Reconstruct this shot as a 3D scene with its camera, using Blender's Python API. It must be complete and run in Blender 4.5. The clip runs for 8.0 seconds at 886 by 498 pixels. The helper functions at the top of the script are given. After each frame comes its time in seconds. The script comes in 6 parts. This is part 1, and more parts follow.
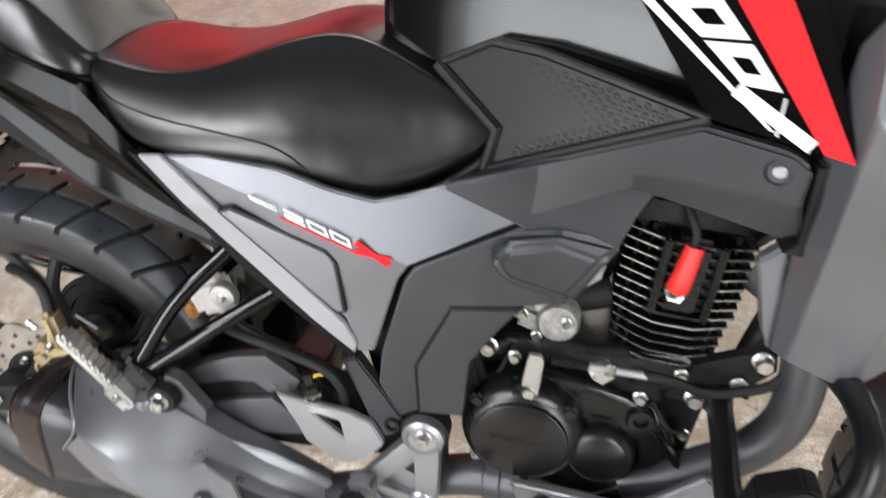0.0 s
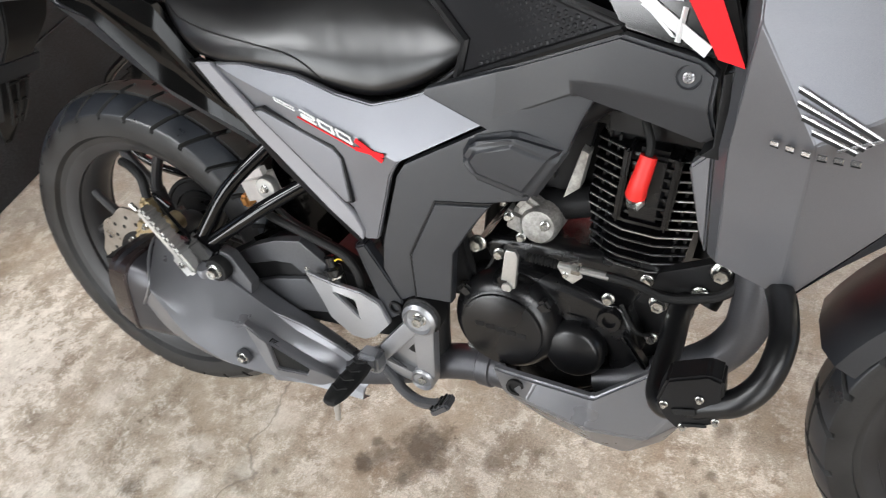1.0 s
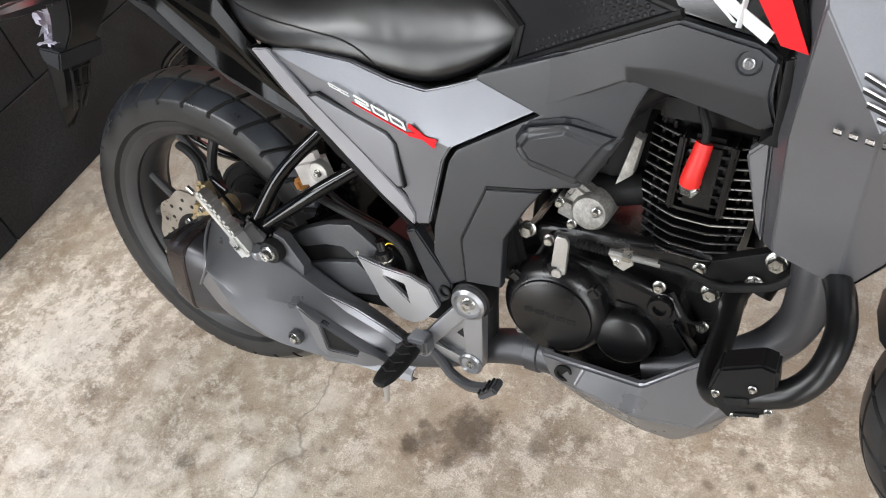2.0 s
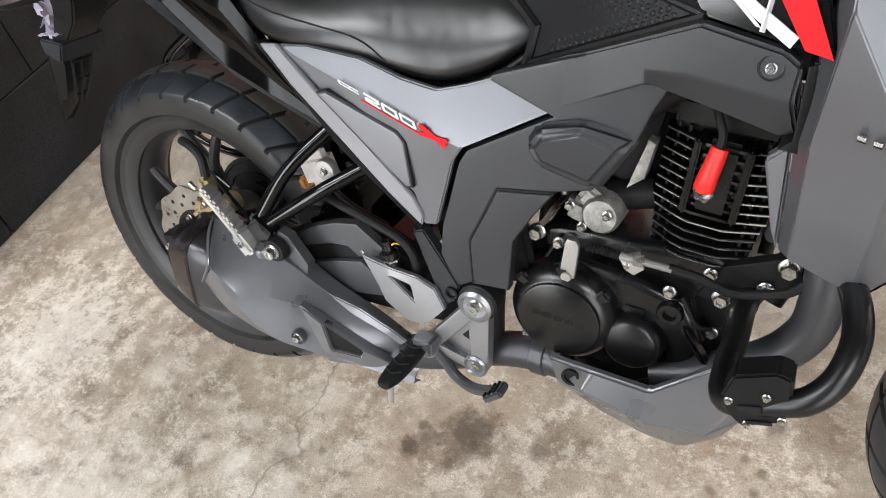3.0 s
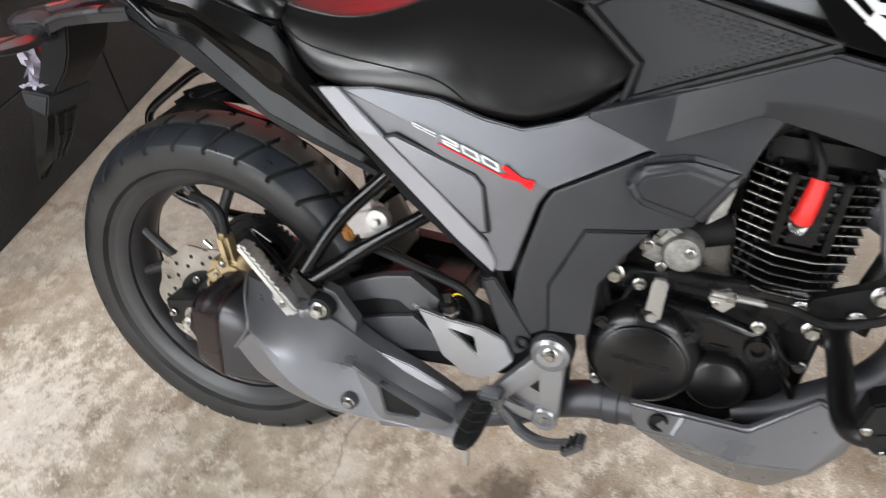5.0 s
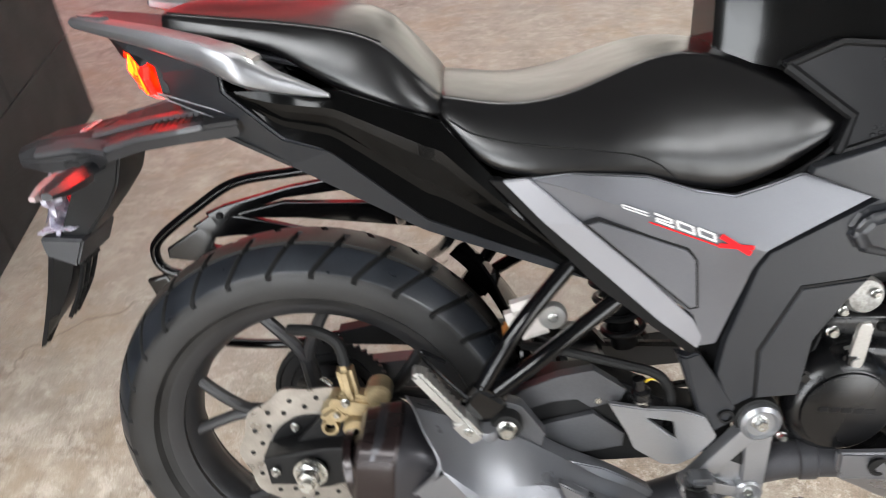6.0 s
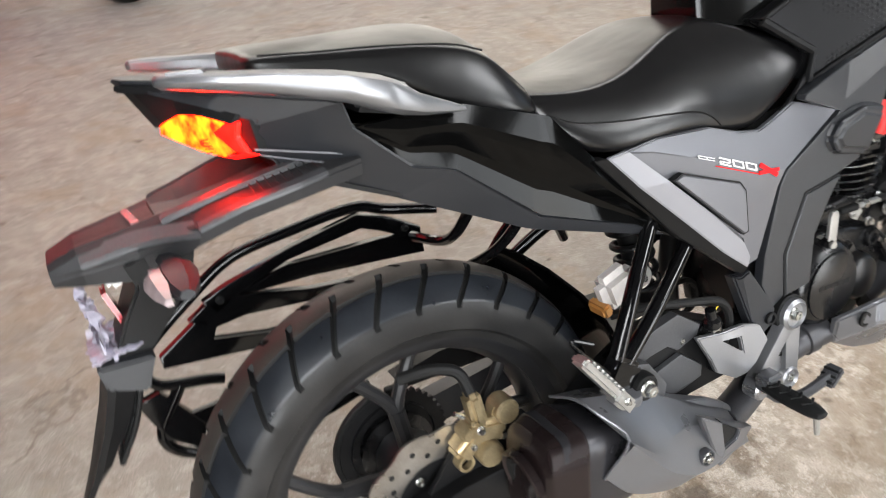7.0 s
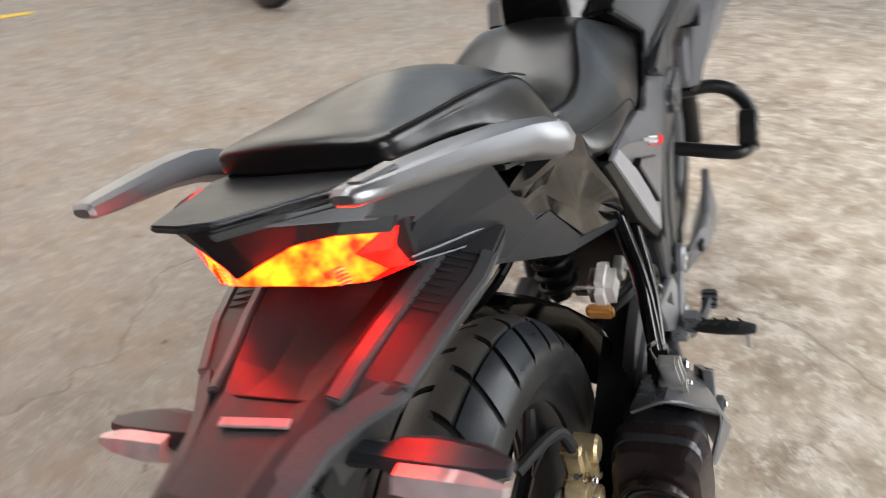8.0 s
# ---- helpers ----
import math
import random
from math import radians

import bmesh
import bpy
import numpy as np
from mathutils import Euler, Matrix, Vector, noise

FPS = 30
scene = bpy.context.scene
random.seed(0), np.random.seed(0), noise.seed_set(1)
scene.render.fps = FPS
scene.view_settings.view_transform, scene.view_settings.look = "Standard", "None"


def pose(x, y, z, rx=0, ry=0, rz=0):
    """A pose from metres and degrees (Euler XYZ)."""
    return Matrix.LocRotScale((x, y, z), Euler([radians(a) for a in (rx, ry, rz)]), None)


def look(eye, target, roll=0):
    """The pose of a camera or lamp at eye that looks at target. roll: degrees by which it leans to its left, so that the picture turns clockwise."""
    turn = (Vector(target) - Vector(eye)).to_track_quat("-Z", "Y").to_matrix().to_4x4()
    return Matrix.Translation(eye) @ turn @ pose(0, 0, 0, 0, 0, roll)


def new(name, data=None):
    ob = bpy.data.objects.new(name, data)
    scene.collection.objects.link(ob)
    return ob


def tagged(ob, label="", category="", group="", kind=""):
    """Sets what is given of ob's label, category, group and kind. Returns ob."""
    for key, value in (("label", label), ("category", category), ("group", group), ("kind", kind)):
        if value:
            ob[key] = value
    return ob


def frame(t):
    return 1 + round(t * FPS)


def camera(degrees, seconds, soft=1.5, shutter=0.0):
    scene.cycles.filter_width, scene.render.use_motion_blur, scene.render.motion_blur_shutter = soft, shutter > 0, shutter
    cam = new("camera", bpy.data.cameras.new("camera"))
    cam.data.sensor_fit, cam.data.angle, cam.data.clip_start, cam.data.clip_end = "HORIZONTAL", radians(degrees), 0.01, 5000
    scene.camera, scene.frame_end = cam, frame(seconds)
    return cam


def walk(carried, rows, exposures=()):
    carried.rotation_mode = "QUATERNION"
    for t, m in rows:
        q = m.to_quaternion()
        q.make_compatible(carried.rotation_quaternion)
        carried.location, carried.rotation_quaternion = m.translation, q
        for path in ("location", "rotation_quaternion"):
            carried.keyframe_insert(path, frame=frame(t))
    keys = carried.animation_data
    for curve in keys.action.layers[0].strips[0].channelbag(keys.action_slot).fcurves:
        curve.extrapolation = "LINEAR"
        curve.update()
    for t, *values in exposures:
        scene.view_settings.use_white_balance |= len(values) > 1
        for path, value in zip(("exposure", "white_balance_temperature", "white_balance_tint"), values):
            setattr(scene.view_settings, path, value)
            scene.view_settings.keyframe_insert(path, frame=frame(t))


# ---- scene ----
EXPOSURES = ((0.0, 1.25), (0.5, 1.25), (1.0, 0.92), (3.5, 0.86), (5.5, 0.88), (6.0, 1.05), (6.5, 1.08), (7.0, 1.05), (8.0, 0.88))
cam = camera(61.75, 8.0, soft=1.0, shutter=0.5)
# seconds; eye; yaw, pitch and roll in degrees
ROWS = [
    (0, 0.7558, -0.6113, 1.2098, 14.11, -43.01, -3.46),
    (0.5, 0.9339, -0.6695, 1.2150, 25.11, -43.99, -8.48),
    (1, 0.9974, -0.6809, 1.2191, 31.80, -44.39, -11.80),
    (1.5, 1.0028, -0.6883, 1.2244, 35.58, -44.49, -13.98),
    (2, 0.9907, -0.6912, 1.2262, 36.57, -44.73, -14.39),
    (3.5, 0.9624, -0.6922, 1.2236, 34.41, -45.19, -11.47),
    (4, 0.9596, -0.6889, 1.2255, 32.25, -45.18, -9.81),
    (5.5, 0.5102, -0.7887, 1.2004, 15.29, -39.22, -5.57),
    (6, 0.2390, -0.7612, 1.2021, 3.01, -37.06, -3.76),
    (6.5, -0.0483, -0.7164, 1.1775, -12.27, -35.86, -2.52),
    (7, -0.2904, -0.6508, 1.1773, -28.30, -34.39, -2.10),
    (7.5, -0.4518, -0.4026, 1.1715, -46.47, -33.85, -1.88),
    (8, -0.5571, -0.1430, 1.1392, -68.55, -32.37, -0.49),
]
walk(cam, [(t, Matrix.Translation((x, y, z)) @ pose(0, 0, 0, 0, 0, yaw) @ pose(0, 0, 0, 90 + pitch) @ pose(0, 0, 0, 0, 0, roll)) for t, x, y, z, yaw, pitch, roll in ROWS], EXPOSURES)

# ---- world, sun ----
world = bpy.data.worlds.new("sky")
scene.world = world
world.use_nodes = True
wn = world.node_tree.nodes
sky = wn.new("ShaderNodeTexSky")
sky.sky_type = "NISHITA"
sky.sun_disc = False
sky.sun_elevation = radians(45)
sky.sun_rotation = radians(170)
sky.air_density, sky.dust_density, sky.ozone_density = 1.0, 4.0, 0.6
world.node_tree.links.new(sky.outputs["Color"], wn["Background"].inputs["Color"])
wn["Background"].inputs["Strength"].default_value = 0.15
sun = new("sun", bpy.data.lights.new("sun", "SUN"))
sun.data.energy, sun.data.angle, sun.data.color = 3.6, radians(2), (1.0, 0.97, 0.92)
sun.matrix_world = look((0.6, -3.2, 4.0), (0, 0, 0))

# unseen fill lamps added overhead to brighten the floor and the machine
for x, y in ((-1.45, -2.20), (2.80, -2.20), (-0.55, 1.45), (1.35, 1.45), (3.35, 1.45)):
    lamp = new("overhead_fill", bpy.data.lights.new("overhead_fill", "AREA"))
    lamp.data.shape, lamp.data.size, lamp.data.size_y, lamp.data.energy, lamp.data.color = "RECTANGLE", 2.0, 0.9, 4 if y > 0 else 52 if x < 0 else 38, (0.945, 0.97, 1.0)
    lamp.matrix_world = look((x, y, 2.70), (x, y + 0.1, 0))
# two fill lamps added behind the camera, set in invented openings
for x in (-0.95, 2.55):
    lamp = new("rear_fill", bpy.data.lights.new("rear_fill", "AREA"))
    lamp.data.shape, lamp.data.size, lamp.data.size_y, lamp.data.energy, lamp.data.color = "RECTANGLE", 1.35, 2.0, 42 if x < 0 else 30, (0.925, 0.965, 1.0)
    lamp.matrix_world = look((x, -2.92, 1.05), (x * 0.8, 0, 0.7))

# ---- materials ----


def material(name, color, rough=0.5, metal=0.0, grain=0.0, grain_size=400.0, stain=0.15, stain_size=9.0, bump=0.0, coat=0.0, rough_var=0.1, dust=0.0, spec=0.5, wave=0.0):
    """Base colour with stains at one scale and grain at another, uneven gloss, fine relief and a little dust."""
    m = bpy.data.materials.new(name)
    m.use_nodes = True
    n, l = m.node_tree.nodes, m.node_tree.links
    b = n["Principled BSDF"]
    geo = n.new("ShaderNodeTexCoord")
    big = n.new("ShaderNodeTexNoise")
    big.inputs["Scale"].default_value, big.inputs["Detail"].default_value = stain_size, 6
    fine = n.new("ShaderNodeTexNoise")
    fine.inputs["Scale"].default_value, fine.inputs["Detail"].default_value = grain_size, 3
    l.new(geo.outputs["Object"], big.inputs["Vector"])
    l.new(geo.outputs["Object"], fine.inputs["Vector"])
    mul = n.new("ShaderNodeMapRange")
    mul.inputs["From Min"].default_value, mul.inputs["From Max"].default_value = 0.3, 0.7
    mul.inputs["To Min"].default_value, mul.inputs["To Max"].default_value = 1 - stain, 1 + stain
    l.new(big.outputs["Fac"], mul.inputs["Value"])
    mul2 = n.new("ShaderNodeMapRange")
    mul2.inputs["From Min"].default_value, mul2.inputs["From Max"].default_value = 0.3, 0.7
    mul2.inputs["To Min"].default_value, mul2.inputs["To Max"].default_value = 1 - grain, 1 + grain
    l.new(fine.outputs["Fac"], mul2.inputs["Value"])
    both = n.new("ShaderNodeMath")
    both.operation = "MULTIPLY"
    l.new(mul.outputs["Result"], both.inputs[0])
    l.new(mul2.outputs["Result"], both.inputs[1])
    tint = n.new("ShaderNodeVectorMath")
    tint.operation = "SCALE"
    tint.inputs[0].default_value = color[:3]
    l.new(both.outputs["Value"], tint.inputs["Scale"])
    last = tint.outputs["Vector"]
    if dust:
        mix = n.new("ShaderNodeMix")
        mix.data_type = "RGBA"
        mix.inputs["B"].default_value = (0.30, 0.26, 0.21, 1)
        l.new(last, mix.inputs["A"])
        d = n.new("ShaderNodeMapRange")
        d.inputs["From Min"].default_value, d.inputs["From Max"].default_value = 0.45, 0.75
        d.inputs["To Min"].default_value, d.inputs["To Max"].default_value = 0.0, dust
        l.new(big.outputs["Fac"], d.inputs["Value"])
        l.new(d.outputs["Result"], mix.inputs["Factor"])
        last = mix.outputs["Result"]
    l.new(last, b.inputs["Base Color"])
    r = n.new("ShaderNodeMapRange")
    r.inputs["From Min"].default_value, r.inputs["From Max"].default_value = 0.3, 0.7
    r.inputs["To Min"].default_value, r.inputs["To Max"].default_value = max(rough - rough_var, 0.02), min(rough + rough_var, 1)
    l.new(big.outputs["Fac"], r.inputs["Value"])
    l.new(r.outputs["Result"], b.inputs["Roughness"])
    b.inputs["Metallic"].default_value = metal
    b.inputs["Specular IOR Level"].default_value = spec
    b.inputs["Coat Weight"].default_value = coat
    b.inputs["Coat Roughness"].default_value = 0.06
    if wave:
        slow = n.new("ShaderNodeTexNoise")
        slow.inputs["Scale"].default_value, slow.inputs["Detail"].default_value = 13, 2
        l.new(geo.outputs["Object"], slow.inputs["Vector"])
        wv = n.new("ShaderNodeBump")
        wv.inputs["Strength"].default_value, wv.inputs["Distance"].default_value = wave, 0.02
        l.new(slow.outputs["Fac"], wv.inputs["Height"])
    if bump:
        bp = n.new("ShaderNodeBump")
        bp.inputs["Strength"].default_value, bp.inputs["Distance"].default_value = bump, 0.002
        l.new(fine.outputs["Fac"], bp.inputs["Height"])
        if wave:
            l.new(wv.outputs["Normal"], bp.inputs["Normal"])
        l.new(bp.outputs["Normal"], b.inputs["Normal"])
    return m


# old oil drips on the floor: place, radius, depth of tone
DROPS = ((0.977, 0.015, 0.010, 0.55), (1.009, 0.0, 0.011, 0.6), (1.003, -0.043, 0.010, 0.6), (0.938, -0.063, 0.010, 0.5), (0.791, -0.008, 0.006, 0.6), (1.015, 0.095, 0.022, 0.5), (0.719, -0.053, 0.012, 0.4), (0.01, -0.37, 0.022, 0.65), (0.422, -0.129, 0.012, 0.6), (-0.308, -0.321, 0.026, 0.4), (0.265, -0.248, 0.010, 0.5), (-0.26, -0.503, 0.016, 0.5), (0.025, -0.311, 0.012, 0.5))
STAINS = ((0.515, -0.11, 0.055, 0.75), (0.446, -0.15, 0.030, 0.55), (0.42, -0.178, 0.022, 0.8), (0.646, -0.099, 0.02, 0.45), (0.505, -0.185, 0.016, 0.6), (0.203, -0.282, 0.03, 0.35)) + DROPS
# places where the cement is rubbed pale; the three broad last ones paint brighter light on the floor's left: place,
# radius, amount
PALE = ((0.12, -0.339, 0.045, 0.55), (0.043, -0.338, 0.030, 0.4), (0.214, -0.259, 0.030, 0.45), (0.216, -0.141, 0.050, 0.4), (0.093, -0.25, 0.035, 0.35), (-0.323, -0.493, 0.060, 0.45), (-0.434, -0.445, 0.060, 0.4), (0.237, -0.336, 0.040, 0.4), (-0.185, -0.224, 0.050, 0.35), (-0.537, -0.30, 0.070, 0.4), (-0.50, -0.22, 0.55, 0.45), (-0.12, -0.62, 0.45, 0.40), (-0.95, -0.30, 0.50, 0.35))


def concrete():
    """Worn cement floor: pale scuffs, brown dirt, oil drops, fine cracks."""
    m = bpy.data.materials.new("worn_concrete")
    m.use_nodes = True
    n, l = m.node_tree.nodes, m.node_tree.links
    b = n["Principled BSDF"]
    geo = n.new("ShaderNodeTexCoord")

    def noise_at(scale, detail=8, rough=0.6, stretch=None):
        t = n.new("ShaderNodeTexNoise")
        t.inputs["Scale"].default_value, t.inputs["Detail"].default_value, t.inputs["Roughness"].default_value = scale, detail, rough
        if stretch:
            mp = n.new("ShaderNodeMapping")
            mp.inputs["Scale"].default_value = stretch
            mp.inputs["Rotation"].default_value = (0, 0, 0.5)
            l.new(geo.outputs["Object"], mp.inputs["Vector"])
            l.new(mp.outputs["Vector"], t.inputs["Vector"])
        else:
            l.new(geo.outputs["Object"], t.inputs["Vector"])
        return t.outputs["Fac"]

    def ramp(source, *stops):
        r = n.new("ShaderNodeValToRGB")
        e = r.color_ramp.elements
        while len(e) < len(stops):
            e.new(0.5)
        for el, (p, c) in zip(e, stops):
            el.position, el.color = p, (*c, 1) if len(c) == 3 else c
        l.new(source, r.inputs["Fac"])
        return r.outputs["Color"]

    def mix(a, c, fac, how="MIX", amount=None):
        x = n.new("ShaderNodeMix")
        x.data_type, x.blend_type = "RGBA", how
        l.new(a, x.inputs["A"])
        if isinstance(c, tuple):
            x.inputs["B"].default_value = (*c, 1)
        else:
            l.new(c, x.inputs["B"])
        if fac is None:
            x.inputs["Factor"].default_value = amount
        else:
            l.new(fac, x.inputs["Factor"])
        return x.outputs["Result"]

    base = ramp(noise_at(7.0, 14, 0.70), (0.34, (0.185, 0.146, 0.108)), (0.45, (0.290, 0.246, 0.197)), (0.55, (0.368, 0.326, 0.272)), (0.68, (0.475, 0.436, 0.382)))
    wide = ramp(noise_at(0.9, 5, 0.55), (0.35, (0.55, 0.55, 0.55)), (0.65, (1.12, 1.12, 1.12)))
    base = mix(base, wide, None, "MULTIPLY", 0.5)
    scuff = ramp(noise_at(17, 15, 0.82), (0.515, (0, 0, 0)), (0.55, (1, 1, 1)))
    base = mix(base, (0.64, 0.61, 0.56), n_scale(n, l, scuff, 0.42))
    dirt = ramp(noise_at(34, 12, 0.80), (0.38, (1, 1, 1)), (0.45, (0, 0, 0)))
    base = mix(base, (0.13, 0.098, 0.068), n_scale(n, l, dirt, 0.55))
    speck = ramp(noise_at(150, 3, 0.6), (0.30, (1, 1, 1)), (0.36, (0, 0, 0)))
    base = mix(base, (0.09, 0.07, 0.05), n_scale(n, l, speck, 0.5))
    streak = ramp(noise_at(5, 8, 0.65, (1.0, 14.0, 1)), (0.60, (0, 0, 0)), (0.66, (1, 1, 1)))
    base = mix(base, (0.64, 0.61, 0.56), n_scale(n, l, streak, 0.18))
    # past the machine the cement is greyer and more even, and darkened to paint in the dimmer light there
    place = n.new("ShaderNodeSeparateXYZ")
    l.new(geo.outputs["Object"], place.inputs["Vector"])
    edge = n.new("ShaderNodeMath")
    edge.operation = "MULTIPLY_ADD"
    l.new(noise_at(2.2, 8, 0.65), edge.inputs[0])
    edge.inputs[1].default_value = 0.9
    l.new(place.outputs["Y"], edge.inputs[2])
    far_dim = ramp(edge.outputs["Value"], (0.45, (0, 0, 0)), (0.95, (1, 1, 1)))
    base = mix(base, (0.232, 0.226, 0.212), n_scale(n, l, far_dim, 0.62))
    grit = ramp(noise_at(260, 5, 0.75), (0.32, (0.60, 0.59, 0.58)), (0.68, (1.36, 1.36, 1.36)))
    base = mix(base, grit, None, "MULTIPLY", 0.8)
    sand = ramp(noise_at(620, 3, 0.8), (0.36, (0.66, 0.65, 0.64)), (0.64, (1.30, 1.30, 1.30)))
    base = mix(base, sand, None, "MULTIPLY", 0.7)
    rust = ramp(noise_at(3.1, 12, 0.72), (0.50, (0, 0, 0)), (0.60, (1, 1, 1)))
    base = mix(base, (0.255, 0.195, 0.135), n_scale(n, l, rust, 0.42))
    chips = ramp(noise_at(75, 8, 0.82), (0.60, (0, 0, 0)), (0.63, (1, 1, 1)))
    base = mix(base, (0.68, 0.655, 0.61), n_scale(n, l, chips, 0.40))
    oil = ramp(noise_at(8.5, 8, 0.66), (0.30, (1, 1, 1)), (0.35, (0, 0, 0)))
    base = mix(base, (0.07, 0.052, 0.038), n_scale(n, l, oil, 0.75))
    for x, y, radius, amount in STAINS:
        away = n.new("ShaderNodeVectorMath")
        away.operation = "DISTANCE"
        l.new(geo.outputs["Object"], away.inputs[0])
        away.inputs[1].default_value = (x, y, 0)
        rough_edge = n.new("ShaderNodeMath")
        rough_edge.operation = "MULTIPLY_ADD"
        l.new(noise_at(38, 8, 0.7), rough_edge.inputs[0])
        rough_edge.inputs[1].default_value = radius * 2.2
        l.new(away.outputs["Value"], rough_edge.inputs[2])
        spot = ramp(rough_edge.outputs["Value"], (radius * 1.55, (1, 1, 1)), (radius * 2.3, (0, 0, 0)))
        base = mix(base, (0.06, 0.045, 0.032), n_scale(n, l, spot, amount))
    for x, y, radius, amount in PALE:
        away = n.new("ShaderNodeVectorMath")
        away.operation = "DISTANCE"
        l.new(geo.outputs["Object"], away.inputs[0])
        away.inputs[1].default_value = (x, y, 0)
        rough_edge = n.new("ShaderNodeMath")
        rough_edge.operation = "MULTIPLY_ADD"
        l.new(noise_at(30, 12, 0.82), rough_edge.inputs[0])
        rough_edge.inputs[1].default_value = radius * 3.0
        l.new(away.outputs["Value"], rough_edge.inputs[2])
        spot = ramp(rough_edge.outputs["Value"], (radius * 1.7, (1, 1, 1)), (radius * 2.5, (0, 0, 0)))
        base = mix(base, (0.64, 0.61, 0.56), n_scale(n, l, spot, amount))
    cr = n.new("ShaderNodeTexVoronoi")
    cr.feature = "DISTANCE_TO_EDGE"
    cr.inputs["Scale"].default_value = 0.55
    wob = n.new("ShaderNodeVectorMath")
    wob.operation = "MULTIPLY_ADD"
    wn_ = n.new("ShaderNodeTexNoise")
    wn_.inputs["Scale"].default_value, wn_.inputs["Detail"].default_value = 6, 6
    l.new(geo.outputs["Object"], wn_.inputs["Vector"])
    l.new(wn_.outputs["Color"], wob.inputs[0])
    wob.inputs[1].default_value = (0.35, 0.35, 0.0)
    l.new(geo.outputs["Object"], wob.inputs[2])
    l.new(wob.outputs["Vector"], cr.inputs["Vector"])
    crack = ramp(cr.outputs["Distance"], (0.0, (1, 1, 1)), (0.004, (0, 0, 0)))
    base = mix(base, (0.12, 0.10, 0.08), n_scale(n, l, crack, 0.6))
    base = mix(base, (1.22, 1.20, 1.17), None, "MULTIPLY", 1.0)
    l.new(base, b.inputs["Base Color"])
    b.inputs["Roughness"].default_value = 0.72
    b.inputs["Specular IOR Level"].default_value = 0.35
    bp = n.new("ShaderNodeBump")
    bp.inputs["Strength"].default_value, bp.inputs["Distance"].default_value = 0.5, 0.003
    l.new(noise_at(60, 8, 0.7), bp.inputs["Height"])
    l.new(bp.outputs["Normal"], b.inputs["Normal"])
    return m


def n_scale(n, l, source, k):
    x = n.new("ShaderNodeMath")
    x.operation = "MULTIPLY"
    l.new(source, x.inputs[0])
    x.inputs[1].default_value = k
    return x.outputs["Value"]


def glowing(name, low, high, base=(0.4, 0.02, 0.01)):
    """A lit lens: bright at its bulbs, deeper between them."""
    m = bpy.data.materials.new(name)
    m.use_nodes = True
    n, l = m.node_tree.nodes, m.node_tree.links
    b = n["Principled BSDF"]
    b.inputs["Base Color"].default_value, b.inputs["Roughness"].default_value = (*base, 1), 0.15
    geo = n.new("ShaderNodeTexCoord")
    t = n.new("ShaderNodeTexNoise")
    t.inputs["Scale"].default_value, t.inputs["Detail"].default_value = 60, 2
    l.new(geo.outputs["Object"], t.inputs["Vector"])
    k = n.new("ShaderNodeMapRange")
    k.inputs["From Min"].default_value, k.inputs["From Max"].default_value = 0.35, 0.65
    l.new(t.outputs["Fac"], k.inputs["Value"])
    x = n.new("ShaderNodeMix")
    x.data_type = "RGBA"
    x.inputs["A"].default_value, x.inputs["B"].default_value = (*low, 1), (*high, 1)
    l.new(k.outputs["Result"], x.inputs["Factor"])
    l.new(x.outputs["Result"], b.inputs["Emission Color"])
    b.inputs["Emission Strength"].default_value = 1.0
    return m


FLOOR = concrete()
GREY = material("matte_grey_paint", (0.150, 0.152, 0.165), 0.40, 0.55, grain=0.08, grain_size=1500, stain=0.07, stain_size=7, bump=0.03, dust=0.010)
DARK = material("dark_grey_plastic", (0.0190, 0.0205, 0.0240), 0.40, 0.0, grain=0.14, grain_size=900, stain=0.1, bump=0.10, dust=0.008)
SILVER = material("silver_paint", (0.27, 0.27, 0.29), 0.38, 0.3, grain=0.04, grain_size=1500, stain=0.05)
BLACK = material("black_plastic", (0.008, 0.008, 0.0085), 0.42, grain=0.15, grain_size=700, stain=0.2, bump=0.06, dust=0.004, spec=0.2)
GLOSS = material("gloss_black_paint", (0.002, 0.002, 0.002), 0.10, stain=0.2, coat=0.06, rough_var=0.04, spec=0.12)
TANK = material("gloss_black_tank_paint", (0.003, 0.003, 0.003), 0.14, stain=0.2, coat=0.15, rough_var=0.03, spec=0.3)
TUBE = material("gloss_black_steel", (0.003, 0.003, 0.0034), 0.12, stain=0.2, coat=0.15, spec=0.3, rough_var=0.05, dust=0.004)
SATIN = material("satin_black_steel", (0.006, 0.006, 0.0065), 0.34, stain=0.2, rough_var=0.08, dust=0.004, spec=0.4)
ENGINE = material("satin_black_casting", (0.005, 0.005, 0.0056), 0.28, 0.1, grain=0.2, grain_size=500, stain=0.2, bump=0.05, dust=0.004, spec=0.5)
FIN_EDGE = material("machined_aluminium", (0.6, 0.6, 0.6), 0.28, 0.9, grain=0.05, stain=0.1)
EMBLEM = material("dull_chrome", (0.46, 0.46, 0.47), 0.26, 0.9, stain=0.1)
CHROME = material("zinc_bolt", (0.52, 0.52, 0.50), 0.25, 1.0, grain=0.1, stain=0.15, stain_size=60)
ALLOY = material("grey_alloy", (0.20, 0.203, 0.213), 0.32, 0.75, grain=0.06, grain_size=900, stain=0.08, bump=0.04)
BRACKET = material("satin_alloy", (0.29, 0.293, 0.305), 0.36, 0.75, grain=0.06, grain_size=900, stain=0.08, bump=0.04)
CAST = material("dull_cast_alloy", (0.34, 0.33, 0.31), 0.45, 0.6, grain=0.2, grain_size=300, stain=0.35, stain_size=60, bump=0.15)
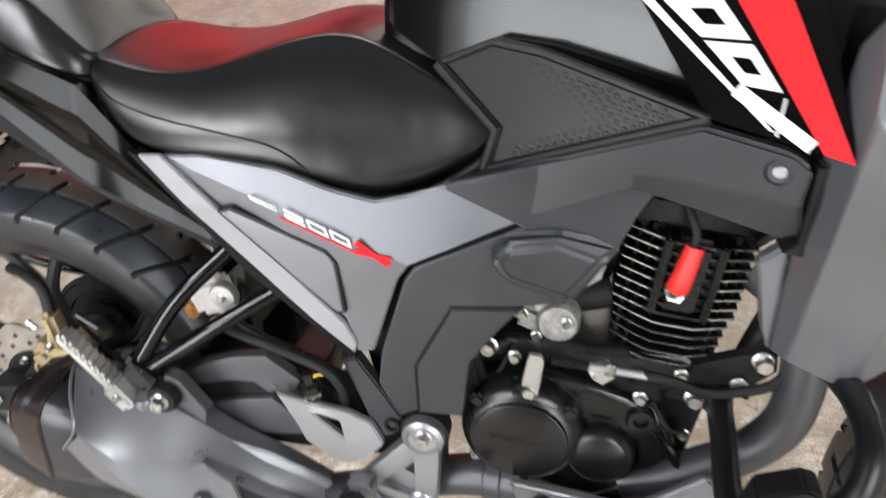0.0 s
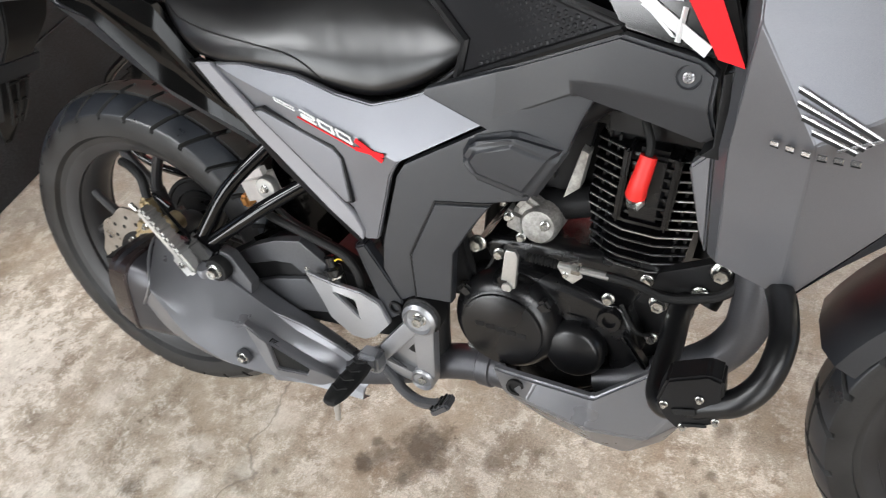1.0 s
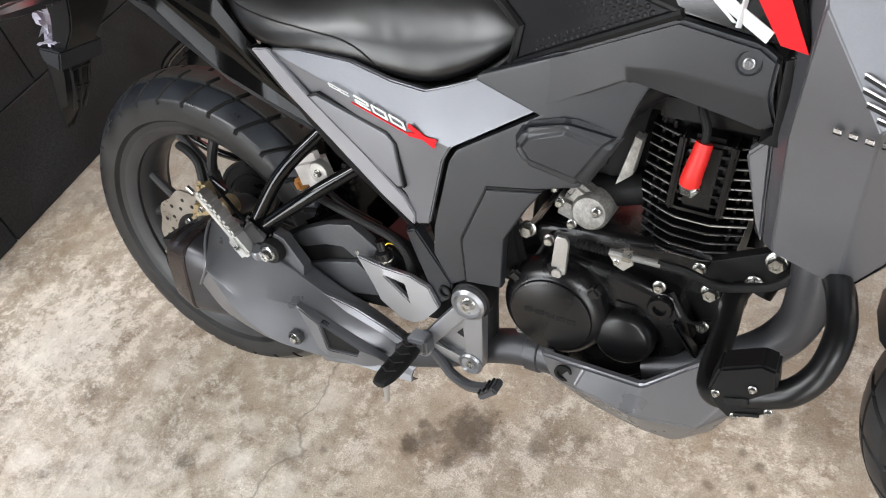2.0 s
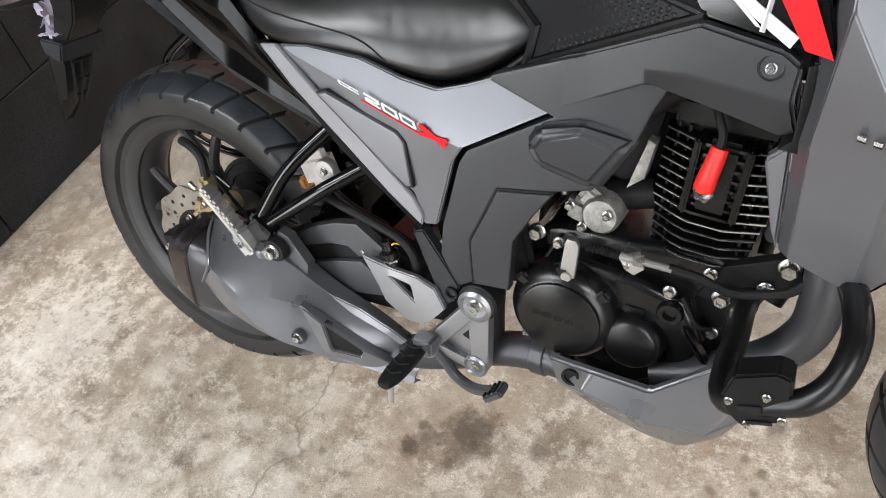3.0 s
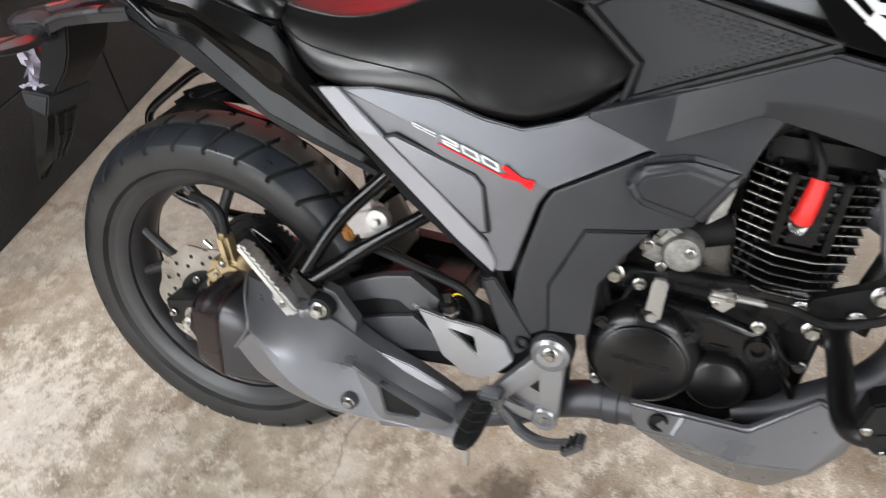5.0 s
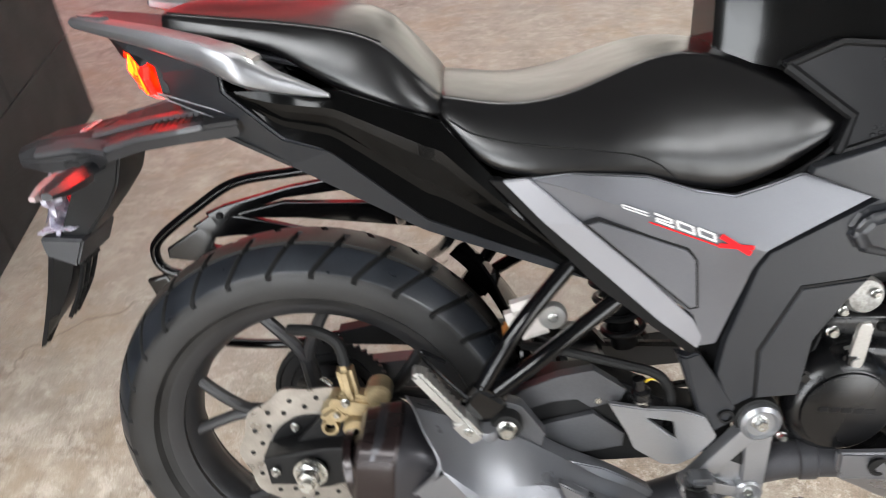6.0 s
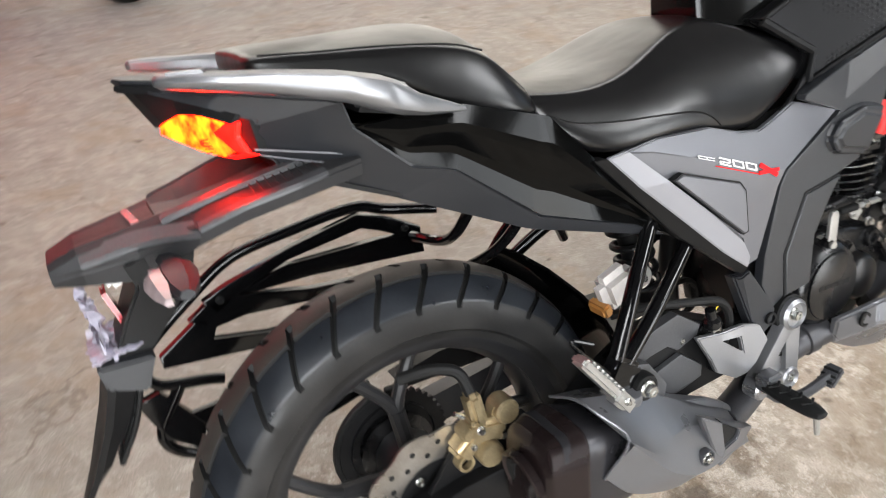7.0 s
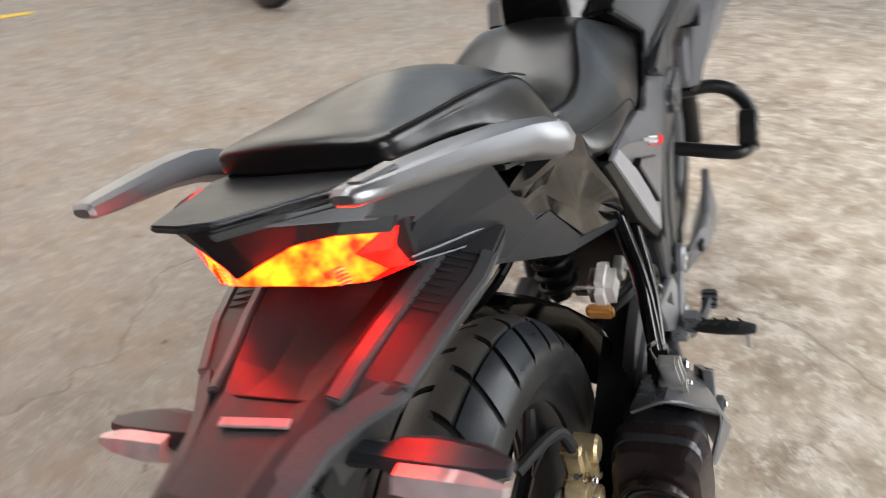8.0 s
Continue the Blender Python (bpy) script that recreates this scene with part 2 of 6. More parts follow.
RAIL = material("polished_grey_alloy", (0.25, 0.253, 0.265), 0.36, 0.75, grain=0.04, grain_size=900, stain=0.06, bump=0.02)
PEG = material("bright_alloy", (0.47, 0.465, 0.45), 0.35, 0.8, grain=0.08, stain=0.12)
TREAD = material("worn_tread", (0.040, 0.036, 0.032), 0.50, grain=0.12, grain_size=300, stain=0.25, stain_size=14, bump=0.08, rough_var=0.1)
# the blue in this base colour paints in the sky's reflection
SHOULDER = material("glossy_tread_shoulder", (0.016, 0.0185, 0.023), 0.36, grain=0.12, grain_size=300, stain=0.3, stain_size=18, bump=0.06, rough_var=0.1)
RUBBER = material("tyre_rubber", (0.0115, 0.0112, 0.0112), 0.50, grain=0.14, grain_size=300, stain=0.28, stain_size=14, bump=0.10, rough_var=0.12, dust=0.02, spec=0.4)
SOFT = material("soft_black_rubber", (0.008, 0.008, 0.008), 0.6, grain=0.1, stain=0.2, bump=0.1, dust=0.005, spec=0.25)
RIM = material("black_rim_paint", (0.017, 0.017, 0.0185), 0.38, 0.2, grain=0.08, stain=0.2, bump=0.03, dust=0.015)
LEATHER = material("black_leatherette", (0.005, 0.0048, 0.0052), 0.29, grain=0.12, grain_size=1400, stain=0.15, stain_size=6, bump=0.03, rough_var=0.015, dust=0.002, spec=0.55, wave=0.12)
PAD = material("knee_pad_plastic", (0.008, 0.0079, 0.009), 0.40, grain=0.1, grain_size=900, stain=0.1, bump=0.06, spec=0.25)
# glow of the fill panels added overhead
FILL_PANEL = glowing("lit_fill_panel", (1.7, 1.68, 1.65), (1.8, 1.78, 1.75), (0.9, 0.9, 0.9))
MUFFLER = material("muffler_grey", (0.036, 0.035, 0.039), 0.34, 0.45, grain=0.05, grain_size=1200, stain=0.1)
CAP = material("dark_bronze_paint", (0.020, 0.013, 0.013), 0.30, 0.3, grain=0.06, grain_size=900, stain=0.2)
SHIELD = material("shield_grey", (0.180, 0.182, 0.194), 0.33, 0.6, grain=0.05, grain_size=1200, stain=0.08)
PLATE = material("swingarm_grey", (0.066, 0.067, 0.072), 0.40, 0.3, grain=0.08, stain=0.12, bump=0.04)
PIPE = material("pipe_grey", (0.050, 0.050, 0.055), 0.42, 0.4, grain=0.08, stain=0.15, bump=0.05)
GOLD = material("anodised_bronze", (0.40, 0.315, 0.185), 0.36, 0.65, grain=0.1, stain=0.25, stain_size=40)
STEEL = material("disc_steel", (0.33, 0.31, 0.285), 0.32, 0.9, grain=0.08, stain=0.2, stain_size=30)
WHITE = material("milky_plastic", (0.60, 0.565, 0.54), 0.32, stain=0.15, stain_size=40)
WHITE_INK = material("white_decal", (0.66, 0.66, 0.66), 0.5, stain=0.06, spec=0.25)
RED_INK = material("red_decal", (0.72, 0.010, 0.015), 0.55, stain=0.05, spec=0.2)
RED_RUBBER = material("red_silicone", (0.70, 0.022, 0.018), 0.45, stain=0.08)
PINK = material("pale_lens_plastic", (0.36, 0.29, 0.295), 0.16, stain=0.15, stain_size=60, coat=0.6)
RED_LENS = material("red_lens", (0.45, 0.012, 0.018), 0.12, stain=0.1, coat=0.6)
AMBER = material("amber_plastic", (0.42, 0.19, 0.05), 0.4)
WALL = material("black_granite", (0.0075, 0.0084, 0.0102), 0.46, grain=1.0, grain_size=240, stain=0.4, stain_size=6, dust=0.008, spec=0.35)
JOINT = material("grey_grout", (0.16, 0.16, 0.165), 0.8, grain=0.2)
RED_WALL = material("red_wall_paint", (0.55, 0.012, 0.020), 0.6, grain=0.05, stain=0.15, stain_size=1.5)
PALE_WALL = material("pale_wall_paint", (0.74, 0.73, 0.68), 0.6, grain=0.04, stain=0.10, stain_size=1.2)
FENDER = material("black_grained_plastic", (0.025, 0.025, 0.0265), 0.42, grain=0.12, grain_size=900, stain=0.1, bump=0.10, dust=0.002, spec=0.28)
GREY_WALL = material("grey_render", (0.06, 0.06, 0.058), 0.8, grain=0.1, stain=0.2, stain_size=1.2)
YELLOW = material("yellow_floor_paint", (0.70, 0.48, 0.03), 0.6, grain=0.1, stain=0.3, stain_size=12)
LEAF = material("green_leaf", (0.10, 0.42, 0.06), 0.5, stain=0.2, stain_size=60)
HOT = glowing("lit_tail_lamp", (20.0, 0.02, 0.002), (66.0, 0.62, 0.014))
HOT_RED = glowing("lit_red_lens", (1.2, 0.004, 0.003), (4.0, 0.012, 0.008))

# ---- shapes ----


def finish(name, bm, mat, smooth=35):
    bmesh.ops.remove_doubles(bm, verts=bm.verts, dist=1e-5)
    bmesh.ops.recalc_face_normals(bm, faces=bm.faces)
    me = bpy.data.meshes.new(name)
    bm.to_mesh(me)
    bm.free()
    me.materials.append(mat)
    me.shade_smooth()
    me.set_sharp_from_angle(angle=radians(smooth))
    return me


def even(ob):
    """Keeps broad facets flat between their rounded edges."""
    w = ob.modifiers.new("facets", "WEIGHTED_NORMAL")
    w.mode, w.weight, w.keep_sharp = "FACE_AREA", 60, True


def part(name, bm, mat, parent, label="", smooth=35):
    flat = bm.faces.layers.int.get("flat") is not None
    ob = new(name, finish(name, bm, mat, smooth))
    ob.parent = parent
    if flat:
        even(ob)
    if label:
        tagged(ob, label)
    return ob


SKEW = 0.02  # the body's middle plane against the wheels'


def centred(bm):
    for v in bm.verts:
        v.co.y += SKEW * (v.co.z - 0.314)
    return bm


def twin(ob, parent):
    """The same part on the other side of the machine."""
    me = ob.data.copy()
    for v in me.vertices:
        v.co.y = 2 * SKEW * (v.co.z - 0.314) - v.co.y
    me.flip_normals()
    o = new(ob.name.split(".")[0], me)
    o.parent = parent
    if len(ob.modifiers):
        even(o)
    if "label" in ob:
        o["label"] = ob["label"]
    return o


def plate(outline, y0, y1, bevel=0.003, segments=2, bow=None):
    """A panel with an outline of (x, z), its outer face at y0 and its back at y1, the outer rim rounded. bow(x, z) moves y."""
    bm = bmesh.new()
    front = [bm.verts.new((x, y0, z)) for x, z in outline]
    face = bm.faces.new(front)
    back = bmesh.ops.extrude_face_region(bm, geom=[face])
    moved = [g for g in back["geom"] if isinstance(g, bmesh.types.BMVert)]
    for v in moved:
        v.co.y = y1
    if bevel:
        rim = [e for e in bm.edges if all(abs(v.co.y - y0) < 1e-6 for v in e.verts)]
        bmesh.ops.bevel(bm, geom=rim, offset=bevel, segments=segments, affect="EDGES", profile=0.6, clamp_overlap=True)
    bm.faces.layers.int.new("flat")
    if bow:
        bmesh.ops.triangulate(bm, faces=[f for f in bm.faces if len(f.verts) > 4])
        bmesh.ops.subdivide_edges(bm, edges=bm.edges[:], cuts=2, use_grid_fill=True)
        for v in bm.verts:
            v.co.y += bow(v.co.x, v.co.z)
    return bm


def curve_points(pts, per=8):
    """A smooth line through the given points."""
    p = [Vector(q) for q in pts]
    p = [2 * p[0] - p[1]] + p + [2 * p[-1] - p[-2]]
    out = []
    for i in range(1, len(p) - 2):
        for k in range(per):
            t = k / per
            a, b, c, d = p[i - 1 : i + 3]
            out.append(0.5 * (2 * b + (c - a) * t + (2 * a - 5 * b + 4 * c - d) * t * t + (3 * b - a - 3 * c + d) * t**3))
    return out + [p[-2]]


def tube(pts, r, n=12, per=8, bm=None, radii=None):
    bm = bm or bmesh.new()
    line = curve_points(pts, per) if per > 1 else [Vector(p) for p in pts]
    rings, side = [], None
    for i, c in enumerate(line):
        d = (line[min(i + 1, len(line) - 1)] - line[max(i - 1, 0)]).normalized()
        if side is None:
            side = d.orthogonal().normalized()
        side = (side - d * side.dot(d)).normalized()
        up = d.cross(side)
        rr = radii[0] + (radii[1] - radii[0]) * i / (len(line) - 1) if radii else r
        rings.append([bm.verts.new(c + rr * (math.cos(2 * math.pi * k / n) * side + math.sin(2 * math.pi * k / n) * up)) for k in range(n)])
    for a, b in zip(rings, rings[1:]):
        for k in range(n):
            bm.faces.new((a[k], a[(k + 1) % n], b[(k + 1) % n], b[k]))
    bm.faces.new(rings[0][::-1])
    bm.faces.new(rings[-1])
    return bm


def lathe(profile, centre, axis=(0, -1, 0), n=32, bm=None):
    """Turns (radius, distance along the axis) about the axis through the centre."""
    bm = bm or bmesh.new()
    a = Vector(axis).normalized()
    s = a.orthogonal().normalized()
    u = a.cross(s)
    c = Vector(centre)
    rings = []
    for r, h in profile:
        if r < 1e-6:
            rings.append([bm.verts.new(c + h * a)])
        else:
            rings.append([bm.verts.new(c + h * a + r * (math.cos(2 * math.pi * k / n) * s + math.sin(2 * math.pi * k / n) * u)) for k in range(n)])
    for p, q in zip(rings, rings[1:]):
        for k in range(n):
            j = (k + 1) % n
            if len(p) == 1 and len(q) > 1:
                bm.faces.new((p[0], q[j], q[k]))
            elif len(q) == 1 and len(p) > 1:
                bm.faces.new((p[k], p[j], q[0]))
            elif len(p) > 1:
                bm.faces.new((p[k], p[j], q[j], q[k]))
    return bm


def loft(rings, caps=True, bm=None):
    bm = bm or bmesh.new()
    vs = [[bm.verts.new(p) for p in r] for r in rings]
    n = len(vs[0])
    for a, b in zip(vs, vs[1:]):
        for k in range(n):
            bm.faces.new((a[k], a[(k + 1) % n], b[(k + 1) % n], b[k]))
    if caps:
        bm.faces.new(vs[0][::-1])
        bm.faces.new(vs[-1])
    return bm


def refined(bm, levels=1):
    """Catmull-Clark rounding, worked out on the mesh itself."""
    me = bpy.data.meshes.new("tmp")
    bmesh.ops.recalc_face_normals(bm, faces=bm.faces)
    bm.to_mesh(me)
    bm.free()
    ob = bpy.data.objects.new("tmp", me)
    scene.collection.objects.link(ob)
    mod = ob.modifiers.new("s", "SUBSURF")
    mod.levels = levels
    bpy.context.view_layer.update()
    ev = ob.evaluated_get(bpy.context.evaluated_depsgraph_get())
    out = bmesh.new()
    out.from_mesh(ev.to_mesh())
    ev.to_mesh_clear()
    bpy.data.objects.remove(ob)
    bpy.data.meshes.remove(me)
    return out


def block(size, m=None, bevel=0.003, segments=2, bm=None, taper=None):
    """A bevelled block about the origin, then moved by m. taper(v) may shape it before."""
    b2 = bmesh.new()
    bmesh.ops.create_cube(b2, size=1)
    for v in b2.verts:
        v.co = Vector((v.co.x * size[0], v.co.y * size[1], v.co.z * size[2]))
        if taper:
            taper(v.co)
    if bevel:
        bmesh.ops.bevel(b2, geom=b2.edges[:], offset=bevel, segments=segments, affect="EDGES", clamp_overlap=True)
    if m is not None:
        b2.transform(m)
    if bm is None:
        return b2
    me = bpy.data.meshes.new("tmp")
    b2.to_mesh(me)
    b2.free()
    bm.from_mesh(me)
    bpy.data.meshes.remove(me)
    return bm


def joined(*bms):
    out = bmesh.new()
    for b in bms:
        me = bpy.data.meshes.new("tmp")
        b.to_mesh(me)
        b.free()
        out.from_mesh(me)
        bpy.data.meshes.remove(me)
    return out


def along(a, b):
    """A pose with its x axis from a to b, at their middle; also the length."""
    a, b = Vector(a), Vector(b)
    d = b - a
    return Matrix.Translation((a + b) / 2) @ d.to_track_quat("X", "Z").to_matrix().to_4x4(), d.length


BOLT = None


def bolt(parent, at, r=0.007, axis=(0, -1, 0), mat=None, h=None):
    """A hexagon flange bolt whose flange lies at the given place."""
    global BOLT
    if BOLT is None:
        bm = lathe([(0, 0), (1.25, 0), (1.25, 0.18), (1.05, 0.3), (0.9, 0.3)], (0, 0, 0), (0, 0, 1), 16)
        lathe([(0.95, 0.25), (0.95, 0.85), (0.82, 1.0), (0.5, 1.0), (0.42, 0.85), (0, 0.85)], (0, 0, 0), (0, 0, 1), 6, bm)
        BOLT = finish("bolt", bm, CHROME)
    me = BOLT
    if mat:
        me = BOLT.copy()
        me.materials[0] = mat
    o = new("bolt", me)
    o.parent = parent
    o.matrix_basis = Matrix.Translation(at) @ Vector(axis).to_track_quat("Z", "Y").to_matrix().to_4x4() @ Matrix.Diagonal((0.86 * r, 0.86 * r, r * 1.1 if h is None else h, 1))
    return o

# ---- the place ----


def ground():
    bm = bmesh.new()
    bmesh.ops.create_grid(bm, x_segments=60, y_segments=60, size=30)
    for v in bm.verts:
        v.co.z = 0.0
    tagged(new("floor", finish("floor", bm, FLOOR)), "worn stained cement floor with pale scuffs and cracks", "floor", kind="structure")


def stone_wall():
    """Low-lit wall of dark stone slabs with thin joints, behind the tail of the machine."""
    base = tagged(new("wall_west", None), "black granite slab wall with thin pale joints", "wall", kind="structure")
    base.matrix_world = pose(-0.925, 0, 0, 0, 0, 8)
    core = part("core", block((0.2, 2.13, 2.76), pose(-0.116, 0.722, 1.38), 0.002), JOINT, base)
    y = 1.785
    row = 0
    z = 0.0
    while z < 2.7:
        shift = 0.33 * (row % 2)
        y = 1.785
        first = True
        while y > -0.33:
            w = min(0.90 - (shift if first else 0), y + 0.345)
            part("slab", block((0.02, w - 0.0045, 0.2955), pose(-0.012, y - w / 2, z + 0.15), 0.0015, 1), WALL, base)
            y -= w
            first = False
        part("end_slab", block((0.21, 0.02, 0.297), pose(-0.116, 1.797, z + 0.15), 0.0015, 1), WALL, base)
        part("end_slab", block((0.21, 0.02, 0.297), pose(-0.116, -0.357, z + 0.15), 0.0015, 1), WALL, base)
        z += 0.30
        row += 1


def building(name, centre, size, mat, label, storeys, bays, face):
    """A plain building with recessed windows on the side that faces the machine."""
    base = tagged(new(name, None), label, "building", kind="structure")
    base.matrix_world = pose(*centre, 0, 0, face)
    w, d, h = size
    part("wall", block((w, d, h), pose(0, 0, h / 2), 0.02), mat, base)
    part("roof", block((w + 0.3, d + 0.3, 0.2), pose(0, 0, h + 0.1), 0.02), GREY_WALL, base)
    for s in range(storeys):
        for b in range(bays):
            x = -w / 2 + (b + 0.5) * w / bays
            z = 1.0 + s * 3.0
            f = part("window", block((1.1, 0.08, 1.3), pose(x, -d / 2 - 0.01, z + 0.65), 0.01), JOINT, base)
            part("pane", block((0.98, 0.02, 1.18), pose(x, -d / 2 - 0.055, z + 0.65), 0.002), GLOSS, f)


def leaf():
    bm = bmesh.new()
    rows = []
    for i in range(9):
        t = i / 8
        w = 0.018 * math.sin(math.pi * min(1, t * 1.05)) ** 0.8 + 0.0008
        rows.append([bm.verts.new(((t - 0.5) * 0.075, k * w, 0.004 + 0.012 * t * t + 0.006 * abs(k))) for k in (-1, -0.5, 0, 0.5, 1)])
    for a, b in zip(rows, rows[1:]):
        for k in range(4):
            bm.faces.new((a[k], a[k + 1], b[k + 1], b[k]))
    top = bmesh.ops.extrude_face_region(bm, geom=bm.faces[:])
    for g in top["geom"]:
        if isinstance(g, bmesh.types.BMVert):
            g.co.z += 0.0012
    ob = new("leaf", finish("leaf", bm, LEAF))
    tagged(ob, "small bright green leaf lying on the cement floor", "leaf")
    ob.matrix_world = pose(-0.915, 1.235, 0, 0, 0, 35)


ground()
stone_wall()
building("house_red", (-4.6, 7.2, 0), (8.0, 3.0, 9.0), RED_WALL, "red painted house front with dark windows", 3, 4, 0)
# this one is out of view, added so the seat tops reflect something pale
building("house_pale_reflector", (5.2, 7.6, 0), (11.0, 3.0, 8.0), PALE_WALL, "unseen pale house front added to brighten the seat's reflection", 2, 3, 0)


def fill_lamp_front():
    """Unseen front added behind the camera to hold fill lamps: two openings between piers, under a lintel."""
    base = tagged(new("fill_lamp_front", None), "unseen grey front added to hold two fill lamps", "building", kind="structure")
    base.matrix_world = pose(0.6, -3.1, 0)
    part("wall", block((4.0, 0.3, 4.2), pose(-4.75, 0, 2.1), 0.01), GREY_WALL, base)
    part("wall", block((4.0, 0.3, 4.2), pose(4.75, 0, 2.1), 0.01), GREY_WALL, base)
    part("lintel", block((5.5, 0.3, 2.05), pose(0, 0, 3.175), 0.01), GREY_WALL, base)
    for x0, x1 in ((-2.75, -2.25), (-0.85, 1.25), (2.65, 2.75)):
        part("pier", block((x1 - x0, 0.3, 2.15), pose((x0 + x1) / 2, 0, 1.075), 0.005), GREY_WALL, base)
    # unseen board added to keep the sun out of the openings
    part("sun_blocker", block((5.4, 1.75, 0.06), pose(0, -1.02, 2.30, 3), 0.01), GREY_WALL, base)
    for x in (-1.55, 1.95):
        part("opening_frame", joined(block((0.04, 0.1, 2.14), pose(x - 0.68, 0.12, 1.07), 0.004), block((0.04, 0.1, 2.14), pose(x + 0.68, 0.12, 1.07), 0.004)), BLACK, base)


fill_lamp_front()


# out of view: slab added to cut sky light; panels house the fill lamps
def canopy():
    base = tagged(new("canopy", None), "unseen dark slab added overhead to cut the sky's light", "canopy", kind="structure")
    part("slab", block((12.4, 6.25, 0.14), pose(1.2, -0.025, 2.95), 0.01), GREY_WALL, base)
    part("edge_beam", block((12.4, 0.10, 0.26), pose(1.2, 3.05, 2.88), 0.01), GREY_WALL, base)
    for x in (-4.6, 7.0):
        part("post", block((0.12, 0.12, 2.88), pose(x, -2.7, 1.44), 0.01), BLACK, base)
    for x, y in ((-1.45, -2.20), (2.80, -2.20), (-0.55, 1.45), (1.35, 1.45), (3.35, 1.45)):
        lamp = tagged(new("fill_panel_lamp", None), "unseen wide panel added overhead as fill light", "lamp", "canopy lamps")
        lamp.matrix_world = pose(x, y, 2.88)
        part("housing", block((2.10, 0.98, 0.10), pose(0, 0, -0.055), 0.01), GREY, lamp)
        part("diffuser", block((2.00, 0.90, 0.02), pose(0, 0, -0.112), 0.005), FILL_PANEL, lamp)


canopy()
leaf()

# ---- the motorcycle: x ahead from the rear axle, y to its left, z up from the ground, upright; the empty leans it on its stand ----
LEAN = 13.45
bike = tagged(new("motorcycle", None), "matte grey and black motorcycle on its side stand, lamp lit", "motorcycle")
bike.matrix_world = pose(0, -0.0742, 0.0019, -LEAN)


def shell(points, faces, depth=0.006, bevel=0.002, way=(0, 1, 0), segments=2):
    """A faceted panel: its outer facets, with a thickness behind them."""
    bm = bmesh.new()
    vs = [bm.verts.new(p) for p in points]
    fs = [bm.faces.new([vs[i] for i in f]) for f in faces]
    ext = bmesh.ops.extrude_face_region(bm, geom=fs)
    for g in ext["geom"]:
        if isinstance(g, bmesh.types.BMVert):
            g.co += Vector(way) * depth
    bmesh.ops.recalc_face_normals(bm, faces=bm.faces)
    if bevel:
        bmesh.ops.bevel(bm, geom=[e for e in bm.edges if len(e.link_faces) == 2 and e.calc_face_angle() > 0.08], offset=bevel, segments=segments, affect="EDGES", clamp_overlap=True)
    bm.faces.layers.int.new("flat")
    return bm


def tyre_mesh(centre, big, half, pitches, bead, drop, seed=0.0, steps=1200):
    """A tyre with curved tread grooves pressed into it."""
    cols = []
    n = 44
    for i in range(n + 1):
        s = -1 + 2 * i / n
        cols.append((s * half * 0.97, big - drop * abs(s) ** 2.2, s))
    left = [(half * 1.0, big - drop - 0.008, None), (half * 1.02, big - drop - 0.022, None), (half * 0.98, (big - drop + bead) / 2 - 0.01, None), (half * 0.86, bead + 0.012, None), (half * 0.8, bead, None), (half * 0.6, bead - 0.004, None)]
    cols = [(-y, r, s) for y, r, s in left[::-1]] + cols + left
    verts, faces, skin = [], [], []
    m = len(cols)
    deep = set()
    for a in range(steps):
        for y, r, s in cols:
            q = 1.0 if s is None else abs(s)
            ang = 2 * math.pi * (a / steps + 0.62 * q**1.6 / pitches)  # rows run along the slanted grooves
            if s is not None:
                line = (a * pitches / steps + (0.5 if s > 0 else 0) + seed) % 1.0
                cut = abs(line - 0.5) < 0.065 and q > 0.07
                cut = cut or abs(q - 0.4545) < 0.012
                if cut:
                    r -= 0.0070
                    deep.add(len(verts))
            verts.append((centre[0] + r * math.cos(ang), centre[1] + y, centre[2] + r * math.sin(ang)))
    for a in range(steps):
        b = (a + 1) % steps
        for k in range(m - 1):
            f = (a * m + k, a * m + k + 1, b * m + k + 1, b * m + k)
            faces.append(f)
            s, e = cols[k][2], cols[k + 1][2]
            # groove faces take a blacker rubber, so their shade is in the colour
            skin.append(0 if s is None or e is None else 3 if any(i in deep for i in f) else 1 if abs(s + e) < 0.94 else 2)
    me = bpy.data.meshes.new("tyre")
    me.from_pydata(verts, [], faces)
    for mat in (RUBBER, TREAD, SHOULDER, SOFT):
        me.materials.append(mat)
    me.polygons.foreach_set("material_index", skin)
    me.shade_smooth()
    me.set_sharp_from_angle(angle=radians(32))
    return me


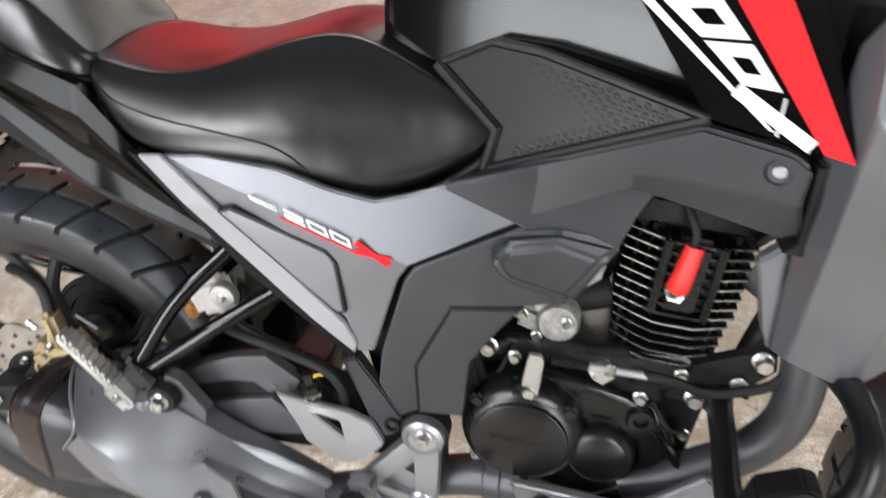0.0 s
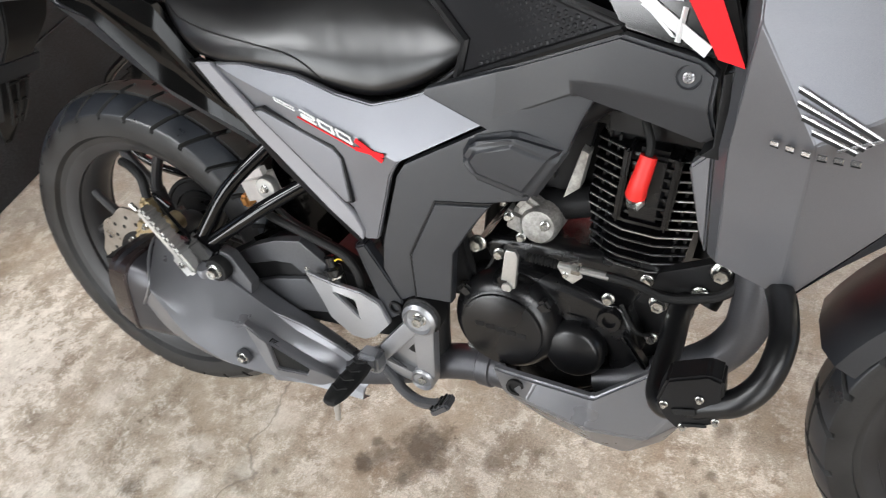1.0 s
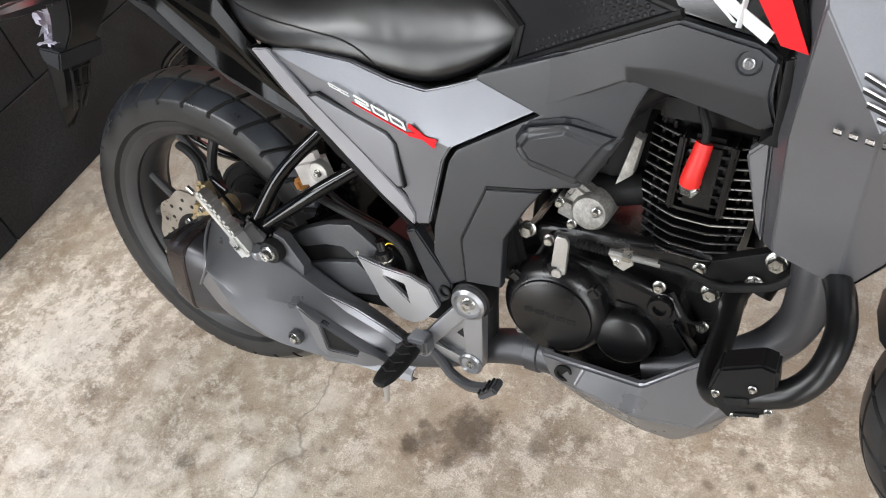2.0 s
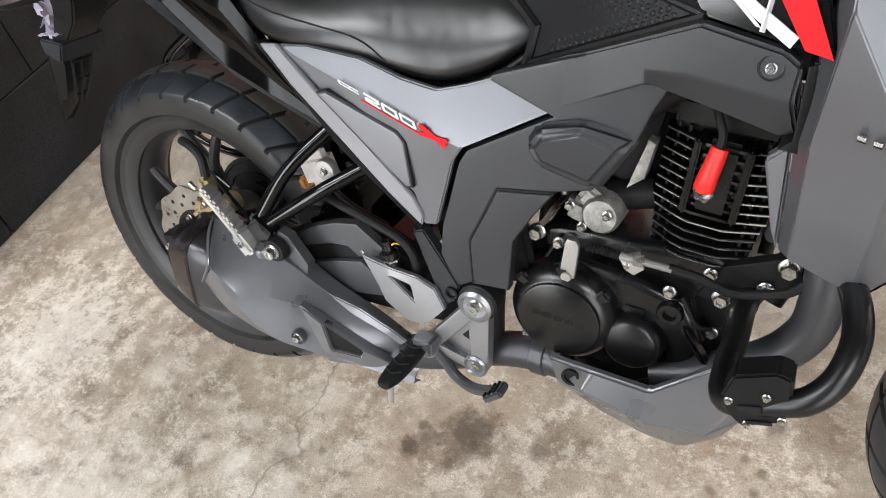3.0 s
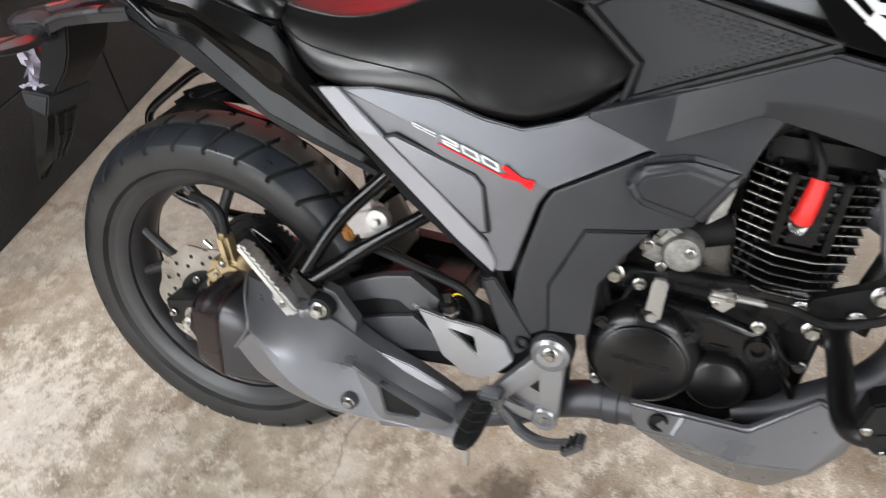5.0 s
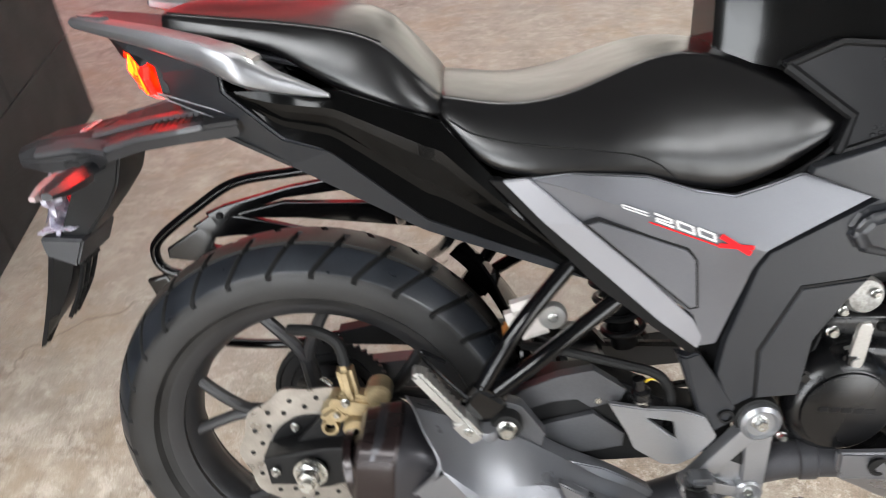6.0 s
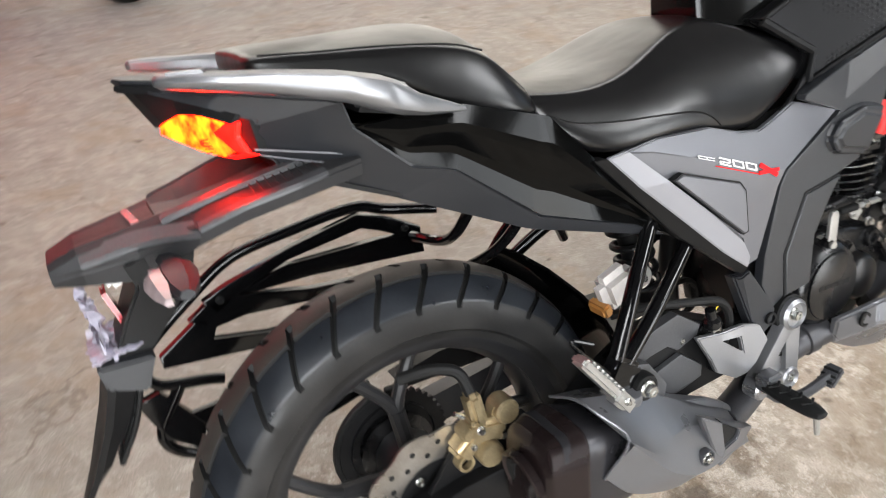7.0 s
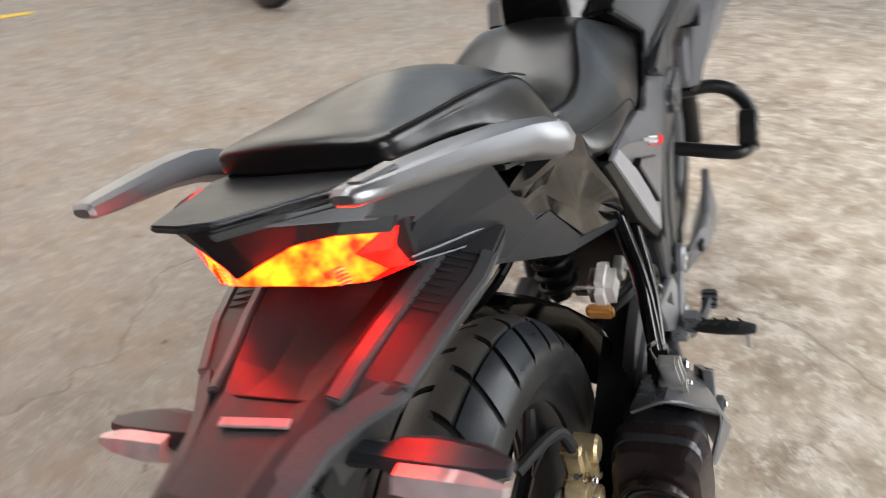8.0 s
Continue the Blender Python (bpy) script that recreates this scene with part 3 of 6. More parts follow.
def wheel(name, centre, big, half, rim_half, bead, phase, pitches, drop):
    cx, cy, cz = centre
    prof = [(bead + 0.012, rim_half), (bead + 0.013, rim_half - 0.003), (bead + 0.002, rim_half - 0.010), (bead - 0.006, rim_half - 0.014), (bead - 0.016, rim_half - 0.022), (bead - 0.022, 0.02), (bead - 0.026, 0.012),
            (bead - 0.026, -0.012), (bead - 0.022, -0.02), (bead - 0.016, -rim_half + 0.022), (bead - 0.006, -rim_half + 0.014), (bead + 0.002, -rim_half + 0.010), (bead + 0.013, -rim_half + 0.003), (bead + 0.012, -rim_half), (bead + 0.006, -rim_half), (bead - 0.012, -rim_half + 0.012), (bead - 0.012, rim_half - 0.012), (bead + 0.006, rim_half)]
    bm = bmesh.new()
    rings = []
    n = 96
    for r, h in prof:
        rings.append([bm.verts.new((cx + r * math.cos(2 * math.pi * k / n), cy - h, cz + r * math.sin(2 * math.pi * k / n))) for k in range(n)])
    for a, b in zip(rings, rings[1:] + rings[:1]):
        for k in range(n):
            bm.faces.new((a[k], a[(k + 1) % n], b[(k + 1) % n], b[k]))
    rim = part(name, bm, RIM, bike, "black cast alloy wheel with split spokes")
    tyre = new("tyre", tyre_mesh(centre, big, half, pitches, bead + 0.006, drop))
    tyre.parent = rim
    tagged(tyre, "worn black tyre with curved tread grooves")
    part("hub", lathe([(0, 0.06), (0.018, 0.06), (0.03, 0.055), (0.045, 0.045), (0.048, 0.02), (0.048, -0.03), (0.04, -0.05), (0.018, -0.055), (0, -0.055)], centre), RIM, rim)
    for k in range(5):
        a = radians(phase + 72 * k)

        def at(r, d, y=0.0):
            return (cx + r * math.cos(a + d), cy + y, cz + r * math.sin(a + d))

        stem = joined(
            tube([at(0.04, 0, -0.004), at(0.08, 0, -0.006), at(0.115, 0, -0.008)], 0.013, 10, 3),
            tube([at(0.105, 0, -0.008), at(0.135, 0.07, -0.010), at(0.17, 0.17, -0.012), at(bead - 0.02, 0.235, -0.012)], 0.0095, 10, 4),
            tube([at(0.105, 0, -0.008), at(0.135, -0.07, -0.010), at(0.17, -0.17, -0.012), at(bead - 0.02, -0.235, -0.012)], 0.0095, 10, 4))
        part("spoke", stem, RIM, rim)
    return rim


def disc(parent, centre, r, inner, holes, waves):
    """A wavy brake disc with rows of dark spots laid on it for the shade in its holes."""
    cx, cy, cz = centre
    bm = bmesh.new()
    n = waves * 10
    top = [bm.verts.new((cx + (r + 0.0035 * math.cos(waves * 2 * math.pi * k / n)) * math.cos(2 * math.pi * k / n), cy, cz + (r + 0.0035 * math.cos(waves * 2 * math.pi * k / n)) * math.sin(2 * math.pi * k / n))) for k in range(n)]
    inn = [bm.verts.new((cx + inner * math.cos(2 * math.pi * k / n), cy, cz + inner * math.sin(2 * math.pi * k / n))) for k in range(n)]
    for k in range(n):
        bm.faces.new((top[k], top[(k + 1) % n], inn[(k + 1) % n], inn[k]))
    ext = bmesh.ops.extrude_face_region(bm, geom=bm.faces[:])
    for g in ext["geom"]:
        if isinstance(g, bmesh.types.BMVert):
            g.co.y += 0.004
    d = part("brake_disc", bm, STEEL, parent, "drilled wavy steel brake disc", 30)
    for k in range(holes):
        for j, rr in enumerate((0.74, 0.86)):
            a = 2 * math.pi * (k + 0.5 * j) / holes
            rad = inner + (r - inner) * ((rr - 0.6) / 0.4)
            part("hole", lathe([(0, 0.0006), (0.0036, 0.0006), (0.0040, 0.0002), (0.0040, -0.001)], (cx + rad * math.cos(a), cy, cz + rad * math.sin(a)), (0, -1, 0), 10), SOFT, d)
    return d


def wheels():
    rear = wheel("rear_wheel", (0, 0, 0.314), 0.314, 0.068, 0.055, 0.219, 97, 30, 0.034)
    disc(rear, (0, -0.082, 0.314), 0.110, 0.062, 15, 10)
    part("disc_carrier", lathe([(0.066, 0.083), (0.060, 0.0835), (0.03, 0.075), (0.03, 0.05), (0.066, 0.078)], (0, 0, 0.314), (0, -1, 0), 40), BLACK, rear)
    for k in range(4):
        a = radians(30 + 90 * k)
        bolt(rear, (0.052 * math.cos(a), -0.083, 0.314 + 0.052 * math.sin(a)), 0.006)
    sp = bmesh.new()
    n = 44 * 4
    ring = [[sp.verts.new((r * math.cos(2 * math.pi * k / n), 0.075, 0.314 + r * math.sin(2 * math.pi * k / n))) for k in range(n) for r in [0.088 + (0.005 if k % 4 < 2 else 0)]], [sp.verts.new((0.055 * math.cos(2 * math.pi * k / n), 0.075, 0.314 + 0.055 * math.sin(2 * math.pi * k / n))) for k in range(n)]]
    for k in range(n):
        sp.faces.new((ring[0][k], ring[0][(k + 1) % n], ring[1][(k + 1) % n], ring[1][k]))
    for g in bmesh.ops.extrude_face_region(sp, geom=sp.faces[:])["geom"]:
        if isinstance(g, bmesh.types.BMVert):
            g.co.y += 0.006
    part("sprocket", sp, BLACK, rear)
    part("sprocket_carrier", lathe([(0.07, -0.07), (0.07, -0.085), (0.03, -0.09), (0.03, -0.05), (0.06, -0.055)], (0, 0, 0.314)), ENGINE, rear)
    front = wheel("front_wheel", (FRONT_X, FRONT_Y, 0.296), 0.296, 0.054, 0.044, 0.219, 20, 24, 0.026)


FRONT_X, FRONT_Y = 1.405, 0.0
wheels()


def chain():
    pts = []
    a, b = Vector((0.0, 0.078, 0.314)), Vector((0.60, 0.078, 0.345))
    for k in range(14):
        t = radians(95 + 170 * k / 13)
        pts.append(a + Vector((0.092 * math.cos(t), 0, 0.092 * math.sin(t))))
    for k in range(6):
        t = radians(-80 + 160 * k / 5)
        pts.append(b + Vector((0.035 * math.cos(t), 0, 0.035 * math.sin(t))))
    pts.append(pts[0])
    dense = []
    for p, q in zip(pts, pts[1:]):
        m = max(1, round((q - p).length / 0.0127))
        dense += [p + (q - p) * k / m for k in range(m)]
    base = part("chain", tube([dense[0], dense[1]], 0.004, 8, 1), SOFT, bike)
    link = finish("link", block((0.015, 0.012, 0.009), None, 0.002, 1), SOFT)
    for p, q in zip(dense, dense[1:]):
        m, ln = along(p, q)
        o = new("link", link)
        o.parent = base
        o.matrix_basis = m
    part("chain_guard", plate([(0.02, 0.425), (0.10, 0.44), (0.42, 0.415), (0.44, 0.39), (0.12, 0.405), (0.03, 0.405)], 0.098, 0.07, 0.003), BLACK, bike)


chain()


def swingarm():
    arm = [(-0.062, 0.288), (-0.066, 0.334), (0.02, 0.350), (0.10, 0.352), (0.20, 0.385), (0.275, 0.428), (0.335, 0.455), (0.385, 0.458), (0.43, 0.445), (0.50, 0.410), (0.57, 0.40), (0.585, 0.335), (0.50, 0.322), (0.40, 0.318), (0.26, 0.320), (0.12, 0.300), (0.02, 0.284)]
    s = part("swingarm", plate(arm, -0.122, -0.082, 0.005), BLACK, bike, "black steel swingarm with grey side plates")
    part("upper_plate", plate([(0.262, 0.420), (0.300, 0.446), (0.345, 0.464), (0.388, 0.472), (0.432, 0.440), (0.424, 0.424), (0.386, 0.413), (0.367, 0.427), (0.335, 0.424), (0.286, 0.408)], -0.131, -0.115, 0.003), PLATE, s)
    part("brace", plate([(0.283, 0.374), (0.330, 0.392), (0.390, 0.406), (0.432, 0.372), (0.430, 0.352), (0.395, 0.346), (0.328, 0.336)], -0.133, -0.124, 0.003), PLATE, s)
    part("left_arm", plate([(-0.06, 0.288), (-0.06, 0.338), (0.10, 0.352), (0.55, 0.395), (0.58, 0.335), (0.12, 0.300)], 0.126, 0.095, 0.005), DARK, s)
    part("cross_member", block((0.07, 0.2, 0.05), pose(0.40, 0, 0.37), 0.01), DARK, s)
    part("axle_nut", lathe([(0.020, 0.128), (0.020, 0.136), (0.016, 0.138), (0.016, 0.150), (0.010, 0.151), (0.010, 0.160), (0, 0.160)], (0.0, 0, 0.314), (0, -1, 0), 6), CHROME, s)
    part("axle_washer", lathe([(0, 0.126), (0.024, 0.126), (0.024, 0.131), (0, 0.131)], (0, 0, 0.314)), CHROME, s)
    bolt(s, (-0.05, -0.126, 0.315), 0.006, (0, -1, 0))
    bolt(s, (0.395, -0.126, 0.425), 0.006)
    bolt(s, (0.44, -0.126, 0.425), 0.006, mat=BLACK)
    cal = part("caliper", joined(
        block((0.062, 0.034, 0.036), pose(0.070, -0.098, 0.410, 0, 12, 0), 0.008, 3),
        block((0.040, 0.036, 0.030), pose(0.040, -0.098, 0.398, 0, -35, 0), 0.007, 3),
        block((0.022, 0.030, 0.060), pose(0.062, -0.098, 0.442, 0, -8, 0), 0.007, 3),
        block((0.034, 0.028, 0.030), pose(0.100, -0.098, 0.424, 0, 25, 0), 0.008, 3),
        lathe([(0, 0.024), (0.0165, 0.024), (0.0185, 0.021), (0.0190, -0.012)], (0.069, -0.096, 0.377), (0, -1, 0), 28),
        lathe([(0.007, 0.010), (0.008, 0.018), (0.012, 0.018), (0.013, 0.014), (0.013, -0.012)], (0.032, -0.096, 0.378), (0, -1, 0), 20),
        lathe([(0, 0.020), (0.015, 0.020), (0.018, 0.016), (0.018, -0.012)], (0.103, -0.096, 0.427), (0, -1, 0), 24),
        lathe([(0, 0.016), (0.009, 0.016), (0.011, 0.012), (0.011, -0.010)], (0.044, -0.098, 0.417), (0, -1, 0), 16)), GOLD, s, "champagne coloured brake caliper with a round piston cover")
    for p in ((0.058, -0.116, 0.421), (0.044, -0.114, 0.402)):
        bolt(cal, p, 0.006)
    part("boot", tube([(0.108, -0.104, 0.412), (0.128, -0.104, 0.406)], 0.0085, 12, 2), SOFT, cal)
    part("pin", tube([(0.088, -0.112, 0.398), (0.104, -0.112, 0.391)], 0.0065, 10, 2), CHROME, cal)
    part("caliper_hose", tube([(0.060, -0.098, 0.468), (0.050, -0.090, 0.500), (0.020, -0.080, 0.512), (-0.02, -0.06, 0.505)], 0.008, 10, 5), SOFT, cal)
    part("bleed_nipple", tube([(0.040, -0.108, 0.446), (0.028, -0.108, 0.456)], 0.004, 8, 2), CHROME, cal)
    part("caliper_bracket", plate([(-0.02, 0.29), (-0.02, 0.345), (0.02, 0.39), (0.10, 0.43), (0.14, 0.40), (0.13, 0.34), (0.05, 0.30)], -0.098, -0.090, 0.002), BLACK, s)
    part("brake_hose", tube([(0.30, -0.09, 0.488), (0.341, -0.12, 0.498), (0.42, -0.127, 0.479), (0.466, -0.132, 0.466), (0.486, -0.132, 0.440), (0.489, -0.13, 0.405), (0.487, -0.12, 0.38)], 0.0068, 10), SOFT, s)
    bm = bmesh.new()
    rows = []
    for i in range(19):
        row = []
        for y, r in ((-0.098, 0.300), (-0.097, 0.322), (-0.080, 0.338), (-0.045, 0.345), (0.0, 0.347), (0.045, 0.345), (0.072, 0.339), (0.088, 0.324), (0.090, 0.305)):
            a = radians(2 + (22 + 25 * min(1, max(0, (y + 0.098) / 0.16)) ** 0.8) * i / 18)
            row.append(bm.verts.new((r * math.cos(a), y, 0.314 + r * math.sin(a))))
        rows.append(row)
    for p, q in zip(rows, rows[1:]):
        for k in range(len(p) - 1):
            bm.faces.new((p[k], p[k + 1], q[k + 1], q[k]))
    for g in bmesh.ops.extrude_face_region(bm, geom=bm.faces[:])["geom"]:
        if isinstance(g, bmesh.types.BMVert):
            d = Vector((g.co.x, 0, g.co.z - 0.314)).normalized()
            g.co += d * 0.004
    part("hugger", bm, GLOSS, s, "thin black inner mudguard")


swingarm()


def shock():
    s = part("shock_absorber", tube([(0.46, 0.02, 0.42), (0.42, 0.02, 0.60)], 0.020, 16, 2), BLACK, bike)
    pts = [Vector((0.46 - 0.04 * t, 0.02, 0.43 + 0.16 * t)) + Vector((0.030 * math.cos(2 * math.pi * 6 * t), 0.030 * math.sin(2 * math.pi * 6 * t), 0)) for t in [k / 96 for k in range(97)]]
    part("spring", tube(pts, 0.0055, 8, 1), BLACK, s, "black coil spring")
    part("adjuster_ring", lathe([(0.031, 0), (0.033, 0.003), (0.033, 0.010), (0.031, 0.013), (0.02, 0.013)], (0.422, 0.02, 0.612), (-0.2, 0, 1)), RED_RUBBER, s)
    part("collar", lathe([(0, 0), (0.034, 0), (0.036, 0.004), (0.036, 0.016), (0.03, 0.02), (0, 0.02)], (0.418, 0.02, 0.592), (-0.2, 0, 1)), CHROME, s)
    r = part("fluid_reservoir", block((0.060, 0.036, 0.056), pose(0.308, -0.095, 0.534, 0, -18, 0), 0.012, 4), WHITE, bike, "milky white fluid reservoir")
    part("cap", lathe([(0, 0.012), (0.016, 0.012), (0.018, 0.009), (0.018, 0)], (0.336, -0.108, 0.545)), PEG, r)
    bolt(r, (0.336, -0.120, 0.545), 0.006)
    part("band", block((0.016, 0.038, 0.020), pose(0.282, -0.092, 0.508, 0, -18, 0), 0.004), AMBER, r)
    part("reservoir_hose", tube([(0.312, -0.090, 0.508), (0.36, -0.10, 0.484), (0.43, -0.11, 0.468)], 0.005, 8), SOFT, r)
    sw = part("brake_switch", lathe([(0, 0), (0.012, 0), (0.012, 0.02), (0.010, 0.022), (0.013, 0.026), (0.013, 0.036), (0.008, 0.04), (0.008, 0.055), (0, 0.056)], (0.455, -0.137, 0.408), (-0.2, 0, 1), 12), ENGINE, bike)
    part("wire", tube([(0.450, -0.137, 0.452), (0.458, -0.137, 0.460), (0.468, -0.13, 0.455)], 0.0012, 6), YELLOW, sw)
    part("nut", lathe([(0, 0), (0.012, 0), (0.012, 0.007), (0, 0.007)], (0.4515, -0.137, 0.425), (-0.2, 0, 1), 6), CHROME, sw)


shock()


def exhaust():
    def ring(x, y, z, ry, rz, power=2.6, n=28):
        out = []
        for k in range(n):
            a = 2 * math.pi * k / n
            c, s = math.cos(a), math.sin(a)
            out.append((x + 0.16 * rz * s, y + ry * math.copysign(abs(c) ** (2 / power), c), z + rz * math.copysign(abs(s) ** (2 / power), s)))
        return out

    secs = [(0.100, -0.182, 0.372, 0.055, 0.070), (0.13, -0.184, 0.370, 0.058, 0.072), (0.17, -0.184, 0.362, 0.052, 0.066), (0.21, -0.180, 0.350, 0.046, 0.058), (0.26, -0.172, 0.334, 0.040, 0.048), (0.34, -0.156, 0.312, 0.034, 0.036), (0.42, -0.146, 0.282, 0.026, 0.024), (0.48, -0.138, 0.256, 0.018, 0.016)]
    m = part("muffler", loft([ring(*s, 4.5) for s in secs]), MUFFLER, bike, "grey painted stubby muffler", 30)
    part("end_cap", joined(
        loft([ring(0.078, -0.182, 0.373, 0.044, 0.055, 4.0), ring(0.084, -0.182, 0.373, 0.052, 0.065, 4.0), ring(0.128, -0.184, 0.370, 0.0600, 0.0745, 4.5), ring(0.132, -0.184, 0.370, 0.0585, 0.0725, 4.5)]),
        lathe([(0.044, -0.004), (0.044, 0.006), (0.040, 0.008), (0.036, 0.004), (0.034, -0.02)], (0.078, -0.182, 0.373), (-1, 0, -0.16))), CAP, m, "dark bronze muffler end cap", 30)
    part("outlet", lathe([(0.034, 0.004), (0.026, 0.001), (0.024, -0.02), (0, -0.02)], (0.076, -0.182, 0.373), (-1, 0, -0.16)), SOFT, m)

    # the shield wraps the outer side in flat facets
    def station(line, t):
        p = curve_points(line, 6)
        x = t * (len(p) - 1)
        k = min(int(x), len(p) - 2)
        return p[k].lerp(p[k + 1], x - k)

    top = [(0.148, -0.150, 0.452), (0.21, -0.150, 0.437), (0.28, -0.148, 0.409), (0.345, -0.146, 0.366), (0.42, -0.138, 0.322), (0.50, -0.128, 0.262)]
    crest = [(0.160, -0.188, 0.462), (0.22, -0.186, 0.440), (0.285, -0.182, 0.410), (0.355, -0.174, 0.362), (0.43, -0.158, 0.314), (0.505, -0.140, 0.254)]
    crease = [(0.190, -0.248, 0.420), (0.242, -0.236, 0.384), (0.285, -0.226, 0.368), (0.326, -0.214, 0.357), (0.40, -0.196, 0.310), (0.49, -0.160, 0.240)]
    outer = [(0.195, -0.252, 0.412), (0.246, -0.256, 0.350), (0.293, -0.250, 0.314), (0.340, -0.236, 0.292), (0.41, -0.212, 0.270), (0.49, -0.170, 0.224)]
    foot = [(0.158, -0.238, 0.372), (0.200, -0.240, 0.326), (0.280, -0.230, 0.286), (0.345, -0.208, 0.266), (0.42, -0.184, 0.250), (0.49, -0.152, 0.214)]
    bm = bmesh.new()
    rows = []
    lines = (top, crest, crease, outer, foot)
    for i in range(37):
        t = i / 36
        p = [station(s, t) for s in lines]
        row = []
        for a, b in zip(p, p[1:]):
            row += [a, a.lerp(b, 0.5) + Vector((0, -0.0012, 0.0012))]
        rows.append([bm.verts.new(q) for q in row + [p[-1]]])
    for p, q in zip(rows, rows[1:]):
        for k in range(len(p) - 1):
            bm.faces.new((p[k], p[k + 1], q[k + 1], q[k]))
    for g in bmesh.ops.extrude_face_region(bm, geom=bm.faces[:])["geom"]:
        if isinstance(g, bmesh.types.BMVert):
            g.co += Vector((0, 0.004, -0.002))
    sh = part("heat_shield", bm, SHIELD, m, "silver grey muffler heat shield with a slotted vent", 11)
    part("shield_lip", tube([(0.146, -0.150, 0.452), (0.158, -0.188, 0.462), (0.172, -0.220, 0.448), (0.190, -0.249, 0.420), (0.156, -0.240, 0.372)], 0.0022, 6, 4), SHIELD, sh)

    # raised three-cornered vent frame with a slot through it
    rim = [Vector(q) for q in ((0.334, -0.226, 0.372), (0.470, -0.194, 0.276), (0.440, -0.200, 0.262), (0.371, -0.224, 0.270))]
    slot = [Vector(q) for q in ((0.373, -0.226, 0.346), (0.428, -0.208, 0.297), (0.422, -0.208, 0.285), (0.381, -0.224, 0.297))]
    part("vent_rim", shell(rim + slot, [(0, 1, 5, 4), (1, 2, 6, 5), (2, 3, 7, 6), (3, 0, 4, 7)], 0.014, 0.0018), SHIELD, sh)
    # dark sheet close behind the opening paints in its depth
    part("vent", shell([q + Vector((0, 0.006, 0)) for q in slot], [(0, 1, 2, 3)], 0.008, 0), SOFT, sh)
    part("upper_ridge", shell([(0.350, -0.180, 0.368), (0.400, -0.168, 0.344), (0.450, -0.156, 0.308), (0.500, -0.142, 0.262), (0.494, -0.150, 0.258), (0.440, -0.166, 0.306), (0.392, -0.178, 0.338)], [(0, 1, 6), (1, 2, 5, 6), (2, 3, 4, 5)], 0.010, 0.0015), SHIELD, sh)
    part("grommet", lathe([(0, 0.002), (0.0085, 0.002), (0.010, 0.006), (0.0115, 0.006), (0.0125, 0.003), (0.0125, -0.004)], (0.331, -0.234, 0.315)), PLATE, sh)
    bolt(sh, (0.331, -0.2365, 0.315), 0.0075)
    part("bump", lathe([(0, 0.010), (0.010, 0.010), (0.013, 0.006), (0.014, -0.004)], (0.249, -0.188, 0.424), (0, -0.35, 0.9)), SHIELD, m)
    hang = part("hanger", plate([(0.243, 0.448), (0.275, 0.458), (0.292, 0.452), (0.322, 0.408), (0.318, 0.388), (0.30, 0.392), (0.255, 0.405)], -0.176, -0.158, 0.004), PLATE, m)
    part("bush", lathe([(0, 0.014), (0.018, 0.014), (0.020, 0.010), (0.020, -0.01)], (0.272, -0.178, 0.430)), SOFT, hang)
    bolt(hang, (0.272, -0.192, 0.430), 0.0115)
    part("link_pipe", tube([(0.46, -0.145, 0.262), (0.53, -0.125, 0.268), (0.60, -0.110, 0.290), (0.66, -0.112, 0.308), (0.72, -0.12, 0.316)], 0.027, 20), PIPE, m)
    part("collar", lathe([(0.027, 0), (0.030, 0.002), (0.030, 0.022), (0.027, 0.024)], (0.672, -0.1135, 0.3105), (0.97, -0.12, 0.10), 24), PIPE, m)
    belly = shell([(0.705, -0.160, 0.352), (0.775, -0.180, 0.368), (0.850, -0.182, 0.366), (0.920, -0.180, 0.430), (0.962, -0.176, 0.400), (0.966, -0.172, 0.360), (0.940, -0.152, 0.292), (0.893, -0.144, 0.246), (0.845, -0.140, 0.244), (0.780, -0.140, 0.262), (0.715, -0.145, 0.300), (0.762, -0.189, 0.336), (0.848, -0.194, 0.320), (0.924, -0.194, 0.332)],
                  [(0, 1, 11, 10), (1, 2, 12, 11), (2, 3, 4, 13, 12), (4, 5, 13), (13, 5, 6, 7), (12, 13, 7, 8), (11, 12, 8, 9), (11, 9, 10)], 0.014, 0.0035, segments=3)
    b = part("exhaust_guard", belly, SHIELD, bike, "silver grey exhaust collector guard under the engine")
    part("guard_hole", lathe([(0.013, 0.0), (0.013, 0.004), (0.009, 0.004), (0.009, 0.001), (0, 0.001)], (0.746, -0.176, 0.346)), BLACK, b)
    part("header_pipe", tube([(0.955, -0.04, 0.62), (0.995, -0.075, 0.60), (1.010, -0.095, 0.55), (1.013, -0.10, 0.500), (1.006, -0.10, 0.452), (0.972, -0.10, 0.402), (0.90, -0.10, 0.350), (0.84, -0.10, 0.325)], 0.0255, 20), PIPE, bike, "grey exhaust header pipe")


exhaust()


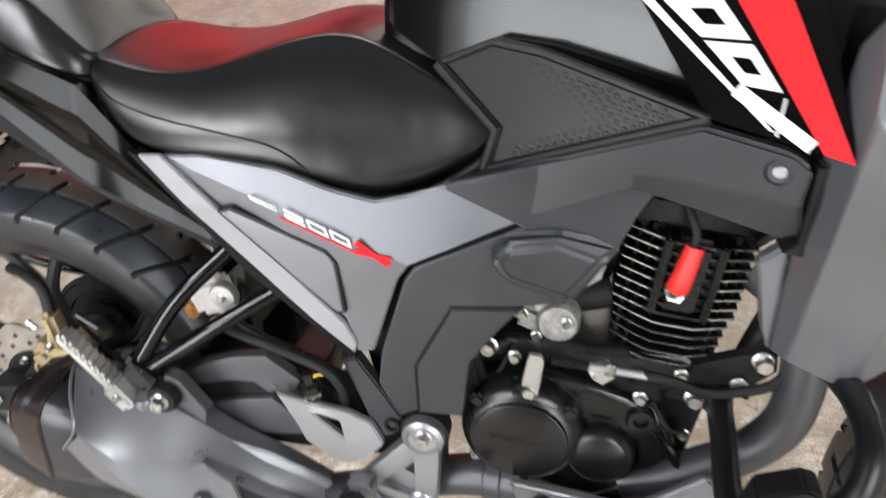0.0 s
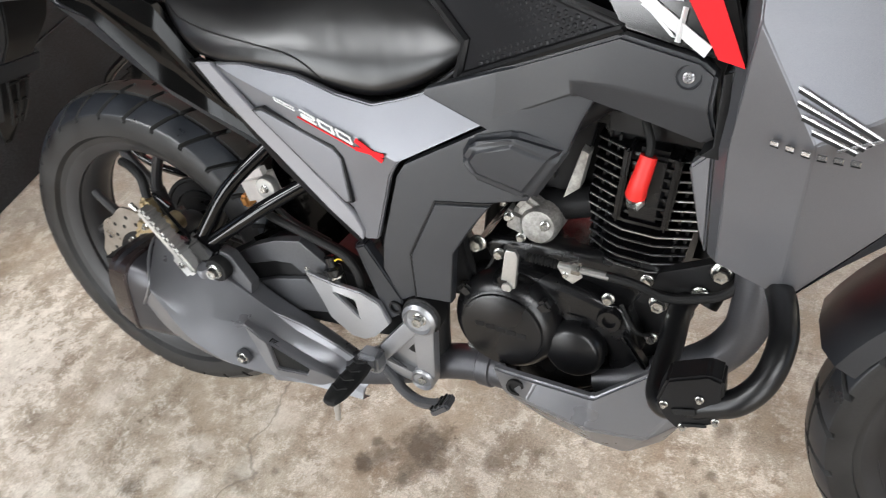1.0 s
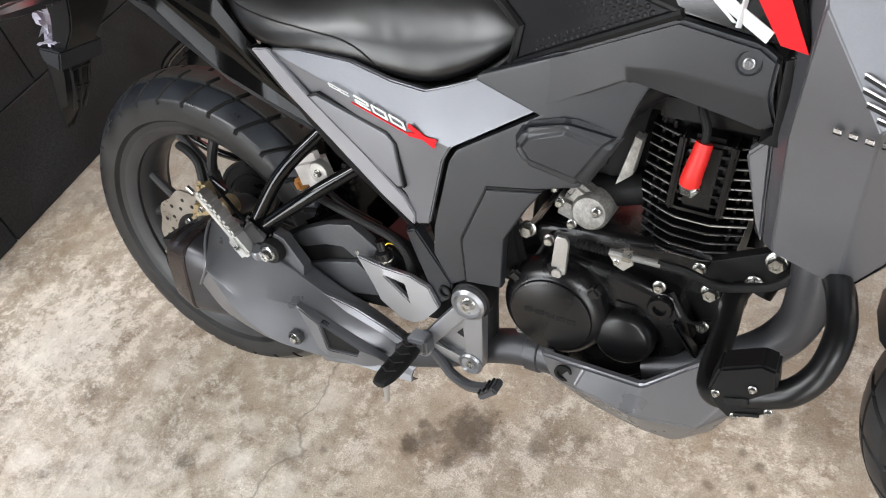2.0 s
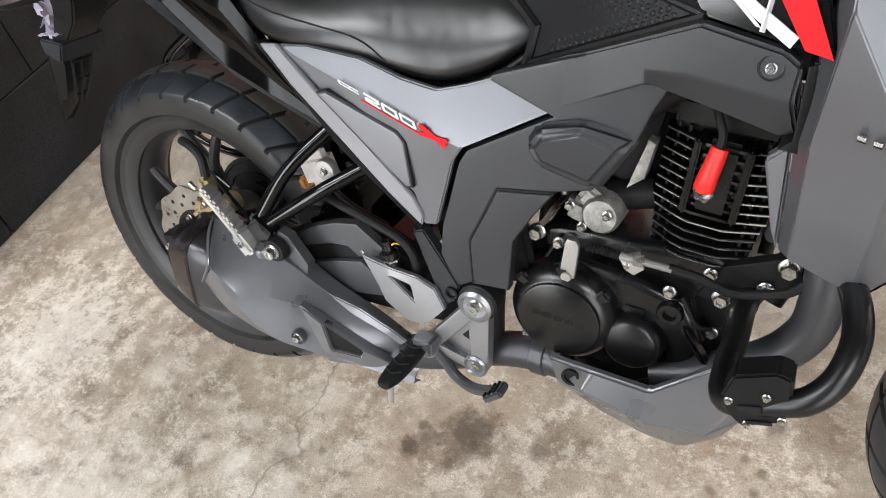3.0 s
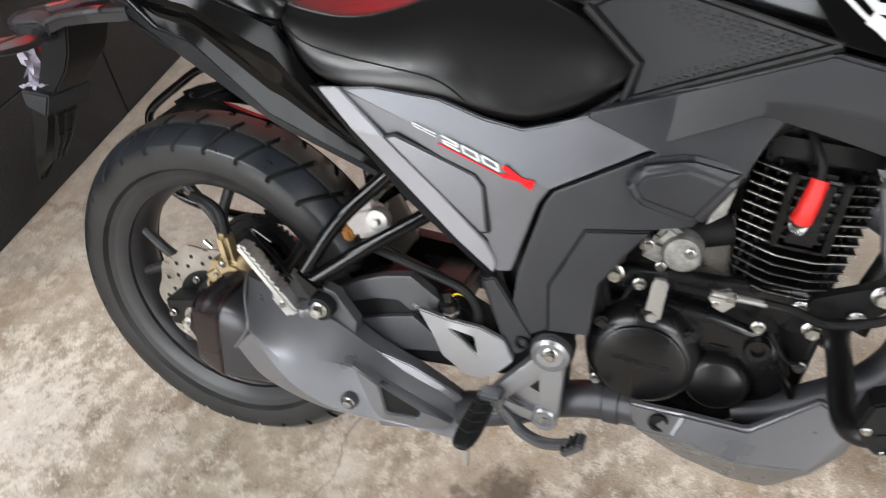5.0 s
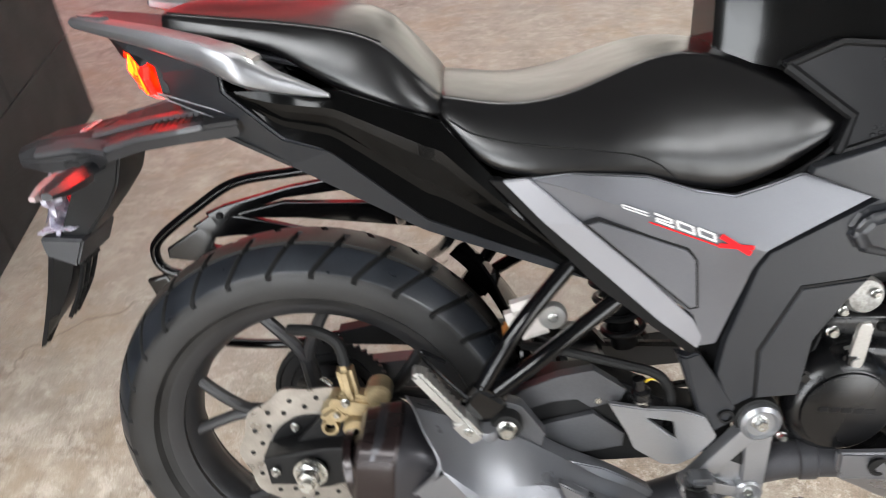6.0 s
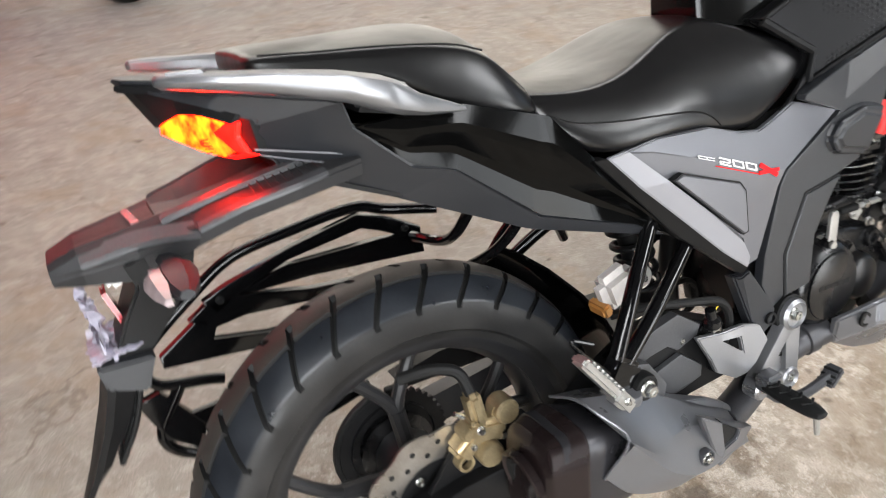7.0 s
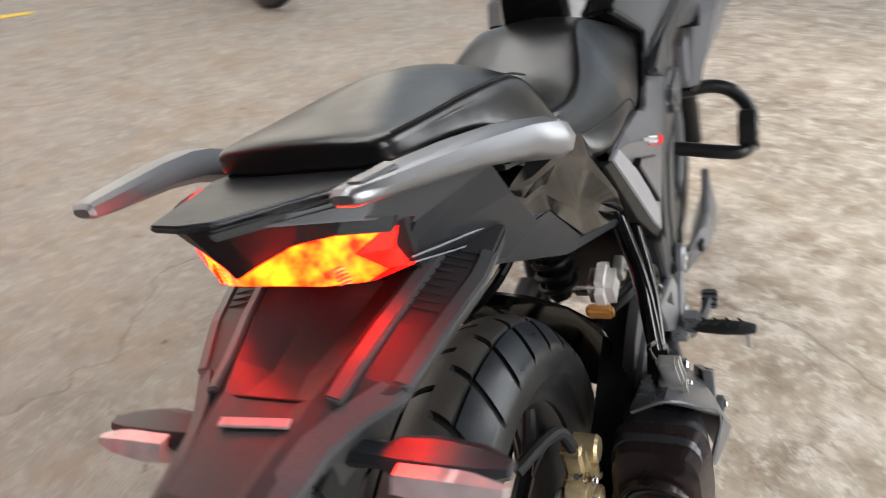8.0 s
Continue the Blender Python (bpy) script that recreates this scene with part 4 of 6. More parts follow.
def engine():
    case = [(0.624, 0.409), (0.639, 0.320), (0.691, 0.275), (0.813, 0.268), (0.839, 0.319), (0.915, 0.369), (0.930, 0.486), (0.892, 0.517), (0.788, 0.513), (0.673, 0.515), (0.64, 0.48)]
    e = part("engine", plate(case, -0.080, 0.11, 0.014, 4), ENGINE, bike, "satin black finned single cylinder engine")
    part("side_case", plate([(0.640, 0.425), (0.650, 0.345), (0.70, 0.300), (0.81, 0.292), (0.87, 0.335), (0.895, 0.40), (0.87, 0.455), (0.80, 0.475), (0.72, 0.487), (0.66, 0.470)], -0.108, -0.07, 0.014, 4), ENGINE, e)
    part("clutch_cover", lathe([(0, 0.0235), (0.0545, 0.0235), (0.0570, 0.0225), (0.0580, 0.0190), (0.0605, 0.0185), (0.0700, 0.0100), (0.0745, 0.0020), (0.0765, -0.010), (0.0765, -0.04)], (0.712, -0.120, 0.406), (0, -1, 0), 56), ENGINE, e, "round satin black clutch cover")
    for k in range(3):
        a = radians(40 + 50 * k)
        part("rib", block((0.020, 0.016, 0.018), pose(0.712 + 0.071 * math.cos(a), -0.126, 0.406 + 0.071 * math.sin(a), 0, -math.degrees(a), 0), 0.004), ENGINE, e)
    for k in range(5):
        part("relief", block((0.013, 0.0012, 0.008), pose(0.682 + 0.0150 * k, -0.1437, 0.412 - 0.0015 * k), 0.0005, 1), BLACK, e)
    part("small_cover", lathe([(0, 0.011), (0.033, 0.011), (0.036, 0.009), (0.0415, 0.001), (0.043, -0.008), (0.043, -0.04)], (0.808, -0.120, 0.384), (0, -1, 0), 40), ENGINE, e)
    part("mark", block((0.020, 0.002, 0.007), pose(0.806, -0.1085, 0.430, 0, 4, 0), 0.0008, 1), PEG, e)
    part("boss", block((0.034, 0.012, 0.020), pose(0.805, -0.1045, 0.428, 0, 4, 0), 0.004, 3), ENGINE, e)
    part("plug_cap", lathe([(0, -0.002), (0.007, -0.002), (0.009, 0.004), (0.015, 0.004), (0.017, 0.001), (0.018, -0.03)], (0.850, -0.112, 0.440), (0, -1, 0), 20), ENGINE, e)
    part("web", block((0.008, 0.02, 0.06), pose(0.885, -0.108, 0.40, 0, -35, 0), 0.003), ENGINE, e)
    part("drain_boss", lathe([(0, 0.03), (0.013, 0.03), (0.015, 0.026), (0.016, 0)], (0.828, -0.09, 0.285), (0, -0.6, -0.8), 16), ENGINE, e)
    for x, z, y, r in ((0.648, 0.445, -0.106, 0.0078), (0.654, 0.340, -0.104, 0.0078), (0.708, 0.308, -0.112, 0.0078), (0.902, 0.417, -0.098, 0.0078), (0.845, 0.470, -0.106, 0.008), (0.902, 0.358, -0.092, 0.006), (0.696, 0.504, -0.104, 0.0078), (0.664, 0.512, -0.100, 0.0115), (0.672, 0.500, -0.06, 0.006), (0.906, 0.474, -0.098, 0.0115), (0.952, 0.494, -0.090, 0.010), (0.888, 0.500, -0.092, 0.008), (0.972, 0.530, -0.088, 0.0125)):
        bolt(e, (x, y, z), r)
    part("front_mount", plate([(0.875, 0.46), (0.90, 0.51), (0.955, 0.535), (0.985, 0.55), (0.99, 0.515), (0.955, 0.478), (0.915, 0.452)], -0.086, -0.070, 0.003), BLACK, e)
    # cylinder: leans a little ahead; fins cut square to its axis
    tilt = pose(0.862, 0, 0.500, 0, 5, 0)
    cyl = part("cylinder", block((0.104, 0.112, 0.20), tilt @ pose(0, 0.004, 0.09), 0.006), ENGINE, e)
    for k in range(13):
        z = 0.006 + 0.0130 * k
        w = 0.068 if k > 4 else 0.064 - 0.0012 * (4 - k)
        # each fin bows out towards the plug's tower
        front = [(-w, -0.058), (-0.034, -0.076), (-0.018, -0.083), (0.024, -0.083), (0.036, -0.078), (w, -0.066)]
        bm = bmesh.new()
        face = bm.faces.new([bm.verts.new(tilt @ Vector((x, y, z))) for x, y in front + [(w, 0.07), (-w, 0.07)]])
        for g in bmesh.ops.extrude_face_region(bm, geom=[face])["geom"]:
            if isinstance(g, bmesh.types.BMVert):
                g.co += Vector((0, 0, 0.0038))
        f = part("fin", bm, ENGINE, cyl)
        spans = [front[0:2], front[4:6]] if k > 4 else [front[i : i + 2] for i in range(5)]
        for (x0, y0), (x1, y1) in spans:
            m, ln = along(tilt @ Vector((x0, y0 - 0.0004, z + 0.002)), tilt @ Vector((x1, y1 - 0.0004, z + 0.002)))
            # upper edges are machined bright; on lower fins the dull strip paints a highlight
            part("fin_edge", block((ln, 0.0016, 0.0020 if k > 3 else 0.0008), m, 0.0003, 1), FIN_EDGE if k > 3 else EMBLEM, f)
        for x, y in ((-0.055, -0.056), (-0.042, -0.062), (0.046, -0.066), (0.057, -0.061)):
            part("fin_post", block((0.005, 0.006, 0.0095), tilt @ pose(x, y, z + 0.0085), 0.001, 1), ENGINE, f)
    part("tower", block((0.052, 0.05, 0.095), tilt @ pose(0.002, -0.0630, 0.124), 0.010, 3), ENGINE, cyl)
    for x in (-0.027, 0.031):
        part("tower_rib", block((0.008, 0.05, 0.098), tilt @ pose(x, -0.0670, 0.122), 0.003), ENGINE, cyl)
    head = part("cylinder_head", block((0.140, 0.140, 0.052), tilt @ pose(-0.004, 0.0, 0.192), 0.014, 4), ENGINE, e)
    part("rocker_cover", block((0.110, 0.110, 0.05), tilt @ pose(-0.004, 0.0, 0.222), 0.016, 4), ENGINE, head)
    bolt(head, (0.822, -0.058, 0.722), 0.0065, (0, -0.4, 1))
    bolt(head, tilt @ Vector((0.046, -0.060, 0.215)), 0.006, (0, -1, 0.2), mat=BLACK)
    sp = part("spark_plug", joined(
        lathe([(0, 0), (0.0125, 0), (0.0125, 0.008), (0, 0.008)], (0.863, -0.087, 0.606), (0.1, -1, 0.7), 6),
        lathe([(0, 0), (0.009, 0), (0.009, 0.016), (0, 0.016)], (0.863, -0.091, 0.610), (0.1, -1, 0.9), 14)), CHROME, e)
    part("cap", tube([(0.8645, -0.099, 0.620), (0.867, -0.102, 0.634), (0.871, -0.100, 0.652), (0.8745, -0.096, 0.670)], 0.011, 16, 6, radii=(0.0125, 0.0100)), RED_RUBBER, sp, "red silicone spark plug cap")
    part("lead", tube([(0.874, -0.096, 0.668), (0.874, -0.090, 0.684), (0.866, -0.082, 0.702), (0.855, -0.060, 0.722), (0.85, -0.03, 0.75)], 0.0050, 10), SOFT, sp)
    # intake
    tb = part("throttle_body", joined(
        lathe([(0, 0.03), (0.022, 0.03), (0.026, 0.024), (0.026, -0.03), (0, -0.03)], (0.742, -0.055, 0.540), (0, -1, 0.1), 20),
        block((0.05, 0.04, 0.035), pose(0.715, -0.055, 0.535, 0, 20, 0), 0.008),
        block((0.03, 0.03, 0.03), pose(0.725, -0.062, 0.560, 0, 35, 0), 0.006)), CAST, e, "dull alloy throttle body")
    part("intake_tube", tube([(0.70, -0.045, 0.545), (0.742, -0.035, 0.550), (0.80, -0.030, 0.565)], 0.022, 16, 4), BLACK, tb)
    for p in ((0.700, -0.078, 0.548), (0.718, -0.080, 0.520), (0.752, -0.087, 0.548), (0.690, -0.075, 0.575)):
        bolt(tb, p, 0.0065)
    part("nozzle", tube([(0.69, -0.07, 0.56), (0.683, -0.075, 0.60), (0.70, -0.075, 0.625)], 0.006, 8), CHROME, tb)
    part("intake_pipe", plate([(0.764, 0.572), (0.786, 0.590), (0.796, 0.640), (0.786, 0.645)], -0.052, -0.03, 0.003), CAST, e)
    # black block added behind the cylinder so the gap there stays dark
    part("dark_backing", block((0.14, 0.10, 0.20), pose(0.745, 0.015, 0.66, 0, 12, 0), 0.02), BLACK, e)
    lev = part("clutch_lever", plate([(0.707, 0.470), (0.712, 0.464), (0.722, 0.464), (0.728, 0.470), (0.732, 0.522), (0.728, 0.530), (0.716, 0.530), (0.713, 0.522)], -0.132, -0.126, 0.002), PEG, e, "bright steel clutch lever")
    part("pivot", lathe([(0, 0.010), (0.0065, 0.010), (0.007, 0.008), (0.0075, 0.002), (0.010, 0.001), (0.0105, -0.018)], (0.7175, -0.126, 0.474)), PEG, lev)
    part("gaiter", joined(*[lathe([(0, -0.002), (0.0045, -0.002), (0.0068, 0.0), (0.0045, 0.002), (0, 0.002)], (0.742 + 0.0042 * q, -0.1255, 0.5225 - 0.00025 * q), (1, 0, -0.06), 12) for q in range(10)]), SOFT, lev)
    part("adjuster", tube([(0.783, -0.124, 0.519), (0.846, -0.120, 0.513)], 0.0050, 10, 1), PEG, lev)
    part("adjuster_nut", tube([(0.800, -0.123, 0.5175), (0.811, -0.122, 0.5165)], 0.008, 6, 1), CHROME, lev)
    part("bracket", plate([(0.778, 0.512), (0.788, 0.494), (0.800, 0.488), (0.812, 0.500), (0.804, 0.524)], -0.116, -0.113, 0.001), PEG, lev)
    bolt(lev, (0.790, -0.116, 0.500), 0.004)
    part("clutch_cable", tube([(0.842, -0.119, 0.5135), (0.878, -0.117, 0.508), (0.912, -0.112, 0.494), (0.945, -0.108, 0.497), (0.985, -0.105, 0.515), (1.01, -0.09, 0.56)], 0.006, 10), SOFT, lev, "black clutch cable")
    for p, q in (((0.66, -0.09, 0.46), (0.69, -0.09, 0.50)), ((0.86, -0.10, 0.46), (0.91, -0.09, 0.42))):
        part("wire", tube([p, ((p[0] + q[0]) / 2, p[1] - 0.01, (p[2] + q[2]) / 2 - 0.01), q], 0.003, 6), SOFT, e)
    f = part("frame_tube", tube([(0.60, -0.11, 0.30), (0.605, -0.11, 0.42), (0.63, -0.10, 0.52), (0.70, -0.09, 0.62), (0.82, -0.08, 0.73), (1.0, -0.05, 0.85), (1.08, 0, 0.93)], 0.018, 14), BLACK, bike, "black steel frame tube")
    twin(f, bike)
    part("down_tube", tube([(1.09, 0, 0.90), (1.03, 0, 0.66), (0.98, -0.03, 0.52), (0.955, -0.06, 0.46)], 0.020, 14), BLACK, bike)


engine()


def footrests():
    def arm(p, q, wp, wq, y0, y1):
        """A straight tapered bar between two points (x, z) of the bracket's side."""
        d = Vector((q[0] - p[0], q[1] - p[1])).normalized()
        side = Vector((-d.y, d.x))
        p, q = Vector(p), Vector(q)
        return plate([tuple(p + side * wp), tuple(q + side * wq), tuple(q - side * wq), tuple(p - side * wp)], y0, y1, 0.0035)

    top, low, pin = (0.597, 0.405), (0.594, 0.291), (0.518, 0.308)
    b = part("footrest_bracket", joined(
        arm((0.600, 0.402), (0.600, 0.294), 0.0175, 0.014, -0.158, -0.140),
        arm((0.592, 0.398), pin, 0.0125, 0.0115, -0.162, -0.143),
        arm(pin, (0.590, 0.289), 0.0085, 0.0095, -0.160, -0.144),
        plate([top, low, pin], -0.149, -0.143, 0.001),
        lathe([(0.026, -0.012), (0.026, 0.012), (0.021, 0.016), (0.018, 0.011), (0, 0.009)], (0.597, -0.150, 0.405)),
        lathe([(0.019, -0.012), (0.019, 0.010), (0.016, 0.013), (0.013, 0.009), (0, 0.008)], (0.594, -0.150, 0.291)),
        lathe([(0, -0.014), (0.017, -0.014), (0.017, 0.010), (0.013, 0.013), (0, 0.013)], (0.518, -0.160, 0.306))), BRACKET, bike, "grey alloy footrest bracket")
    # not cut through: a dark patch paints the slot's shade
    part("web_slot", plate([(0.570, 0.337), (0.583, 0.352), (0.585, 0.330)], -0.1505, -0.146, 0.0005), SOFT, b)
    part("wing", shell([(0.405, -0.150, 0.433), (0.453, -0.151, 0.424), (0.499, -0.152, 0.421), (0.530, -0.154, 0.410), (0.546, -0.156, 0.380), (0.520, -0.158, 0.350), (0.500, -0.157, 0.338), (0.478, -0.156, 0.338), (0.441, -0.153, 0.362), (0.430, -0.152, 0.388),
                        (0.453, -0.153, 0.411), (0.489, -0.154, 0.405), (0.494, -0.155, 0.378)],
                       [(0, 1, 10, 9), (1, 2, 11, 10), (2, 3, 4, 12, 11), (4, 5, 6, 7, 8, 9, 10, 12)], 0.010, 0.0018), BRACKET, b)
    bolt(b, (0.597, -0.158, 0.405), 0.0105)
    bolt(b, (0.594, -0.153, 0.291), 0.009)
    bolt(b, (0.518, -0.173, 0.306), 0.0045)
    part("bush", lathe([(0.030, -0.02), (0.030, 0.002), (0.026, 0.004), (0.026, -0.02)], (0.597, -0.150, 0.405)), SOFT, b)
    peg = part("footrest", refined(block((0.034, 0.105, 0.022), pose(0.513, -0.228, 0.322, 0, 0, -3), 0.005, 2), 1), SOFT, b, "black rubber footrest with a steel feeler")
    for k in range(4):
        for turn in (32, -32):
            part("tread_rib", block((0.015, 0.004, 0.0030), pose(0.513 + (0.006 if turn > 0 else -0.006), -0.198 - 0.019 * k, 0.3318, 0, 0, turn), 0.0010, 1), SOFT, peg)
    part("feeler", tube([(0.514, -0.266, 0.315), (0.514, -0.268, 0.284)], 0.005, 10, 1, radii=(0.005, 0.004)), PEG, peg)
    part("pivot_block", block((0.034, 0.03, 0.03), pose(0.522, -0.178, 0.325), 0.005), ALLOY, peg)
    ped = part("brake_pedal", joined(
        tube([(0.528, -0.158, 0.300), (0.546, -0.162, 0.284), (0.566, -0.168, 0.268), (0.600, -0.180, 0.268), (0.642, -0.196, 0.292)], 0.0085, 10, 5),
        block((0.05, 0.006, 0.03), pose(0.545, -0.156, 0.300, 0, 30, 0), 0.002)), PLATE, b, "dark steel brake pedal")
    part("pad", block((0.036, 0.028, 0.012), pose(0.643, -0.195, 0.291, 0, -42, 0), 0.003), PLATE, ped)
    for k in range(3):
        part("pad_rib", block((0.004, 0.026, 0.004), pose(0.643, -0.195, 0.291, 0, -42, 0) @ pose(-0.012 + 0.010 * k, 0, 0.0065), 0.001, 1), SOFT, ped)
    part("master_cylinder", tube([(0.462, -0.130, 0.35), (0.470, -0.132, 0.40)], 0.012, 12, 2), BLACK, b)
    part("strut", shell([(0.490, -0.138, 0.498), (0.498, -0.146, 0.496), (0.514, -0.148, 0.504), (0.568, -0.150, 0.424), (0.560, -0.150, 0.396), (0.542, -0.146, 0.380), (0.526, -0.142, 0.402)], [(0, 1, 6), (1, 2, 3, 4, 5, 6)], 0.02, 0.0025), DARK, b)
    part("strut_hole", lathe([(0.010, -0.004), (0.010, 0.0035), (0.007, 0.0035), (0.007, -0.003), (0, -0.003)], (0.556, -0.150, 0.410)), BLACK, b)
    bolt(b, (0.565, -0.138, 0.275), 0.006, mat=BLACK)
    part("spring", tube([(0.575, -0.13, 0.295), (0.60, -0.128, 0.30)], 0.008, 10, 1), GOLD, b)
    # passenger side
    ps = part("pillion_bracket", joined(
        tube([(0.362, -0.112, 0.622), (0.292, -0.150, 0.552), (0.236, -0.172, 0.466)], 0.0108, 14, 5),
        tube([(0.440, -0.112, 0.585), (0.340, -0.150, 0.524), (0.246, -0.172, 0.458)], 0.0108, 14, 5),
        block((0.05, 0.026, 0.045), pose(0.244, -0.172, 0.456, 0, 35, 0), 0.006)), TUBE, bike, "gloss black pillion footrest tubes")
    twin(ps, bike)
    m, ln = along((0.163, -0.196, 0.522), (0.232, -0.192, 0.428))
    pp = part("pillion_footrest", joined(block((ln, 0.026, 0.014), m, 0.004), block((0.04, 0.034, 0.022), m @ pose(ln / 2 - 0.012, 0.002, -0.002), 0.004)), PEG, ps, "bright alloy ribbed pillion footrest, folded")
    for k in range(8):
        part("ridge", block((0.005, 0.026, 0.004), m @ pose(-ln / 2 + 0.012 + 0.0105 * k, -0.002, 0.0075), 0.0010, 1), PEG, pp)
    bolt(pp, m @ Vector((ln / 2 - 0.014, -0.016, 0)), 0.005)
    part("wire_loop", tube([(0.20, -0.178, 0.520), (0.170, -0.176, 0.535), (0.185, -0.176, 0.51), (0.235, -0.178, 0.455)], 0.003, 8), TUBE, ps)


footrests()


def guards():
    g = part("crash_guard", joined(
        tube([(0.945, -0.060, 0.480), (0.934, -0.100, 0.474), (0.934, -0.150, 0.466), (0.933, -0.200, 0.458), (0.935, -0.236, 0.453), (0.946, -0.254, 0.456), (0.968, -0.258, 0.465), (0.992, -0.260, 0.478), (1.016, -0.262, 0.494), (1.036, -0.250, 0.520), (1.044, -0.222, 0.548), (1.040, -0.185, 0.562), (1.032, -0.140, 0.560), (1.02, -0.08, 0.555)], 0.0145, 16, 6),
        tube([(0.936, -0.10, 0.474), (0.934, -0.06, 0.440)], 0.0135, 16, 2)), SATIN, bike, "black tubular steel crash guard")
    p = part("guard_plate", shell([(0.936, -0.272, 0.474), (0.944, -0.272, 0.507), (0.983, -0.272, 0.525), (0.999, -0.270, 0.520), (1.003, -0.270, 0.484), (1.000, -0.272, 0.463), (0.963, -0.274, 0.443), (0.949, -0.274, 0.454)], [(0, 1, 2, 3, 4, 5, 6, 7)], 0.034, 0.003), BLACK, g, "black clamp plate with four bolts")
    # both slots are dark blocks set on the plate, painted shade instead of cuts
    part("slot", block((0.024, 0.003, 0.008), pose(0.966, -0.2742, 0.472, 0, -16, 0), 0.001, 1), SOFT, p)
    part("slot", block((0.026, 0.003, 0.004), pose(0.978, -0.2744, 0.457, 0, -16, 0), 0.001, 1), SOFT, p)
    for x, z in ((0.945, 0.475), (0.979, 0.493), (0.967, 0.450), (0.998, 0.468)):
        bolt(p, (x, -0.273, z), 0.0042)
    twin(g, bike)
    # guard beside the wheel, on the other side
    s = part("side_guard", joined(
        tube([(-0.200, 0.19, 0.462), (-0.224, 0.19, 0.470), (-0.285, 0.19, 0.486), (-0.302, 0.19, 0.515), (-0.287, 0.19, 0.548), (-0.215, 0.19, 0.600), (-0.147, 0.188, 0.640), (-0.062, 0.182, 0.655), (0.042, 0.172, 0.665), (0.092, 0.165, 0.650), (0.16, 0.13, 0.640)], 0.0085, 12, 6),
        plate([(-0.200, 0.592), (-0.169, 0.604), (-0.060, 0.632), (0.049, 0.650), (0.091, 0.636), (0.150, 0.600), (0.148, 0.576), (0.080, 0.613), (0.051, 0.626), (-0.068, 0.613), (-0.141, 0.589), (-0.185, 0.565)], 0.178, 0.192, 0.004),
        plate([(-0.150, 0.590), (-0.069, 0.607), (0.079, 0.601), (0.149, 0.590), (0.150, 0.556), (-0.039, 0.578), (-0.128, 0.582)], 0.178, 0.192, 0.003),
        plate([(-0.225, 0.570), (-0.190, 0.590), (-0.142, 0.585), (-0.043, 0.559), (0.06, 0.545), (0.05, 0.528), (-0.062, 0.542), (-0.147, 0.552), (-0.195, 0.548)], 0.178, 0.192, 0.003),
        plate([(-0.275, 0.532), (-0.208, 0.572), (-0.190, 0.549), (-0.198, 0.533), (-0.12, 0.514), (0.02, 0.500), (0.02, 0.484), (-0.14, 0.494), (-0.275, 0.514)], 0.178, 0.192, 0.003)), TUBE, bike, "gloss black slotted side guard beside the rear wheel")
    part("lower_guard", joined(
        tube([(-0.26, 0.19, 0.478), (-0.305, 0.195, 0.40), (-0.25, 0.20, 0.345), (-0.10, 0.20, 0.33), (0.02, 0.20, 0.35)], 0.009, 12, 5),
        plate([(-0.325, 0.470), (-0.29, 0.478), (-0.24, 0.400), (-0.26, 0.365), (-0.30, 0.40)], 0.185, 0.200, 0.004),
        plate([(-0.28, 0.425), (-0.05, 0.43), (-0.05, 0.405), (-0.27, 0.40)], 0.188, 0.198, 0.003)), TUBE, s)
    for x, z in ((-0.176, 0.588), (0.122, 0.606)):
        bolt(s, (x, 0.178, z), 0.006, mat=BLACK)
    part("stay", tube([(0.145, -0.03, 0.70), (0.135, 0.05, 0.62), (0.12, 0.15, 0.60)], 0.008, 10), TUBE, s)
    part("stay", tube([(0.23, -0.02, 0.66), (0.20, 0.03, 0.59), (0.17, 0.12, 0.53)], 0.008, 10), TUBE, s)
    part("stay", tube([(0.26, -0.02, 0.65), (0.30, 0.02, 0.60), (0.33, 0.05, 0.56)], 0.008, 10), TUBE, s)


guards()


